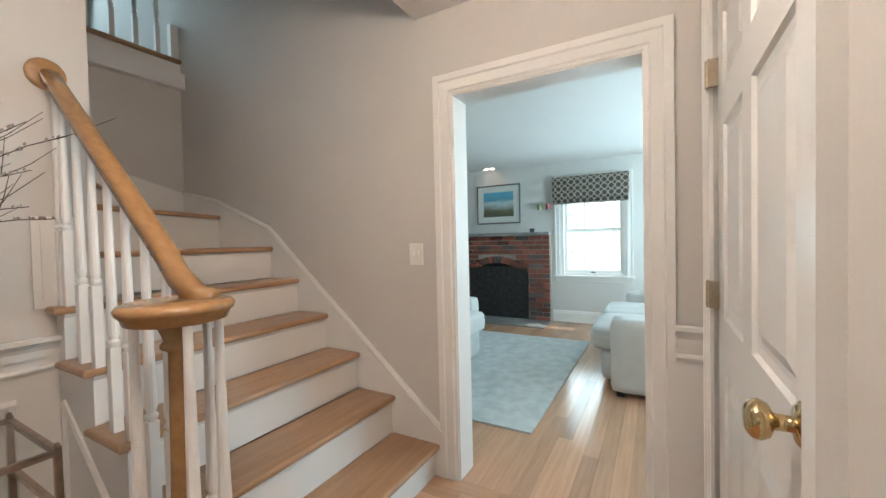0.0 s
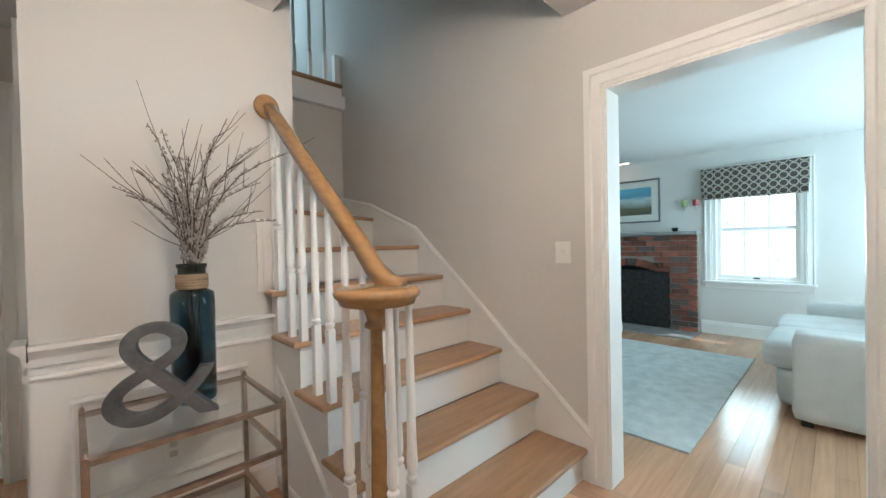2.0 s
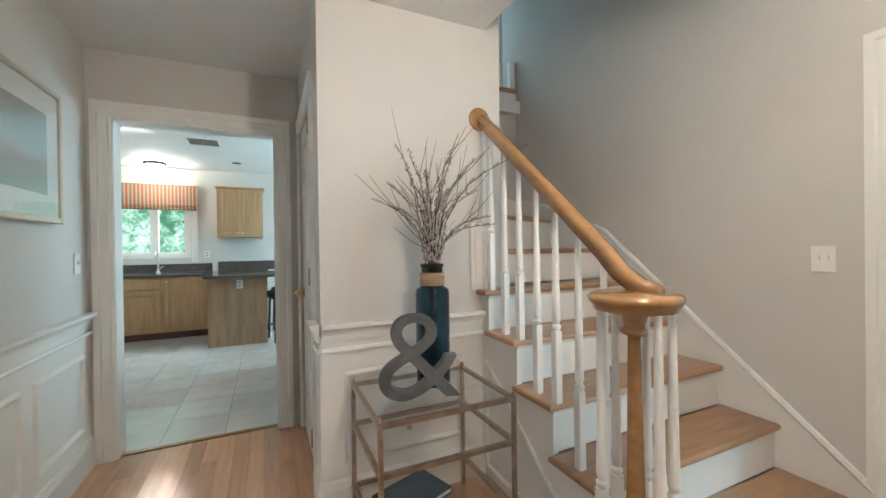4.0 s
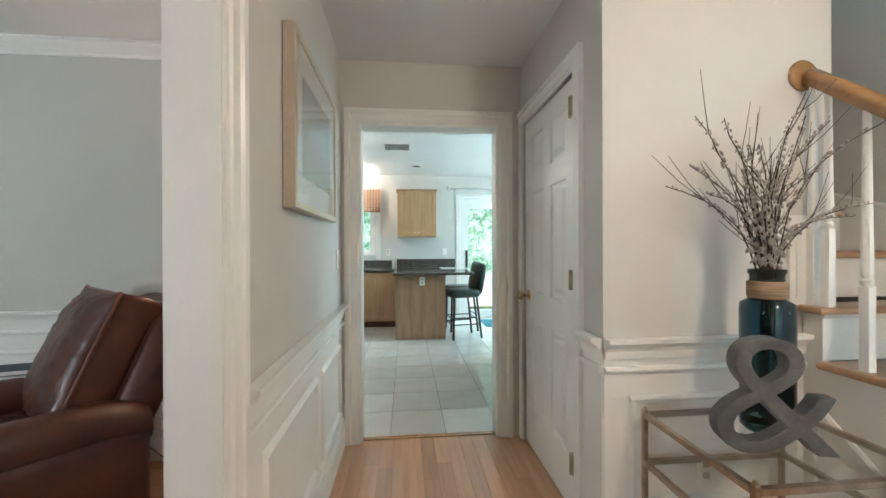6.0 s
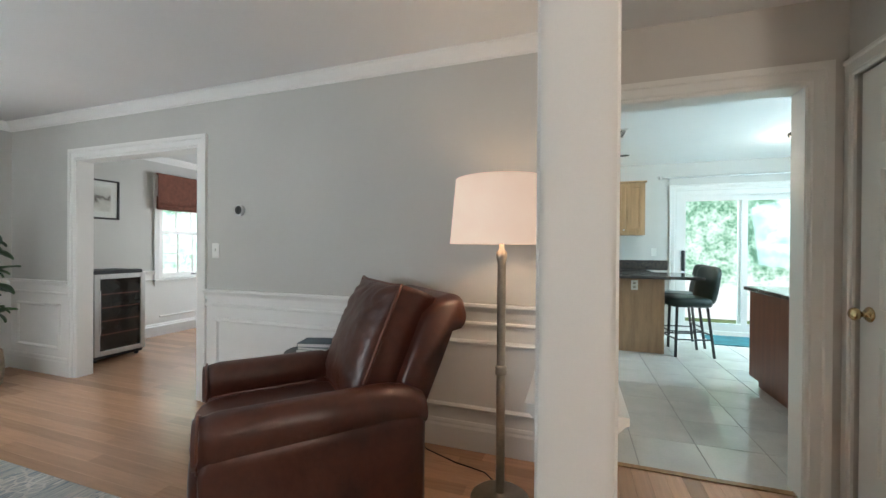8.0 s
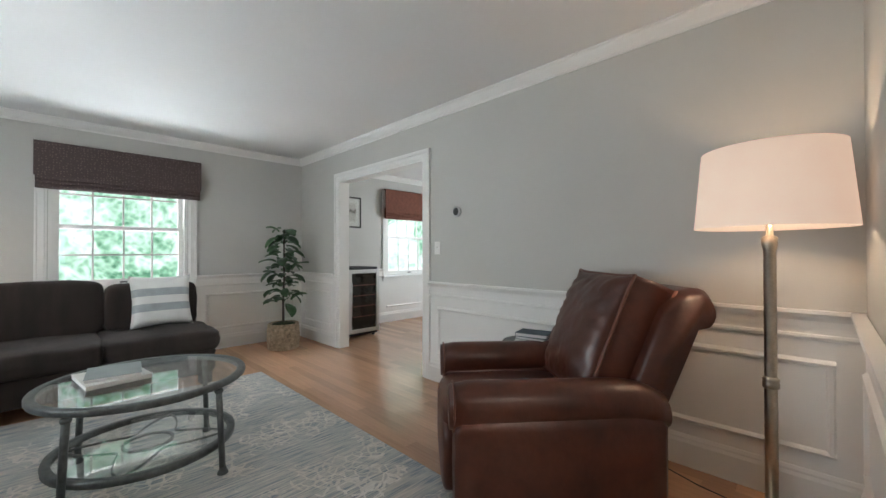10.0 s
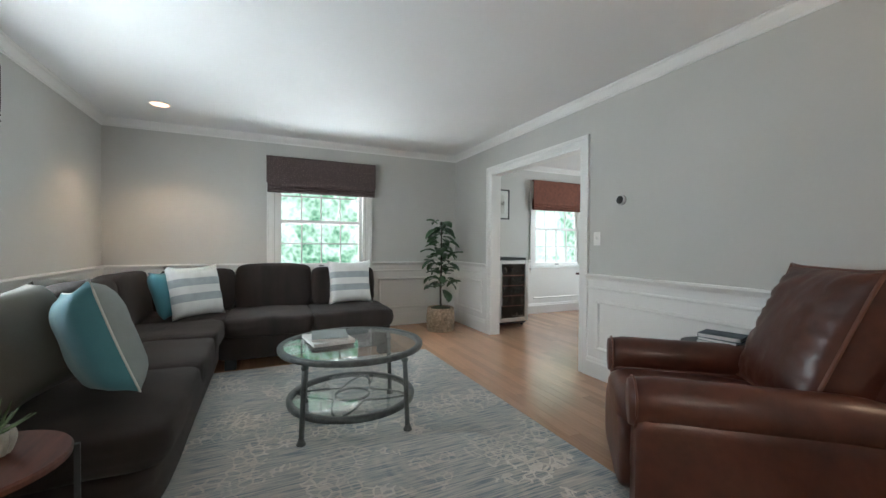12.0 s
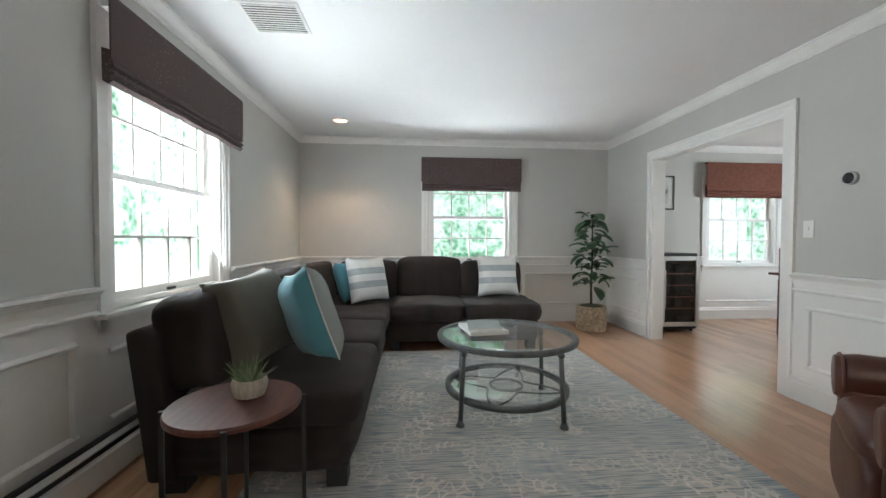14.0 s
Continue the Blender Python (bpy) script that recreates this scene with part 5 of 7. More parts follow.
def stripe_cloth():
    m = bpy.data.materials.new("striped_blind_cloth")
    m.use_nodes = True
    N, L = m.node_tree.nodes, m.node_tree.links
    geo, w, ramp = N.new("ShaderNodeNewGeometry"), N.new("ShaderNodeTexWave"), N.new("ShaderNodeValToRGB")
    w.inputs["Scale"].default_value = 3.4
    L.new(geo.outputs["Position"], w.inputs["Vector"]), L.new(w.outputs[0], ramp.inputs[0])
    e = ramp.color_ramp.elements
    e[0].position, e[0].color = 0.1, (0.22, 0.09, 0.06, 1)
    e[1].position, e[1].color = 0.9, (0.16, 0.13, 0.10, 1)
    e.new(0.45).color = (0.46, 0.30, 0.18, 1)
    L.new(ramp.outputs[0], N["Principled BSDF"].inputs["Base Color"])
    N["Principled BSDF"].inputs["Roughness"].default_value = 0.9
    return m


roman_blind("roman_blind", "x", 7.074, -1, -0.04, 0.96, 1.70, 2.085, hex_cloth(), "brown roman blind with pale hexagon rings")
shade_brown = dotted_cloth("brown_dotted_cloth", (0.115, 0.08, 0.074), (0.24, 0.185, 0.16), 42)
roman_blind("roman_blind", "x", WEST_X + 0.02, 1, 0.19, 1.51, 1.74, 2.175, shade_brown, "dark brown roman blind with fine dots, half raised")
roman_blind("roman_blind", "y", SOUTH_Y + 0.02, 1, -3.55, -2.2, 1.80, 2.2, shade_brown, "dark brown roman blind with fine dots, half raised")
roman_blind("roman_blind", "x", WEST_X + 0.02, 1, 4.11, 5.36, 1.70, 2.185, shade_rust, "rust red patterned roman blind, half raised")
roman_blind("roman_blind", "y", KY - 0.02, -1, -1.45, -0.06, 1.84, 2.22, stripe_cloth(), "striped brown and tan roman blind over the sink")


def armchair_sofa(name, place, rz, w, d, label, cushions=1):
    """A plain upholstered sofa with flat block arms; front towards -y."""
    s = thing(name, place, rz, label, "sofa")
    part("base", moved(soft_box(w - 0.4, d + 0.08, 0.27, 0.004, 6, power=14), pose(0, -0.07, 0.045)), cream_sofa, s, "", True)
    for x in (-1, 1):
        part("arm", moved(soft_box(0.2, d, 0.56, 0.0, 9, power=22), pose(x * (w / 2 - 0.1), 0, 0.04)), cream_sofa, s, "", True)
    part("backrest", moved(soft_box(w - 0.4, 0.24, 0.52, 0.01, 8, power=14), pose(0, d / 2 - 0.12, 0.3)), cream_sofa, s, "", True)
    for k in range(cushions):
        cw = (w - 0.4) / cushions
        part("seat_cushion", moved(soft_box(cw - 0.006, d - 0.04, 0.19, 0.02, 9, power=11), pose(-(w - 0.4) / 2 + cw * (k + 0.5), -0.19, 0.3)), cream_sofa, s, "", True)
    for x in (-1, 1):
        for y in (-1, 1):
            part("foot", boxes((x * (w / 2 - 0.07) - 0.03, x * (w / 2 - 0.07) + 0.03, y * (d / 2 - 0.07) - 0.03, y * (d / 2 - 0.07) + 0.03, 0.001, 0.05)), black, s)
    return s


armchair_sofa("cream_sofa", (5.45, -0.52, 0), 180, 1.85, 0.95, "pale cream upholstered sofa on the oak floor", 2)
pl = thing("pale_pillow", (5.95, -0.62, 0.5), 200, "pale aqua throw pillow on the cream sofa", "pillow")
part("cushion", moved(pillow(0.48, 0.46, 0.17), pose(0, 0, 0, -22)), pale, pl, "", True)
armchair_sofa("cream_armchair", (4.75, 1.80, 0), 0, 0.95, 0.9, "pale cream upholstered armchair beside the rug", 1)


def pale_family_rug():
    bm = bmesh.new()
    n, k = 60, 36
    pts = {}
    for i in range(n + 1):
        for j in range(k + 1):
            x, y = 3.70 + 2.36 * i / n, 0.33 + 1.8 * j / k
            pts[i, j] = bm.verts.new((x + 0.004 * noise.noise(Vector((y * 9, 1, 0))), y + 0.004 * noise.noise(Vector((x * 9, 2, 0))), 0.012 + 0.003 * noise.noise(Vector((x * 12, y * 12, 0)))))
    for i in range(n):
        for j in range(k):
            bm.faces.new((pts[i, j], pts[i + 1, j], pts[i + 1, j + 1], pts[i, j + 1]))
    r = bmesh.ops.extrude_face_region(bm, geom=bm.faces[:])
    for v in r["geom"]:
        if isinstance(v, bmesh.types.BMVert):
            v.co.z = 0.001
    return bm


solo("family_rug", pale_family_rug(), pale_rug, "pale aqua-grey pile rug on the oak floor", "rug", smooth=False)
for y in (1.96, 1.86):
    dlt = thing("recessed_spot", (6.95, y, 2.31), label="small recessed ceiling spot light", category="ceiling light", group="spots over the mantel")
    part("trim_ring", lathe([(0.05, 0.0), (0.05, -0.004), (0.036, -0.004), (0.034, 0.0)], 20), trim_paint, dlt)
    part("lens", lathe([(0.0, -0.002), (0.034, -0.002)], 16), bulb_glow, dlt)


# ---- kitchen ----
def cabinet(name, x0, x1, yb, yf, z0, z1, label, doors=2, drawer=False, toe=0.0, crown_top=False):
    """A cabinet unit against a wall at yb, doors at yf (towards -y)."""
    c = thing(name, ((x0 + x1) / 2, yf, z0), label=label, category="cabinet")
    w, h, d = x1 - x0, z1 - z0, yb - yf
    part("body", boxes((-w / 2, w / 2, 0.02, d, toe, h)), cab_oak, c)
    if toe:
        part("toe_kick", boxes((-w / 2, w / 2, 0.08, 0.1, 0.0, toe)), walnut, c)
    if crown_top:
        part("cornice", boxes((-w / 2 - 0.02, w / 2 + 0.02, -0.02, d, h, h + 0.025), bevel=0.006), cab_oak, c)
    top = h - 0.015
    if drawer:
        part("drawer_front", boxes((-w / 2 + 0.02, w / 2 - 0.02, 0.0, 0.019, h - 0.165, h - 0.02), bevel=0.004), cab_oak, c)
        top = h - 0.185
    dw = (w - 0.03) / doors
    for k in range(doors):
        a, b2 = -w / 2 + 0.015 + dw * k + 0.003, -w / 2 + 0.015 + dw * (k + 1) - 0.003
        lo = toe + 0.02
        s = 0.055
        fr = bmesh.new()
        rings = [[fr.verts.new((x, y, z)) for x, z in ((a + q, lo + q), (b2 - q, lo + q), (b2 - q, top - q), (a + q, top - q))] for q, y in ((0.0, 0.019), (0.0, 0.002), (0.003, 0.0), (s - 0.004, 0.0), (s, 0.006), (s, 0.019))]
        for r_, q_ in zip(rings, rings[1:] + rings[:1]):
            for k4 in range(4):
                fr.faces.new((r_[k4], r_[(k4 + 1) % 4], q_[(k4 + 1) % 4], q_[k4]))
        leaf = part("door", fr, cab_oak, c)
        part("panel", moved(boxes((a + s, b2 - s, 0.009, 0.0185, lo + s, top - s), bevel=0.002), Matrix()), cab_oak, leaf)
        part("raised_field", boxes((a + s + 0.025, b2 - s - 0.025, 0.0035, 0.0088, lo + s + 0.025, top - s - 0.025), bevel=0.004), cab_oak, leaf)
        kx = b2 - 0.03 if k < doors / 2 and doors > 1 else a + 0.03
        kz = lo + 0.05 if crown_top else top - 0.05
        part("knob", moved(lathe([(0.0, 0.022), (0.011, 0.02), (0.012, 0.014), (0.005, 0.01), (0.006, 0.0)][::-1], 12), pose(kx, 0, kz, 90)), steel, leaf)
    return c


cabinet("base_cabinet", -1.58, -0.98, KY, 6.36, 0.0, 0.87, "maple base cabinet with raised panel doors", 2, True, 0.1)
cabinet("base_cabinet", -0.978, -0.42, KY, 6.36, 0.0, 0.87, "maple sink base cabinet with raised panel doors", 1, True, 0.1)
cabinet("base_cabinet", -0.418, 0.18, KY, 6.36, 0.0, 0.87, "maple base cabinet with raised panel door", 1, False, 0.1)
cabinet("base_cabinet", 0.182, 0.9, KY, 6.36, 0.0, 0.87, "maple base cabinet behind the island", 2, True, 0.1)
cabinet("wall_cabinet", 0.22, 0.85, KY, 6.62, 1.42, 2.17, "maple two-door wall cabinet", 2, False, 0.0, True)
part_top = thing("worktop", (0, 0, 0), label="black speckled granite worktop with low backsplash", category="worktop")
part("slab", boxes((-1.59, 0.92, 6.32, KY - 0.001, 0.872, 0.905), bevel=0.004), granite, part_top)
part("backsplash", boxes((-1.59, 0.12, KY - 0.025, KY - 0.001, 0.906, 1.03), (0.2, 1.2, KY - 0.025, KY - 0.001, 0.906, 1.05)), granite, part_top)
fa = thing("kitchen_faucet", (-0.55, 6.78, 0.906), label="chrome gooseneck kitchen faucet", category="faucet")
part("spout", tube([(0, 0, 0), (0, 0, 0.22), (0, -0.03, 0.28), (0, -0.09, 0.3), (0, -0.14, 0.27), (0, -0.15, 0.22)], 0.012, 10), steel, fa, "", True)
part("base", lathe([(0.03, 0), (0.03, 0.01), (0.018, 0.03), (0.014, 0.06)], 16), steel, fa, "", True)
part("lever", tube([(0.015, 0, 0.06), (0.06, 0, 0.1)], 0.006, 8), steel, fa)
isl = thing("kitchen_island", (0.553, 5.7, 0), label="maple kitchen peninsula with black granite top", category="kitchen island")
part("body", boxes((-0.335, 0.335, -0.16, 0.4, 0.001, 0.875)), isl_oak, isl, "plain maple end panel")
part("corner_post", boxes((-0.342, -0.31, -0.166, -0.13, 0.001, 0.875)), isl_oak, isl)
part("countertop", boxes((-0.37, 0.70, -0.32, 0.5, 0.876, 0.912), bevel=0.006, seg=2), granite, isl, "polished black granite slab")
plate("wall_outlet", "y", 5.54, -1, 0.57, 0.79, "white outlet on the island end panel", toggles=0)
plate("wall_outlet", "y", KY, -1, 0.05, 1.17, "white outlet above the worktop", toggles=0)
plate("light_switch", "y", KY, -1, 1.02, 1.17, "white light switch beside the sliding door")


def stool(place, rz):
    s = thing("bar_stool", place, rz, "dark green leather bar stool with black legs", "stool", "bar stools at the island")
    part("seat", moved(soft_box(0.44, 0.42, 0.11, 0.03, 6, power=7), pose(0, 0, 0.56)), stool_leather, s, "", True)
    part("backrest", moved(soft_box(0.42, 0.07, 0.42, 0.03, 6, power=7), pose(0, 0.2, 0.60, -10)), stool_leather, s, "", True)
    for x in (-1, 1):
        for y in (-1, 1):
            part("leg", tube([(x * 0.17, y * 0.16, 0.57), (x * 0.185, y * 0.18 + (0.05 if y > 0 else 0), 0.001)], 0.016, 6), black, s)
        part("stretcher", tube([(x * 0.18, -0.17, 0.2), (x * 0.18, 0.19, 0.2)], 0.009, 6), black, s)
    for y, z in ((-0.17, 0.2), (0.19, 0.26)):
        part("stretcher", tube([(-0.18, y, z), (0.18, y, z)], 0.009, 6), black, s)
    return s


first = stool((1.12, 5.66, 0.0), -78)
copy_thing(first, pose(1.17, 6.14, 0.0, 0, 0, -84))
kc = thing("kitchen_desk_cabinet", (1.33, 3.42, 0), label="red-brown stained cabinet end with dark counter", category="cabinet")
part("body", boxes((0.05, 0.75, 0.0, 1.2, 0.1, 0.86), (0.12, 0.75, 0.0, 1.2, 0.001, 0.1)), mat("cherry_cabinet", (0.19, 0.075, 0.045), 0.4, var=0.12, scale=2.2, fine=28, stretch=(10, 10, 0.9), bump=0.03), kc)
part("countertop", boxes((0.0, 0.76, -0.02, 1.2, 0.861, 0.893), bevel=0.005), granite, kc)
solo("door_mat", boxes((1.6, 2.5, 6.25, 6.85, 0.001, 0.01), bevel=0.003), mat_blue, "blue-green door mat before the sliding door", "mat")


def vent(name, place, w, d, slats, label, along="x"):
    v = thing(name, place, label=label, category="ceiling vent")
    t = 0.02
    part("frame", boxes((-w / 2, w / 2, -d / 2, -d / 2 + t, -0.008, -0.0005), (-w / 2, w / 2, d / 2 - t, d / 2, -0.008, -0.0005), (-w / 2, -w / 2 + t, -d / 2 + t, d / 2 - t, -0.008, -0.0005), (w / 2 - t, w / 2, -d / 2 + t, d / 2 - t, -0.008, -0.0005)), trim_paint, v)
    part("backing", boxes((-w / 2 + t, w / 2 - t, -d / 2 + t, d / 2 - t, -0.002, -0.0006)), black, v)
    for k in range(slats):
        if along == "x":
            y = -d / 2 + t + (d - 2 * t) * (k + 0.5) / slats
            part("slat", moved(boxes((-w / 2 + t, w / 2 - t, -0.009, 0.009, -0.001, 0.001)), pose(0, y, -0.007, 12)), trim_paint, v)
        else:
            x = -w / 2 + t + (w - 2 * t) * (k + 0.5) / slats
            part("slat", moved(boxes((-0.0092, 0.0092, -d / 2 + t, d / 2 - t, -0.001, 0.001)), pose(x, 0, -0.007, 0, 12)), trim_paint, v)
    return v


vent("ceiling_vent", (0.25, 5.1, 2.48), 0.34, 0.34, 9, "white slatted ceiling vent in the kitchen")
vent("ceiling_vent", (-2.745, -0.74, CEIL), 0.33, 0.34, 12, "white slatted ceiling vent in the living room", "y")
spk = thing("recessed_speaker", (0.52, 6.2, 2.48), label="black recessed ceiling light opening", category="ceiling light")
part("trim_ring", lathe([(0.085, 0), (0.085, -0.004), (0.068, -0.004), (0.066, 0.0)], 24), trim_paint, spk)
part("opening", lathe([(0.0, -0.002), (0.068, -0.002)], 24), black, spk)
for x, y in ((-0.52, 6.55), (-0.5, 4.6), (2.2, 5.6)):
    kl = thing("flush_ceiling_lamp", (x, y, 2.48), label="flush ceiling lamp with bronze rim and opal glass", category="ceiling lamp", group="kitchen ceiling lamps")
    part("rim", lathe([(0.0, 0), (0.13, 0.0), (0.135, -0.02), (0.13, -0.035), (0.118, -0.035)], 28), iron, kl, "dark bronze rim")
    part("diffuser", lathe([(0.118, -0.03), (0.105, -0.055), (0.07, -0.075), (0.0, -0.083)], 28), bulb_glow, kl, "glowing opal glass", True)
rod = thing("curtain_rod", (0, 0, 0), label="brushed metal curtain rod above the sliding door", category="curtain rod")
part("pole", tube([(1.1, KY - 0.08, 2.26), (3.1, KY - 0.08, 2.26)], 0.014, 10), steel, rod)
part("finial", lathe([(0.03, 0), (0.03, 0.05)], 12, (1.08, KY - 0.08, 2.235)), steel, rod)
for x in (1.2, 2.95):
    part("bracket", boxes((x - 0.01, x + 0.01, KY - 0.09, KY - 0.001, 2.23, 2.245)), steel, rod)

# ---- living room ----
def area_rug_material():
    m = bpy.data.materials.new("distressed_rug")
    m.use_nodes = True
    N, L = m.node_tree.nodes, m.node_tree.links
    geo = N.new("ShaderNodeNewGeometry")
    pos = geo.outputs["Position"]

    def tex(kind, **kw):
        n = N.new(kind)
        for k, v in kw.items():
            n.inputs[k].default_value = v
        return n

    def math_node(op, a, b=None, c=None):
        n = N.new("ShaderNodeMath")
        n.operation = op
        for i, v in enumerate((a, b, c)):
            if v is None:
                continue
            if isinstance(v, (int, float)):
                n.inputs[i].default_value = v
            else:
                L.new(v, n.inputs[i])
        return n.outputs[0]

    warp = tex("ShaderNodeTexNoise", Scale=5.0, Detail=3.0)
    L.new(pos, warp.inputs["Vector"])
    wmix = N.new("ShaderNodeVectorMath")
    wmix.operation = "MULTIPLY_ADD"
    L.new(warp.outputs["Color"], wmix.inputs[0])
    wmix.inputs[1].default_value = (0.09, 0.09, 0)
    L.new(pos, wmix.inputs[2])
    vor = tex("ShaderNodeTexVoronoi", Scale=1.3, Randomness=0.6)
    L.new(wmix.outputs[0], vor.inputs["Vector"])
    rings = math_node("SINE", math_node("MULTIPLY", vor.outputs["Distance"], 70.0))
    patch = tex("ShaderNodeTexNoise", Scale=3.1, Detail=2.0)
    L.new(pos, patch.inputs["Vector"])
    petals = tex("ShaderNodeTexVoronoi", Scale=19.0, Randomness=1.0)
    petals.feature = "DISTANCE_TO_EDGE"
    L.new(wmix.outputs[0], petals.inputs["Vector"])
    lace = math_node("LESS_THAN", petals.outputs["Distance"], 0.09)
    patt = math_node("ADD", math_node("MULTIPLY", rings, 0.045), math_node("MULTIPLY", math_node("MULTIPLY", lace, math_node("GREATER_THAN", patch.outputs[0], 0.5)), 0.42))
    fade = tex("ShaderNodeTexNoise", Scale=2.4, Detail=5.0, Roughness=0.7)
    L.new(pos, fade.inputs["Vector"])
    mp = N.new("ShaderNodeMapping")
    mp.inputs["Scale"].default_value = (120, 5, 1)
    L.new(pos, mp.inputs[0])
    lines = tex("ShaderNodeTexNoise", Scale=1.0, Detail=3.0)
    L.new(mp.outputs[0], lines.inputs["Vector"])
    total = math_node("ADD", math_node("MULTIPLY", patt, math_node("POWER", math_node("MULTIPLY", fade.outputs[0], 1.7), 3.0)), math_node("MULTIPLY_ADD", lines.outputs[0], 1.3, -0.35))
    ramp = N.new("ShaderNodeValToRGB")
    e = ramp.color_ramp.elements
    e[0].position, e[0].color = 0.1, (0.20, 0.245, 0.28, 1)
    e[1].position, e[1].color = 0.9, (0.70, 0.67, 0.62, 1)
    e.new(0.28).color = (0.40, 0.405, 0.39, 1)
    e.new(0.5).color = (0.54, 0.505, 0.455, 1)
    L.new(total, ramp.inputs[0])
    b = N["Principled BSDF"]
    b.inputs["Roughness"].default_value = 0.95
    blue = tex("ShaderNodeTexNoise", Scale=1.7, Detail=6.0, Roughness=0.75)
    L.new(wmix.outputs[0], blue.inputs["Vector"])
    amount = N.new("ShaderNodeMapRange")
    amount.inputs[1].default_value, amount.inputs[2].default_value, amount.inputs[4].default_value = 0.5, 0.68, 0.45
    L.new(blue.outputs[0], amount.inputs[0])
    dye = N.new("ShaderNodeMix")
    dye.data_type, dye.blend_type = "RGBA", "MULTIPLY"
    L.new(amount.outputs[0], dye.inputs[0]), L.new(ramp.outputs[0], dye.inputs[6])
    dye.inputs[7].default_value = (0.60, 0.75, 0.86, 1)
    L.new(dye.outputs[2], b.inputs["Base Color"])
    bp = N.new("ShaderNodeBump")
    bp.inputs["Strength"].default_value, bp.inputs["Distance"].default_value = 0.5, 0.004
    L.new(lines.outputs[0], bp.inputs["Height"]), L.new(bp.outputs[0], b.inputs["Normal"])
    return m


solo("area_rug", boxes((-4.12, -0.45, -0.67, 1.73, 0.001, 0.011), bevel=0.004, seg=2), area_rug_material(), "distressed blue-grey and cream patterned rug", "rug")

sf = thing("sectional_sofa", (0, 0, 0), label="dark brown chenille sectional sofa in the corner", category="sofa")
RZ = 0.012


def cush(nm, x0, x1, y0, y1, z0, z1, puff=0.02, power=9, tilt=(0, 0)):
    w, d, h = x1 - x0, y1 - y0, z1 - z0
    bm = soft_box(w, d, h, puff, 12, power=power)
    lump = 0.011 if puff else 0.003
    for v in bm.verts:
        q = Vector((v.co.x * 5 + x0 * 3, v.co.y * 5 + y0 * 3, v.co.z * 5 + z0))
        v.co += Vector((noise.noise(q), noise.noise(q + Vector((9, 0, 0))), noise.noise(q + Vector((0, 9, 0))))) * lump
    bm = moved(bm, pose(0, 0, 0, tilt[0], tilt[1], 0))
    part(nm, moved(bm, pose((x0 + x1) / 2, (y0 + y1) / 2, z0)), sofa_mat, sf, "", True)


# bases, backs
cush("base", -4.98, -2.02, -1.06, -0.19, 0.09, 0.31, 0.0, 16)
cush("base", -4.98, -4.12, -0.20, 1.36, 0.09, 0.31, 0.0, 16)
for x0, x1 in ((-2.85, -2.0), (-3.55, -2.85), (-4.25, -3.55)):
    cush("seat_cushion", x0, x1 - 0.004, -0.9, -0.15, 0.29, 0.46, 0.03)
cush("seat_cushion", -4.95, -4.25, -0.9, -0.15, 0.29, 0.46, 0.03)
for y0, y1 in ((-0.15, 0.60), (0.60, 1.38)):
    cush("seat_cushion", -4.85, -4.08, y0, y1 - 0.004, 0.29, 0.47, 0.03)
# the raked back panel along the south side, thinner to the top
bm = bmesh.new()
sec = [(-1.02, 0.09), (-0.9, 0.09), (-0.98, 0.70), (-1.04, 0.74), (-1.10, 0.72)]
for x0, x1 in ((-4.98, -2.0),):
    a = [bm.verts.new((x0, y, z)) for y, z in sec]
    c = [bm.verts.new((x1, y, z)) for y, z in sec]
    for k in range(5):
        bm.faces.new((a[k], a[(k + 1) % 5], c[(k + 1) % 5], c[k]))
    bm.faces.new(a[::-1]), bm.faces.new(c)
bmesh.ops.bevel(bm, geom=bm.edges[:], offset=0.02, segments=3, profile=0.5, affect="EDGES")
part("back_frame", bm, sofa_mat, sf, "", True)
cush("back_frame", -5.08, -4.9, -1.0, 1.37, 0.09, 0.70, 0.0, 12)
for x0, x1 in ((-2.98, -2.06), (-3.95, -2.98), (-4.75, -3.95)):
    cush("back_cushion", x0, x1 - 0.004, -1.01, -0.76, 0.43, 0.86, 0.028, 8, (8, 0))
for y0, y1 in ((-0.75, -0.1), (-0.1, 0.64), (0.64, 1.34)):
    cush("back_cushion", -4.93, -4.70, y0, y1 - 0.004, 0.44, 0.86 if y0 < -0.2 or y0 > 0.3 else 0.9, 0.028, 8, (0, -8))
for x, y in ((-2.1, -0.26), (-2.12, -0.95), (-4.18, -0.1), (-4.2, 1.28), (-4.9, 1.28), (-4.9, -0.95)):
    part("foot", boxes((x - 0.045, x + 0.045, y - 0.045, y + 0.045, 0.012 if x > -4.2 and y > -0.6 else 0.001, 0.095), bevel=0.004), black, sf)


def striped_pillow(name, place, rz, lean, label, size=0.47):
    p = thing(name, place, rz, label, "pillow", "pale striped pillows")
    part("cushion", moved(pillow(size, size, 0.17), pose(0, 0, 0, lean)), white_cloth, p, "", True)
    bm = moved(pillow(size + 0.004, size + 0.004, 0.176), pose(0, 0, 0, lean))
    keep = [(0.26, 0.40), (0.60, 0.74)]
    inv = pose(0, 0, 0, -lean)
    dead = [f for f in bm.faces if not any(a * size < (inv @ f.calc_center_median()).z < b2 * size for a, b2 in keep)]
    bmesh.ops.delete(bm, geom=dead, context="FACES")
    part("stripes", bm, grey_stripe, p, "soft grey woven stripes", True)


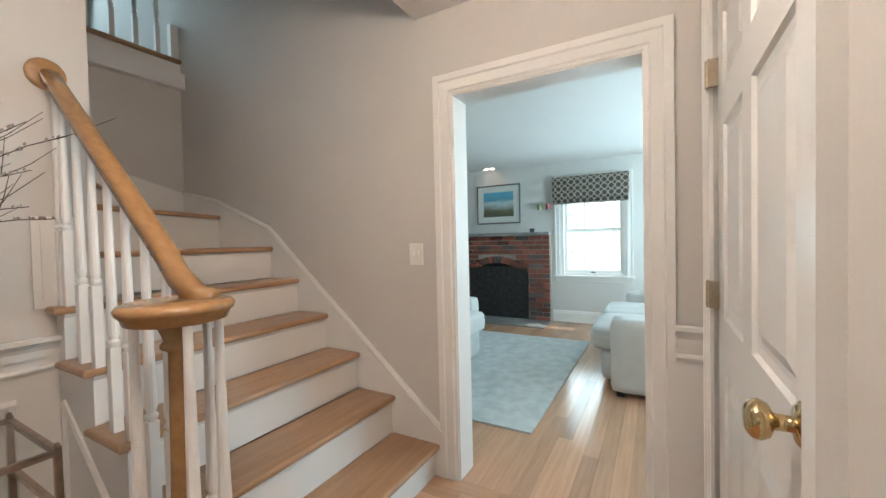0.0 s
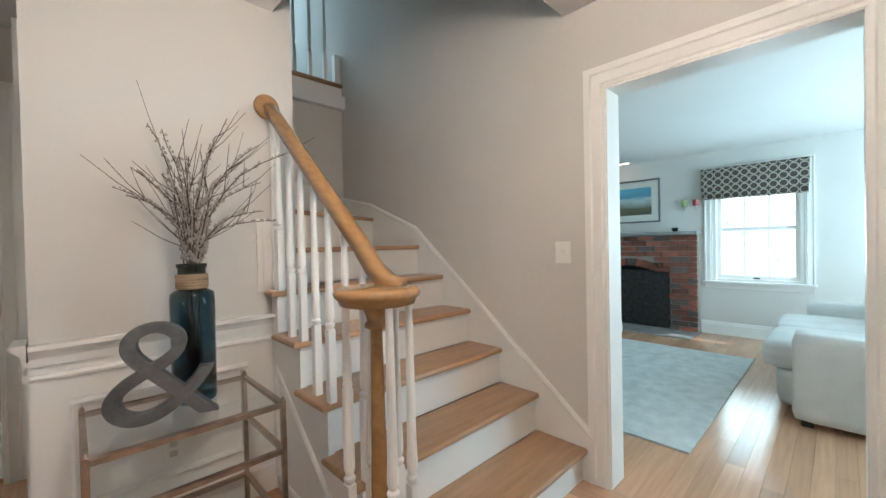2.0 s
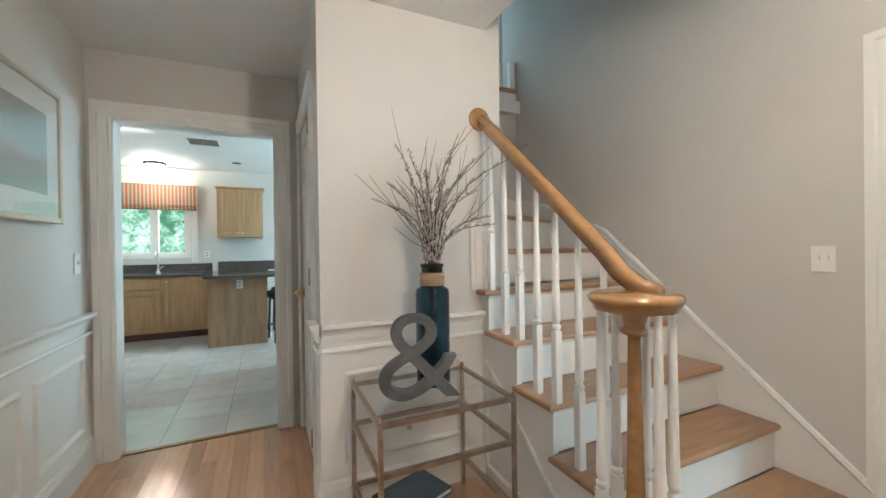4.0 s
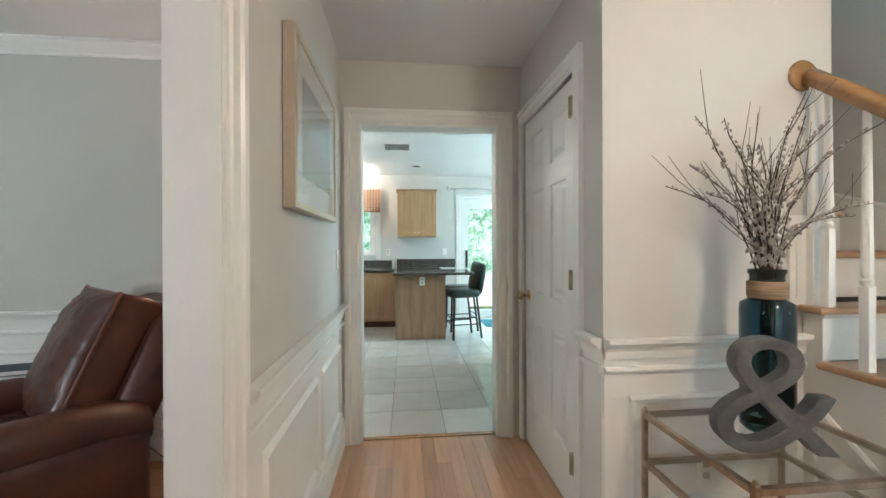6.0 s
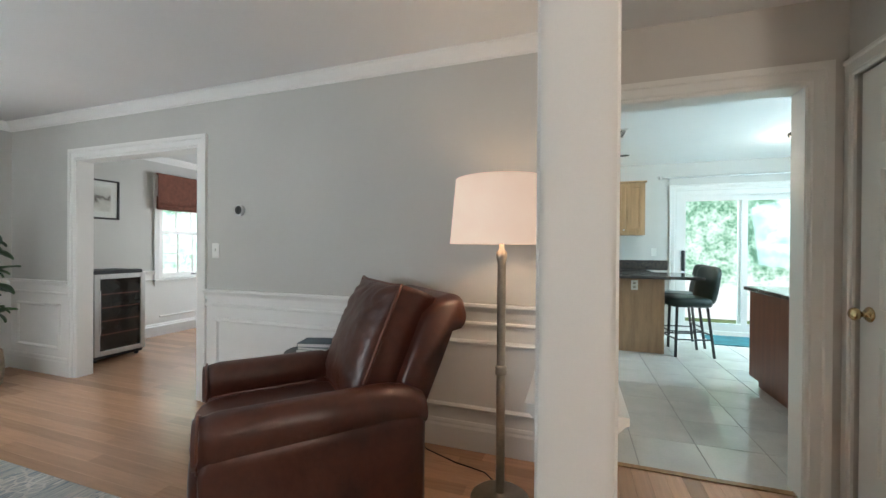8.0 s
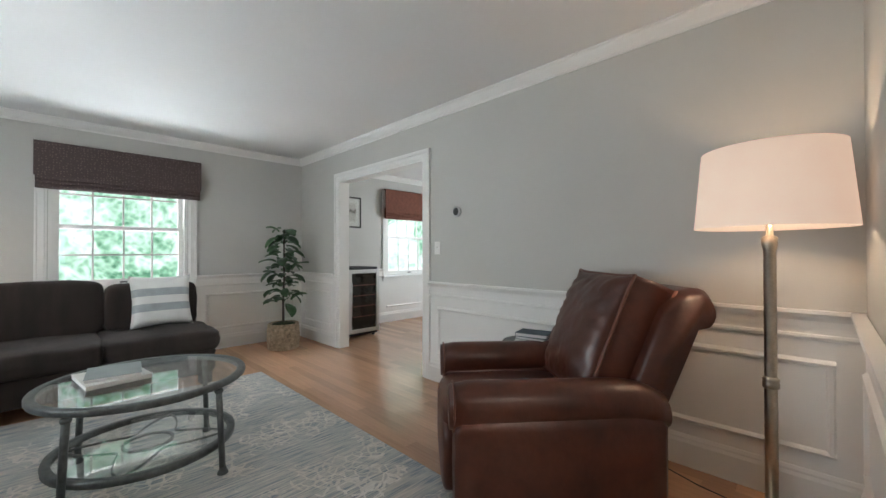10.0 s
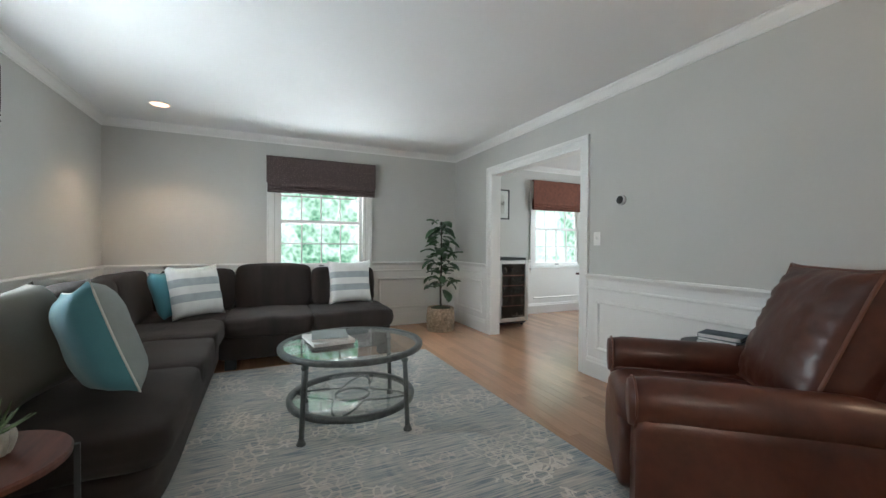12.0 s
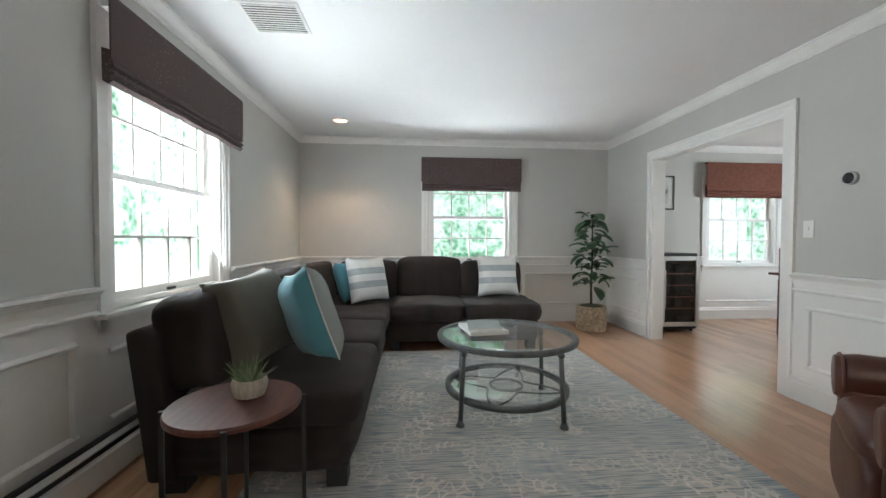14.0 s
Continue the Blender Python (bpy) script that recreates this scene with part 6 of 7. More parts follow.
def plain_pillow(name, place, rz, lean, m, label, size=0.47, thick=0.18, back=None, roll=0.0):
    p = thing(name, place, rz, label, "pillow")
    lift = size / 2 * (abs(math.sin(radians(roll))) + abs(math.cos(radians(roll))) - 1) * 0.8
    at = pose(0, 0, lift, lean) @ pose(0, 0, size / 2) @ pose(0, 0, 0, 0, roll) @ pose(0, 0, -size / 2)
    part("cushion", moved(pillow(size, size, thick), at), m, p, "", True)
    if back:
        bm = moved(pillow(size + 0.003, size + 0.003, thick + 0.004), at)
        inv = at.inverted()
        dead = [f for f in bm.faces if (inv @ f.calc_center_median()).y < 0.0]
        bmesh.ops.delete(bm, geom=dead, context="FACES")
        part("backing", bm, back, p, "teal cotton backing", True)
        h_ = size / 2
        edge = [(h_ * u * (0.90 + 0.10 * v * v), 0, h_ + h_ * v * (0.90 + 0.10 * u * u)) for u, v in [(1, -1 + 0.2 * k) for k in range(10)] + [(1 - 0.2 * k, 1) for k in range(10)] + [(-1, 1 - 0.2 * k) for k in range(10)] + [(-1 + 0.2 * k, -1) for k in range(11)]]
        part("piping", moved(tube(edge, 0.004, 6), at), white_cloth, p, "pale cord edging", True)


plain_pillow("olive_pillow", (-2.36, -0.64, 0.475), 160, -24, olive, "olive grey linen pillow on the brown sofa", 0.47, 0.27, None, -7)
plain_pillow("teal_pillow", (-2.36, -0.39, 0.475), 212, -16, pale, "pale linen and teal pillow on the brown sofa", 0.46, 0.2, teal, 12)
plain_pillow("teal_pillow", (-4.42, -0.52, 0.475), 160, -18, teal, "teal cotton pillow in the sofa corner", 0.42, 0.18)
striped_pillow("striped_pillow", (-4.28, -0.34, 0.475), 130, -16, "white pillow with soft grey stripes on the sofa")
striped_pillow("striped_pillow", (-4.5, 1.02, 0.485), 92, -14, "white pillow with grey stripes against the sofa back")

cf = thing("coffee_table", (-2.83, 0.69, 0.011), label="round glass coffee table with dark iron frame", category="coffee table")
CR = 0.45
part("top_ring", lathe([(CR - 0.035, 0.452), (CR, 0.452), (CR + 0.004, 0.46), (CR + 0.004, 0.476), (CR, 0.482), (CR - 0.03, 0.482), (CR - 0.035, 0.478), (CR - 0.035, 0.452)], 56), pewter_iron, cf, "", True)
part("glass_top", lathe([(0.0, 0.47), (CR - 0.034, 0.47), (CR - 0.034, 0.478), (0.0, 0.478)], 56), table_glass, cf).visible_shadow = False
part("shelf_ring", lathe([(0.365, 0.125), (0.40, 0.125), (0.402, 0.145), (0.40, 0.155), (0.365, 0.155), (0.365, 0.125)], 56), pewter_iron, cf, "", True)
part("glass_shelf", lathe([(0.0, 0.146), (0.366, 0.146), (0.366, 0.152), (0.0, 0.152)], 56), table_glass, cf).visible_shadow = False
bm = bmesh.new()
for k in range(4):
    a = math.pi / 2 * k + 0.35
    pts = [(0.37 * math.cos(a + s * 0.79) * (1 - 0.62 * math.sin(math.pi * (s + 1) / 2)), 0.37 * math.sin(a + s * 0.79) * (1 - 0.62 * math.sin(math.pi * (s + 1) / 2)), 0.138) for s in [-1 + 0.2 * j for j in range(11)]]
    tube(pts, 0.006, 6, bm)
lathe([(0.10, 0.132), (0.112, 0.132), (0.112, 0.144), (0.10, 0.144), (0.10, 0.132)], 24, (0, 0, 0), bm)
part("scrollwork", bm, pewter_iron, cf)
for k in range(4):
    a = math.pi / 2 * k + math.radians(38)
    u = Vector((math.cos(a), math.sin(a), 0))
    bm = tube([u * 0.40 + Vector((0, 0, 0.452)), u * 0.412 + Vector((0, 0, 0.25)), u * 0.425 + Vector((0, 0, 0.012))], 0.015, 10)
    lathe([(0.018, 0.41), (0.022, 0.42), (0.018, 0.43)], 10, (u.x * 0.402, u.y * 0.402, 0), bm)
    lathe([(0.026, 0.0), (0.026, 0.008), (0.018, 0.02), (0.016, 0.035)], 12, (u.x * 0.426, u.y * 0.426, 0.0), bm)
    part("leg", bm, pewter_iron, cf, "", True)
for k, (dx, dy, rz, w, d, h, m) in enumerate(((-0.10, -0.14, 8, 0.26, 0.30, 0.022, paper), (-0.105, -0.13, -6, 0.22, 0.26, 0.016, paper))):
    z = 0.4895 + k * 0.023
    bk = thing("magazine", (-2.83 + dx, 0.69 + dy, z), rz, "pale magazine lying on the glass coffee table", "magazine", "magazines on the coffee table")
    part("page_block", boxes((-d / 2, d / 2, -w / 2, w / 2, 0.0005, h), bevel=0.002), m, bk)
    part("cover", boxes((-d / 2 - 0.002, d / 2 + 0.002, -w / 2 - 0.002, w / 2 + 0.002, h + 0.0003, h + 0.0018)), pale if k else white_cloth, bk)

st = thing("side_table", (-1.685, -0.52, 0.0), label="round walnut side table on thin black legs", category="side table")
part("tabletop", lathe([(0.0, 0.535), (0.195, 0.535), (0.206, 0.54), (0.208, 0.553), (0.203, 0.56), (0.0, 0.56)], 48), walnut, st)
for k in range(4):
    a = math.radians(15 + 90 * k)
    c, s_ = math.cos(a), math.sin(a)
    bm = boxes((-0.007, 0.007, -0.007, 0.007, 0.012 if s_ > -0.3 else 0.001, 0.555))
    part("leg", moved(bm, pose(0.214 * c, 0.214 * s_, 0, 0, 0, math.degrees(a))), black, st)
bm = bmesh.new()
for k in range(2):
    a = math.radians(15 + 90 * k)
    tube([(0.21 * math.cos(a), 0.21 * math.sin(a), 0.06), (-0.21 * math.cos(a), -0.21 * math.sin(a), 0.06)], 0.006, 6, bm)
part("cross_brace", bm, black, st)
sp = thing("succulent", (-1.72, -0.49, 0.5605), label="small succulent in a ribbed ceramic pot", category="plant")
bm = bmesh.new()
steps = 36
rings = []
for r, z in ((0.03, 0), (0.046, 0.006), (0.054, 0.03), (0.056, 0.05), (0.052, 0.066), (0.046, 0.066), (0.045, 0.055)):
    rings.append([bm.verts.new((r * (1 + (0.05 if k % 2 else -0.03)) * math.cos(2 * math.pi * k / steps), r * (1 + (0.05 if k % 2 else -0.03)) * math.sin(2 * math.pi * k / steps), z)) for k in range(steps)])
for a, c in zip(rings, rings[1:]):
    for k in range(steps):
        bm.faces.new((a[k], a[(k + 1) % steps], c[(k + 1) % steps], c[k]))
bm.faces.new(rings[0][::-1]), bm.faces.new(rings[-1])
part("pot", bm, ceramic, sp, "cream ribbed ceramic pot")
prng = random.Random(3)
for k in range(34):
    a, el = prng.uniform(0, 6.28), prng.uniform(0.35, 1.45)
    ln = prng.uniform(0.05, 0.085)
    d = Vector((math.cos(a) * math.cos(el), math.sin(a) * math.cos(el), math.sin(el)))
    o = Vector((math.cos(a) * 0.018, math.sin(a) * 0.018, 0.056))
    part("leaf", tube([o, o + d * ln * 0.35, o + d * ln * 0.7 + Vector((0, 0, 0.003)), o + d * ln + Vector((0, 0, 0.008))], 0.0065, 6, taper=0.12), succ_mat, sp)

# fiddle-leaf plant in its basket
fg = thing("potted_fig", (-4.93, 2.28, 0.0), label="fiddle-leaf fig in a woven seagrass basket", category="plant")
bm = bmesh.new()
for k in range(15):
    z = 0.012 + k * 0.02
    r = 0.165 + 0.012 * math.sin(k / 14 * 3.1)
    rr = []
    for j in range(40):
        a = 2 * math.pi * j / 40
        rr.append(Vector((r * (1 + 0.018 * math.sin(j * math.pi + k * math.pi)) * math.cos(a), r * (1 + 0.018 * math.sin(j * math.pi + k * math.pi)) * math.sin(a), z)))
    part("coil", tube(rr + [rr[0]], 0.0115, 5), basket_mat, fg)
part("basket", lathe([(0.0, 0.002), (0.155, 0.002), (0.16, 0.29)], 30), basket_mat, fg, "woven seagrass basket")
part("moss", lathe([(0.16, 0.27), (0.12, 0.30), (0.05, 0.315), (0.0, 0.318)], 24), soil, fg, "green moss", True)
part("trunk", tube([(0, 0, 0.28), (0.012, -0.01, 0.55), (-0.006, 0.01, 0.85), (0.008, 0.0, 1.15), (0.0, 0.006, 1.42)], 0.016, 8, taper=0.4), bark, fg, "", True)


def fig_leaf(ln, wd):
    bm = bmesh.new()
    rows = []
    n = 7
    for i in range(n + 1):
        t = i / n
        w = wd * (math.sin(math.pi * min(1, t * 0.93 + 0.05)) ** 0.7) * (0.62 + 0.55 * t) * (0 if i in (0,) else 1) + 0.004
        zz = 0.05 * math.sin(math.pi * t) - 0.10 * t * t
        rows.append([bm.verts.new((t * ln, s * w / 2, zz * ln * 2 + 0.018 * abs(s))) for s in (-1, -0.5, 0, 0.5, 1)])
    for a, b2 in zip(rows, rows[1:]):
        for k in range(4):
            bm.faces.new((a[k], a[k + 1], b2[k + 1], b2[k]))
    r = bmesh.ops.extrude_face_region(bm, geom=bm.faces[:])
    for v in r["geom"]:
        if isinstance(v, bmesh.types.BMVert):
            v.co.z -= 0.0015
    return bm


leaf_meshes = []
for k in range(4):
    me = bpy.data.meshes.new("leaf")
    bm = fig_leaf(0.18 + 0.02 * k, 0.125 + 0.01 * k)
    for f in bm.faces:
        f.smooth = True
    bm.to_mesh(me)
    bm.free()
    me.materials.append(leaf_mat)
    leaf_meshes.append(me)
lrng = random.Random(11)
for k in range(66):
    t = (k + 0.5) / 66
    z = 0.52 + 0.92 * t
    a = k * 2.4 + lrng.uniform(-0.3, 0.3)
    off = 0.03 + (0.085 if t < 0.75 else 0.03) * lrng.random()
    lf = new("leaf", leaf_meshes[lrng.randrange(4)])
    lf.parent = fg
    sc = lrng.uniform(0.8, 1.15) * (1 - 0.25 * t)
    lf.matrix_basis = Matrix.Translation((off * math.cos(a), off * math.sin(a), z)) @ Matrix.Rotation(a, 4, "Z") @ Matrix.Rotation(radians(lrng.uniform(-30, 38) - 6), 4, "Y") @ Matrix.Rotation(radians(lrng.uniform(-25, 25)), 4, "X") @ Matrix.Scale(sc, 4)

# leather recliner
ch = thing("leather_recliner", (-1.345, 2.055, 0.0), -42, "brown leather recliner with rolled arms", "armchair")


def hide(nm, w, d, h, x, y, z, rx=0, puff=0.015, power=6, n=9, label=""):
    return part(nm, moved(moved(soft_box(w, d, h, puff, n, power=power), pose(0, 0, 0, rx)), pose(x, y, z)), leather, ch, label, True)


hide("base", 0.60, 0.80, 0.29, 0, 0.0, 0.06, puff=0.0, power=14)
for s in (-1, 1):
    hide("arm_panel", 0.165, 0.87, 0.46, s * 0.348, 0.0, 0.02, puff=0.004, power=14)
    arm = bmesh.new()
    rows = []
    for i in range(13):
        t = i / 12
        y = -0.455 + 0.90 * t
        k = 0.84 + 0.16 * math.sin(min(1, t / 0.09) * math.pi / 2) - 0.1 * max(0, (t - 0.9) / 0.1) ** 2
        drop = -0.05 * max(0, (t - 0.75) / 0.25) ** 2
        under = 0.118 - 0.05 * t
        rows.append([arm.verts.new((s * 0.348 + 0.088 * k * math.cos(a), y, 0.52 + drop + (0.094 if math.sin(a) > 0 else under) * k * math.sin(a))) for a in [2 * math.pi * j / 20 for j in range(20)]])
    for a, c in zip(rows, rows[1:]):
        for j in range(20):
            arm.faces.new((a[j], a[(j + 1) % 20], c[(j + 1) % 20], c[j]))
    arm.faces.new(rows[0][::-1]), arm.faces.new(rows[-1])
    roll = part("arm", arm, leather, ch, "", True)
    part("piping", tube([(s * 0.348 + 0.086 * math.cos(a), -0.438, 0.52 + (0.09 if math.sin(a) > 0 else 0.112) * math.sin(a)) for a in [2 * math.pi * j / 20 for j in range(21)]], 0.005, 5), leather_pipe, roll)
hide("seat_cushion", 0.52, 0.68, 0.17, 0, -0.13, 0.31, puff=0.03, power=6)
hide("footrest", 0.55, 0.10, 0.30, 0, -0.43, 0.09, puff=0.03, power=6)
bk = bmesh.new()
sec = [(0.20, 0.36), (0.36, 0.34), (0.42, 0.45), (0.525, 0.68), (0.59, 0.83)]
sec += [(0.605 + 0.075 * math.cos(a), 0.905 + 0.078 * math.sin(a)) for a in [math.radians(-55 + 22 * j) for j in range(8)]]
sec += [(0.51, 0.965), (0.43, 0.90), (0.28, 0.55)]
rows = []
for i in range(11):
    x = -0.345 + 0.69 * i / 10
    k = math.sin(min(1, (0.5 - abs(i / 10 - 0.5)) / 0.07) * math.pi / 2) * 0.12 + 0.88
    rows.append([bk.verts.new((x, 0.46 + (y - 0.41) * k, 0.66 + (z - 0.66) * k)) for y, z in sec])
for a, c in zip(rows, rows[1:]):
    for j in range(len(sec)):
        bk.faces.new((a[j], a[(j + 1) % len(sec)], c[(j + 1) % len(sec)], c[j]))
bk.faces.new(rows[0][::-1]), bk.faces.new(rows[-1])
bmesh.ops.subdivide_edges(bk, edges=bk.edges[:], cuts=1, use_grid_fill=True, smooth=0.1)
part("backrest", bk, leather, ch, "", True)
BW, BH, BT = 0.58, 0.61, 0.20


def boxed_edge(k, side):
    """One point, k from 0 to 1, round the seam of the loose back cushion on its front (-1) or rear (1) face."""
    u = 4 * (k % 1.0)
    q = (u % 1.0) * 2 - 1
    x, z = ((q, 1), (1, -q), (-q, -1), (-1, q))[int(u) % 4]
    x, z = x * (0.965 + 0.035 * abs(z) ** 6), z * (0.965 + 0.035 * abs(x) ** 6)
    return Vector((x * BW / 2, side * BT / 2, BH / 2 + z * BH / 2))


bcm = bmesh.new()
NB = 26
grid = {}
for sd_ in (-1, 1):
    for i in range(NB + 1):
        for j in range(NB + 1):
            u, v = 2 * i / NB - 1, 2 * j / NB - 1
            x = u * (0.965 + 0.035 * abs(v) ** 6) * BW / 2
            z = v * (0.965 + 0.035 * abs(u) ** 6) * BH / 2
            dome = (1 - u ** 4) * (1 - v ** 4)
            rim = max(abs(u), abs(v))
            q = Vector((u * 2.2 + v * 1.5, v * 4.2 - u * 2.0, 4.0 + sd_))
            fold = max(0, 1 - abs(noise.noise(q)) * 2.8) ** 3
            y = BT / 2 + 0.085 * dome ** 0.7 + 0.012 * noise.noise(q * 0.45) * dome - 0.024 * fold * rim ** 1.5 * (1 - rim ** 10)
            grid[sd_, i, j] = bcm.verts.new((x, sd_ * y, BH / 2 + z))
    for i in range(NB):
        for j in range(NB):
            bcm.faces.new([grid[sd_, a, b2] for a, b2 in ((i, j), (i + 1, j), (i + 1, j + 1), (i, j + 1))])
ringij = [(i, 0) for i in range(NB)] + [(NB, j) for j in range(NB)] + [(NB - i, NB) for i in range(NB)] + [(0, NB - j) for j in range(NB)]
for (a, b2), (c, d2) in zip(ringij, ringij[1:] + ringij[:1]):
    mids = []
    for p_, q_ in ((a, b2), (c, d2)):
        f_, r_ = grid[-1, p_, q_], grid[1, p_, q_]
        key = ("mid", p_, q_)
        if key not in grid:
            m_ = (f_.co + r_.co) / 2 - Vector((0, 0, BH / 2))
            pucker = 1.02 + 0.018 * noise.noise(Vector((p_ * 0.9, q_ * 0.9, 2.0)))
            grid[key] = bcm.verts.new(Vector((m_.x * pucker, m_.y, m_.z * pucker + BH / 2)))
        mids.append(grid[key])
    bcm.faces.new((grid[-1, a, b2], grid[-1, c, d2], mids[1], mids[0]))
    bcm.faces.new((mids[0], mids[1], grid[1, c, d2], grid[1, a, b2]))
back_pose = pose(0, 0.235, 0.44, -22)
back_cushion = part("back_cushion", moved(bcm, back_pose), leather, ch, "loose boxed leather back cushion with piped seams", True)
for sd_ in (-1, 1):
    part("piping", moved(tube([boxed_edge(k / 48, sd_) for k in range(49)], 0.008, 6), back_pose), leather_pipe, back_cushion, smooth=True)
for x in (-0.33, 0.33):
    for y in (-0.38, 0.34):
        part("foot", boxes((x - 0.03, x + 0.03, y - 0.03, y + 0.03, 0.0115 if y < 0 else 0.001, 0.07)), black, ch)

lp = thing("floor_lamp", (-0.443, 2.325, 0.0), label="brushed nickel floor lamp with white drum shade, lit", category="floor lamp")
part("base", lathe([(0.0, 0.001), (0.14, 0.001), (0.142, 0.012), (0.13, 0.022), (0.03, 0.03), (0.022, 0.045)], 36), nickel, lp, "", True)
part("pole", lathe([(0.021, 0.04), (0.021, 0.60), (0.0205, 0.62), (0.02, 1.15), (0.026, 1.17), (0.026, 1.20), (0.012, 1.21), (0.012, 1.3)], 20), nickel, lp, "", True)
part("collar", lathe([(0.021, 0.61), (0.028, 0.612), (0.028, 0.632), (0.025, 0.638), (0.029, 0.645), (0.021, 0.655)], 20), nickel, lp, "", True)
part("shade", lathe([(0.25, 1.238), (0.223, 1.545), (0.221, 1.545), (0.248, 1.238), (0.25, 1.238)], 48), shade_glow, lp, "white linen drum shade glowing warm", True)
part("bulb", lathe([(0.0, 1.48), (0.02, 1.47), (0.03, 1.44), (0.028, 1.40), (0.014, 1.36), (0.014, 1.3)], 14), trim_paint, lp)
part("cord", tube([(-0.02, 0.1, 0.004), (-0.12, 0.2, 0.004), (-0.3, 0.24, 0.004), (-0.5, 0.32, 0.004), (-0.7, 0.39, 0.1), (-0.75, 0.405, 0.3)], 0.003, 6), black, lp, "black power cord")

s2 = thing("small_side_table", (-1.62, 2.46, 0.0), label="small round dark side table behind the recliner", category="side table")
part("tabletop", lathe([(0.0, 0.56), (0.17, 0.56), (0.175, 0.57), (0.17, 0.583), (0.0, 0.583)], 32), iron, s2)
part("stem", lathe([(0.018, 0.02), (0.016, 0.56)], 12), iron, s2)
part("foot_plate", lathe([(0.0, 0.001), (0.13, 0.001), (0.13, 0.012), (0.02, 0.025)], 28), iron, s2)
for k, (w, d, h, m, rz) in enumerate(((0.2, 0.15, 0.02, white_cloth, 10), (0.19, 0.14, 0.018, pale, 4), (0.2, 0.145, 0.025, book_blue, 14))):
    b2 = thing("book", (-1.58, 2.45, 0.5835 + sum((0.021, 0.019)[:k])), rz, ("cream closed book in a stack", "pale closed book in a stack", "dark blue closed book on a stack")[k], "book", "books on the side table")
    part("cover", boxes((-w / 2, w / 2, -d / 2, d / 2, 0, 0.003), (-w / 2, w / 2, -d / 2, d / 2, h - 0.003, h), (-w / 2, -w / 2 + 0.003, -d / 2, d / 2, 0.003, h - 0.003)), m, b2)
    part("page_block", boxes((-w / 2 + 0.003, w / 2 - 0.004, -d / 2 + 0.003, d / 2 - 0.003, 0.0032, h - 0.0032)), paper, b2)

th = thing("thermostat", (-2.5, NORTH_Y, 1.49), label="round chrome and black wall thermostat", category="thermostat")
part("ring", moved(lathe([(0.042, 0), (0.042, 0.022), (0.036, 0.028), (0.034, 0.028), (0.033, 0.001)], 32), pose(0, 0, 0, 90)), steel, th, "", True)
part("display", moved(lathe([(0.0325, 0.0), (0.0325, 0.025), (0.0, 0.026)], 32), pose(0, 0, 0, 90)), black, th, "dark glass display", True)
dn = thing("downlight", (-4.72, -0.72, CEIL), label="recessed round ceiling downlight, lit", category="ceiling light")
part("trim_ring", lathe([(0.095, 0.0), (0.095, -0.005), (0.075, -0.006), (0.072, -0.001)], 32), trim_paint, dn)
part("lens", lathe([(0.0, -0.002), (0.074, -0.002)], 28), mat("downlight_lens", (0.8, 0.7, 0.6), 0.5, var=0, bump=0, emit=(1.0, 0.72, 0.55, 0.9)), dn)
ht = thing("baseboard_heater", (0, 0, 0), label="long white baseboard heater with a dark slot", category="heater")
part("cover", sweep([(0.008, 0.02), (0.062, 0.02), (0.062, 0.134), (0.05, 0.141), (0.008, 0.141)], (-4.6, SOUTH_Y + 0.02, 0), (-0.4, SOUTH_Y + 0.02, 0), (0, 1, 0)), trim_paint, ht)
part("damper", sweep([(0.004, 0.175), (0.05, 0.172), (0.056, 0.184), (0.02, 0.189), (0.004, 0.189)], (-4.6, SOUTH_Y + 0.02, 0), (-0.4, SOUTH_Y + 0.02, 0), (0, 1, 0)), trim_paint, ht)
# black bars in place of the shade inside the open slots
part("gap", boxes((-4.6, -0.4, SOUTH_Y + 0.026, SOUTH_Y + 0.058, 0.142, 0.171)), black, ht)
part("gap", boxes((-4.6, -0.4, SOUTH_Y + 0.026, SOUTH_Y + 0.046, 0.19, 0.206)), black, ht)
part("end_cap", boxes((-0.4, -0.36, SOUTH_Y + 0.02, SOUTH_Y + 0.085, 0.001, 0.206)), trim_paint, ht)
part("end_cap", boxes((-4.64, -4.6, SOUTH_Y + 0.02, SOUTH_Y + 0.085, 0.001, 0.206)), trim_paint, ht)

# ---- dining room ----
wc = thing("wine_cooler", (-4.72, 3.29, 0.0), label="black wine cooler with stainless steel door frame", category="wine cooler")
part("body", boxes((-0.5, -0.045, -0.245, 0.245, 0.03, 0.95), bevel=0.006), black, wc)
d_ = part("door", boxes((-0.042, 0, -0.245, -0.195, 0.07, 0.915), (-0.042, 0, 0.195, 0.245, 0.07, 0.915), (-0.042, 0, -0.195, 0.195, 0.865, 0.915), (-0.042, 0, -0.195, 0.195, 0.07, 0.12), bevel=0.003), steel, wc, "stainless steel door frame")
part("pane", boxes((-0.03, -0.012, -0.195, 0.195, 0.12, 0.865)), dark_glass, d_, "smoked glass")
part("handle", tube([(0.03, -0.215, 0.3), (0.03, -0.215, 0.75)], 0.008, 8), steel, d_)
for z in (0.28, 0.42, 0.56, 0.70):
    part("rack", boxes((-0.0118, -0.0095, -0.19, 0.19, z, z + 0.012)), walnut, wc)
for y in (-0.2, 0.2):
    for x in (-0.08, -0.44):
        part("foot", lathe([(0.02, 0.001), (0.02, 0.03)], 10, (x, y, 0)), black, wc)
dt = thing("dining_table", (-3.84, 4.96, 0.0), label="dark wood dining table", category="table")
part("tabletop", boxes((-0.5, 0.5, -0.92, 0.92, 0.73, 0.755), bevel=0.004), walnut, dt)
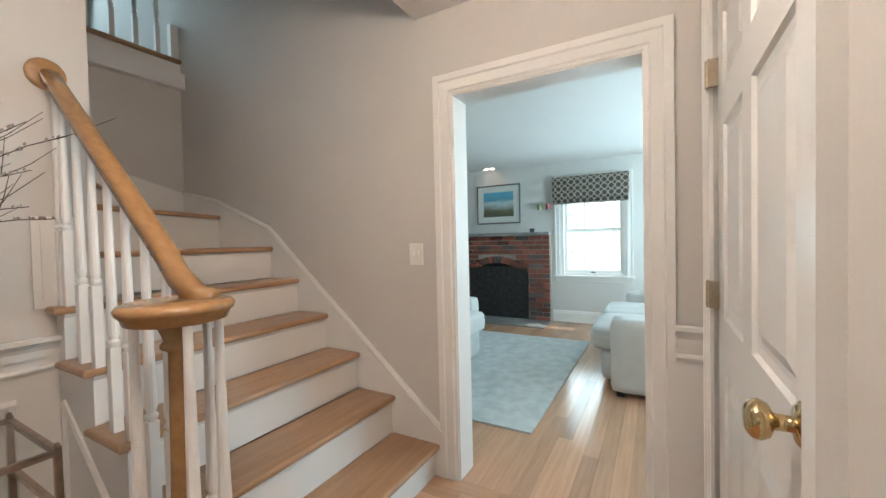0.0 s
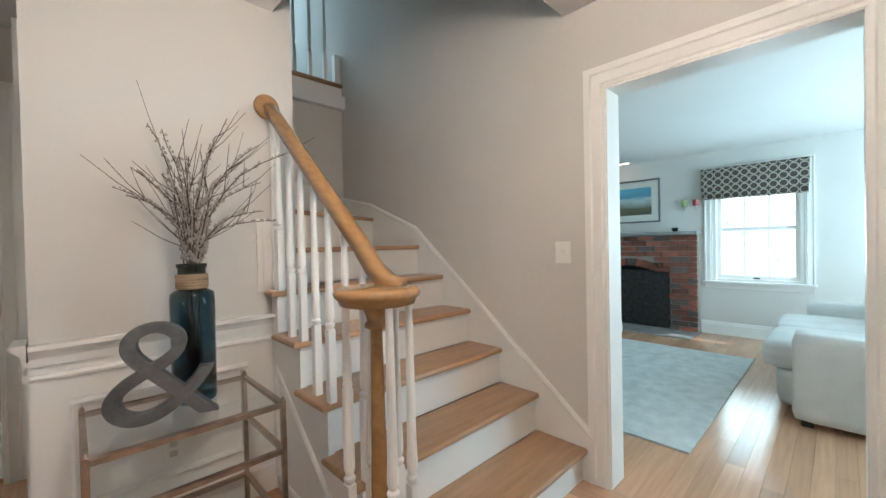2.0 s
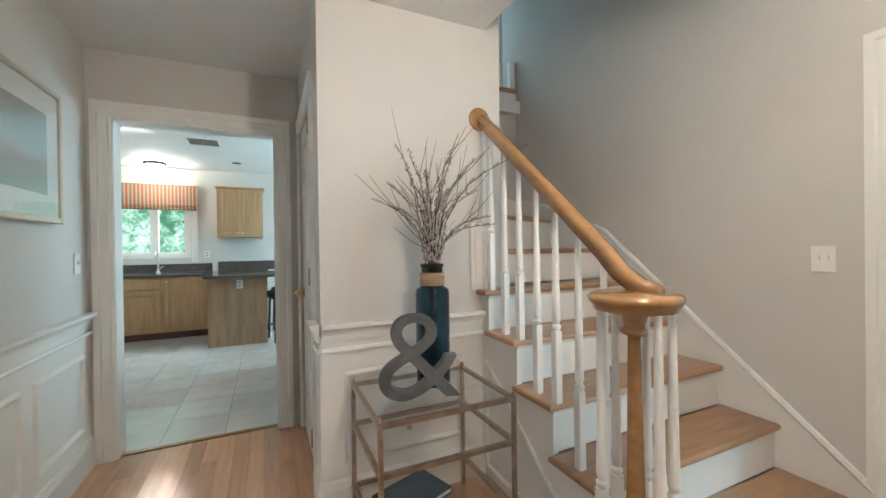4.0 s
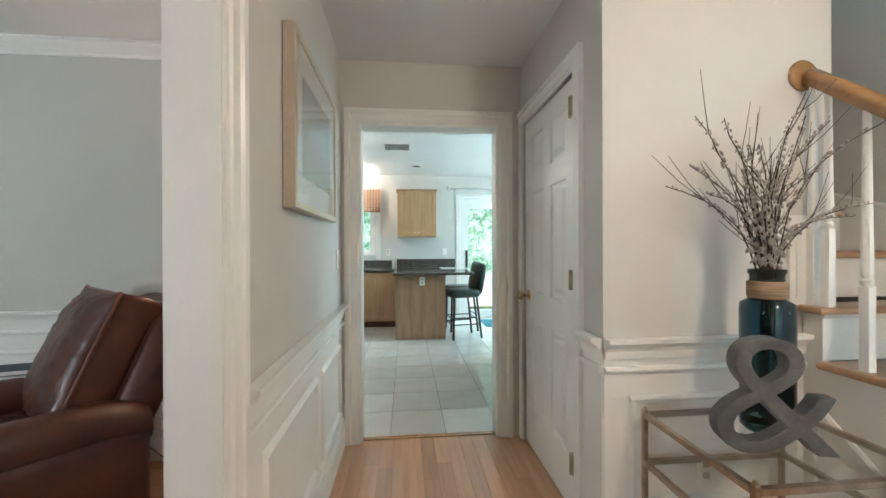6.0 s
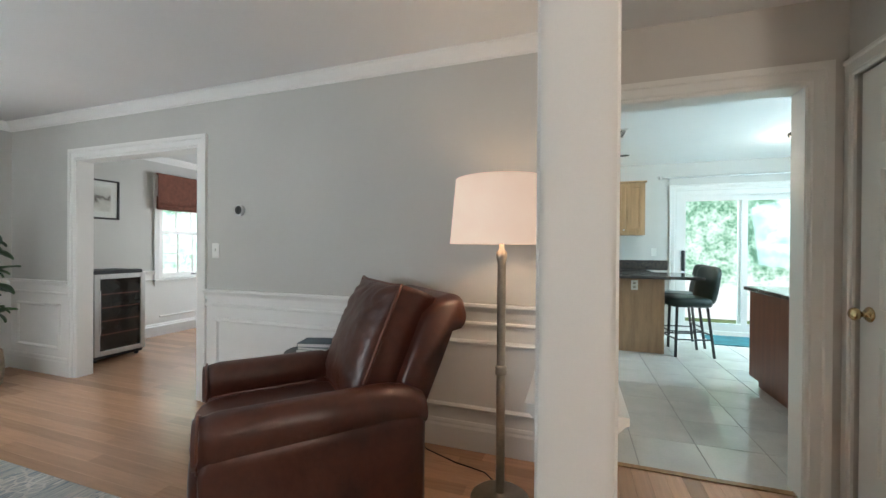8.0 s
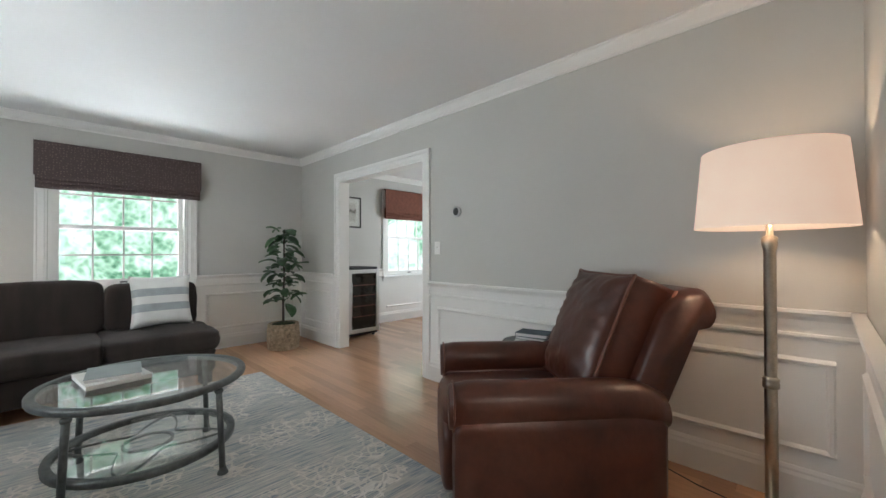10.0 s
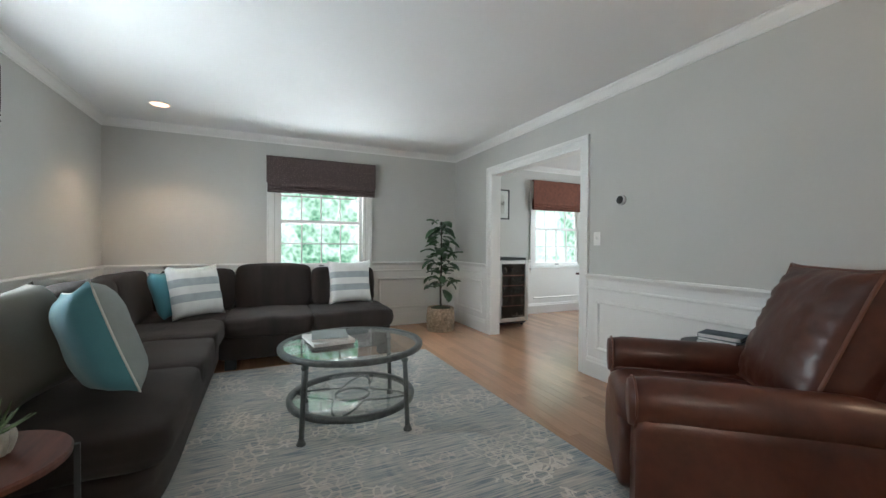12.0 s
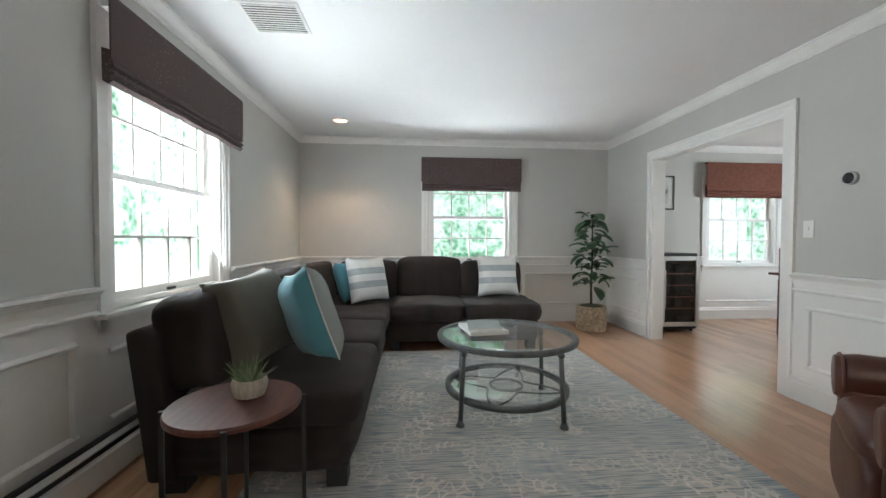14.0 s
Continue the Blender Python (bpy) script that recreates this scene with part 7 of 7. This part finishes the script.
for x in (-0.4, 0.4):
    for y in (-0.84, 0.84):
        part("leg", boxes((x - 0.025, x + 0.025, y - 0.025, y + 0.025, 0.001, 0.73)), walnut, dt)
dc = thing("dining_chair", (-4.33, 4.55, 0.0), 90, "dark wood dining chair beside the table", "chair")
part("seat", boxes((-0.21, 0.21, -0.2, 0.2, 0.44, 0.47), bevel=0.008), walnut, dc)
part("backrest", boxes((-0.2, 0.2, 0.17, 0.195, 0.66, 1.02), bevel=0.006), walnut, dc)
for x in (-0.18, 0.18):
    part("leg", boxes((x - 0.017, x + 0.017, -0.19, -0.156, 0.001, 0.44)), walnut, dc)
    part("leg", boxes((x - 0.017, x + 0.017, 0.165, 0.199, 0.001, 0.66)), walnut, dc)

# ---- pieces of floors and hearth ----
plank_mesh = {}


def unit_box(key, m):
    if key not in plank_mesh:
        bm = boxes((0, 1, 0, 1, -0.0115, 0))
        me = bpy.data.meshes.new(key)
        bm.to_mesh(me)
        bm.free()
        me.materials.append(m)
        plank_mesh[key] = me
    return plank_mesh[key]


def planks(name, x0, x1, y0, y1, along, seed, length=1.25, width=0.083):
    """An oak strip floor: single boards of random length in staggered rows."""
    fl_ = solo(name, boxes((x0, x1, y0, y1, -0.0119, -0.0117)), walnut, kind="structure")
    r = random.Random(seed)
    m = plank_x if along == "x" else plank_y
    me = unit_box("plank_" + along, m)
    a0, a1, c0, c1 = (x0, x1, y0, y1) if along == "x" else (y0, y1, x0, x1)
    n = max(1, round((c1 - c0) / width))
    w = (c1 - c0) / n
    for i in range(n):
        a = a0
        first = True
        while a < a1 - 0.01:
            ln = length * r.uniform(0.7, 1.35) * (r.uniform(0.3, 1) if first else 1)
            e = min(a + ln, a1)
            if a1 - e < 0.25:
                e = a1
            g = 0.0004
            ob = new("plank", me)
            ob.parent = fl_
            if along == "x":
                ob.matrix_basis = Matrix.Translation((a + g, c0 + w * i + g, 0)) @ Matrix.Diagonal((e - a - 2 * g, w - 2 * g, 1, 1))
            else:
                ob.matrix_basis = Matrix.Translation((c0 + w * i + g, a + g, 0)) @ Matrix.Diagonal((w - 2 * g, e - a - 2 * g, 1, 1))
            a, first = e, False


planks("floor_hall", -0.055, 3.09, FRONT_Y, 2.87, "y", 1)
planks("floor_family", 3.09, 7.1, -1.9, 3.9, "x", 2, 1.3)
planks("floor_living", WEST_X, -0.055, SOUTH_Y, NORTH_Y + 0.06, "x", 3, 1.5)
planks("floor_dining", WEST_X, -1.72, NORTH_Y + 0.06, 6.0, "x", 4, 1.5)
kt = solo("floor_kitchen", boxes((-1.6, 3.3, 2.87, KY + 0.1, -0.0119, -0.004)), grout, kind="structure")
TS = 0.37
bm = boxes((0.002, TS - 0.002, 0.002, TS - 0.002, -0.009, 0.0), bevel=0.0015)
tile_me = bpy.data.meshes.new("tile")
bm.to_mesh(tile_me)
bm.free()
tile_me.materials.append(tile_mat)
for i in range(-5, 8):
    for j in range(-1, 11):
        x, y = 0.245 + TS * i, 3.27 + TS * j
        if x < -1.6 or x + TS > 3.3 or y + TS > KY + 0.02:
            continue
        if j == -1:
            ob = new("tile", tile_me)
            ob.parent = kt
            ob.matrix_basis = Matrix.Translation((x, 2.875, 0)) @ Matrix.Diagonal((1, (3.27 - 2.875) / TS, 1, 1))
            continue
        ob = new("tile", tile_me)
        ob.parent = kt
        ob.matrix_basis = Matrix.Translation((x, y, 0))
solo("threshold", boxes((0.073, 0.94, 2.835, 2.875, 0.001, 0.008), bevel=0.003), rail_oak, kind="structure")
bricks()
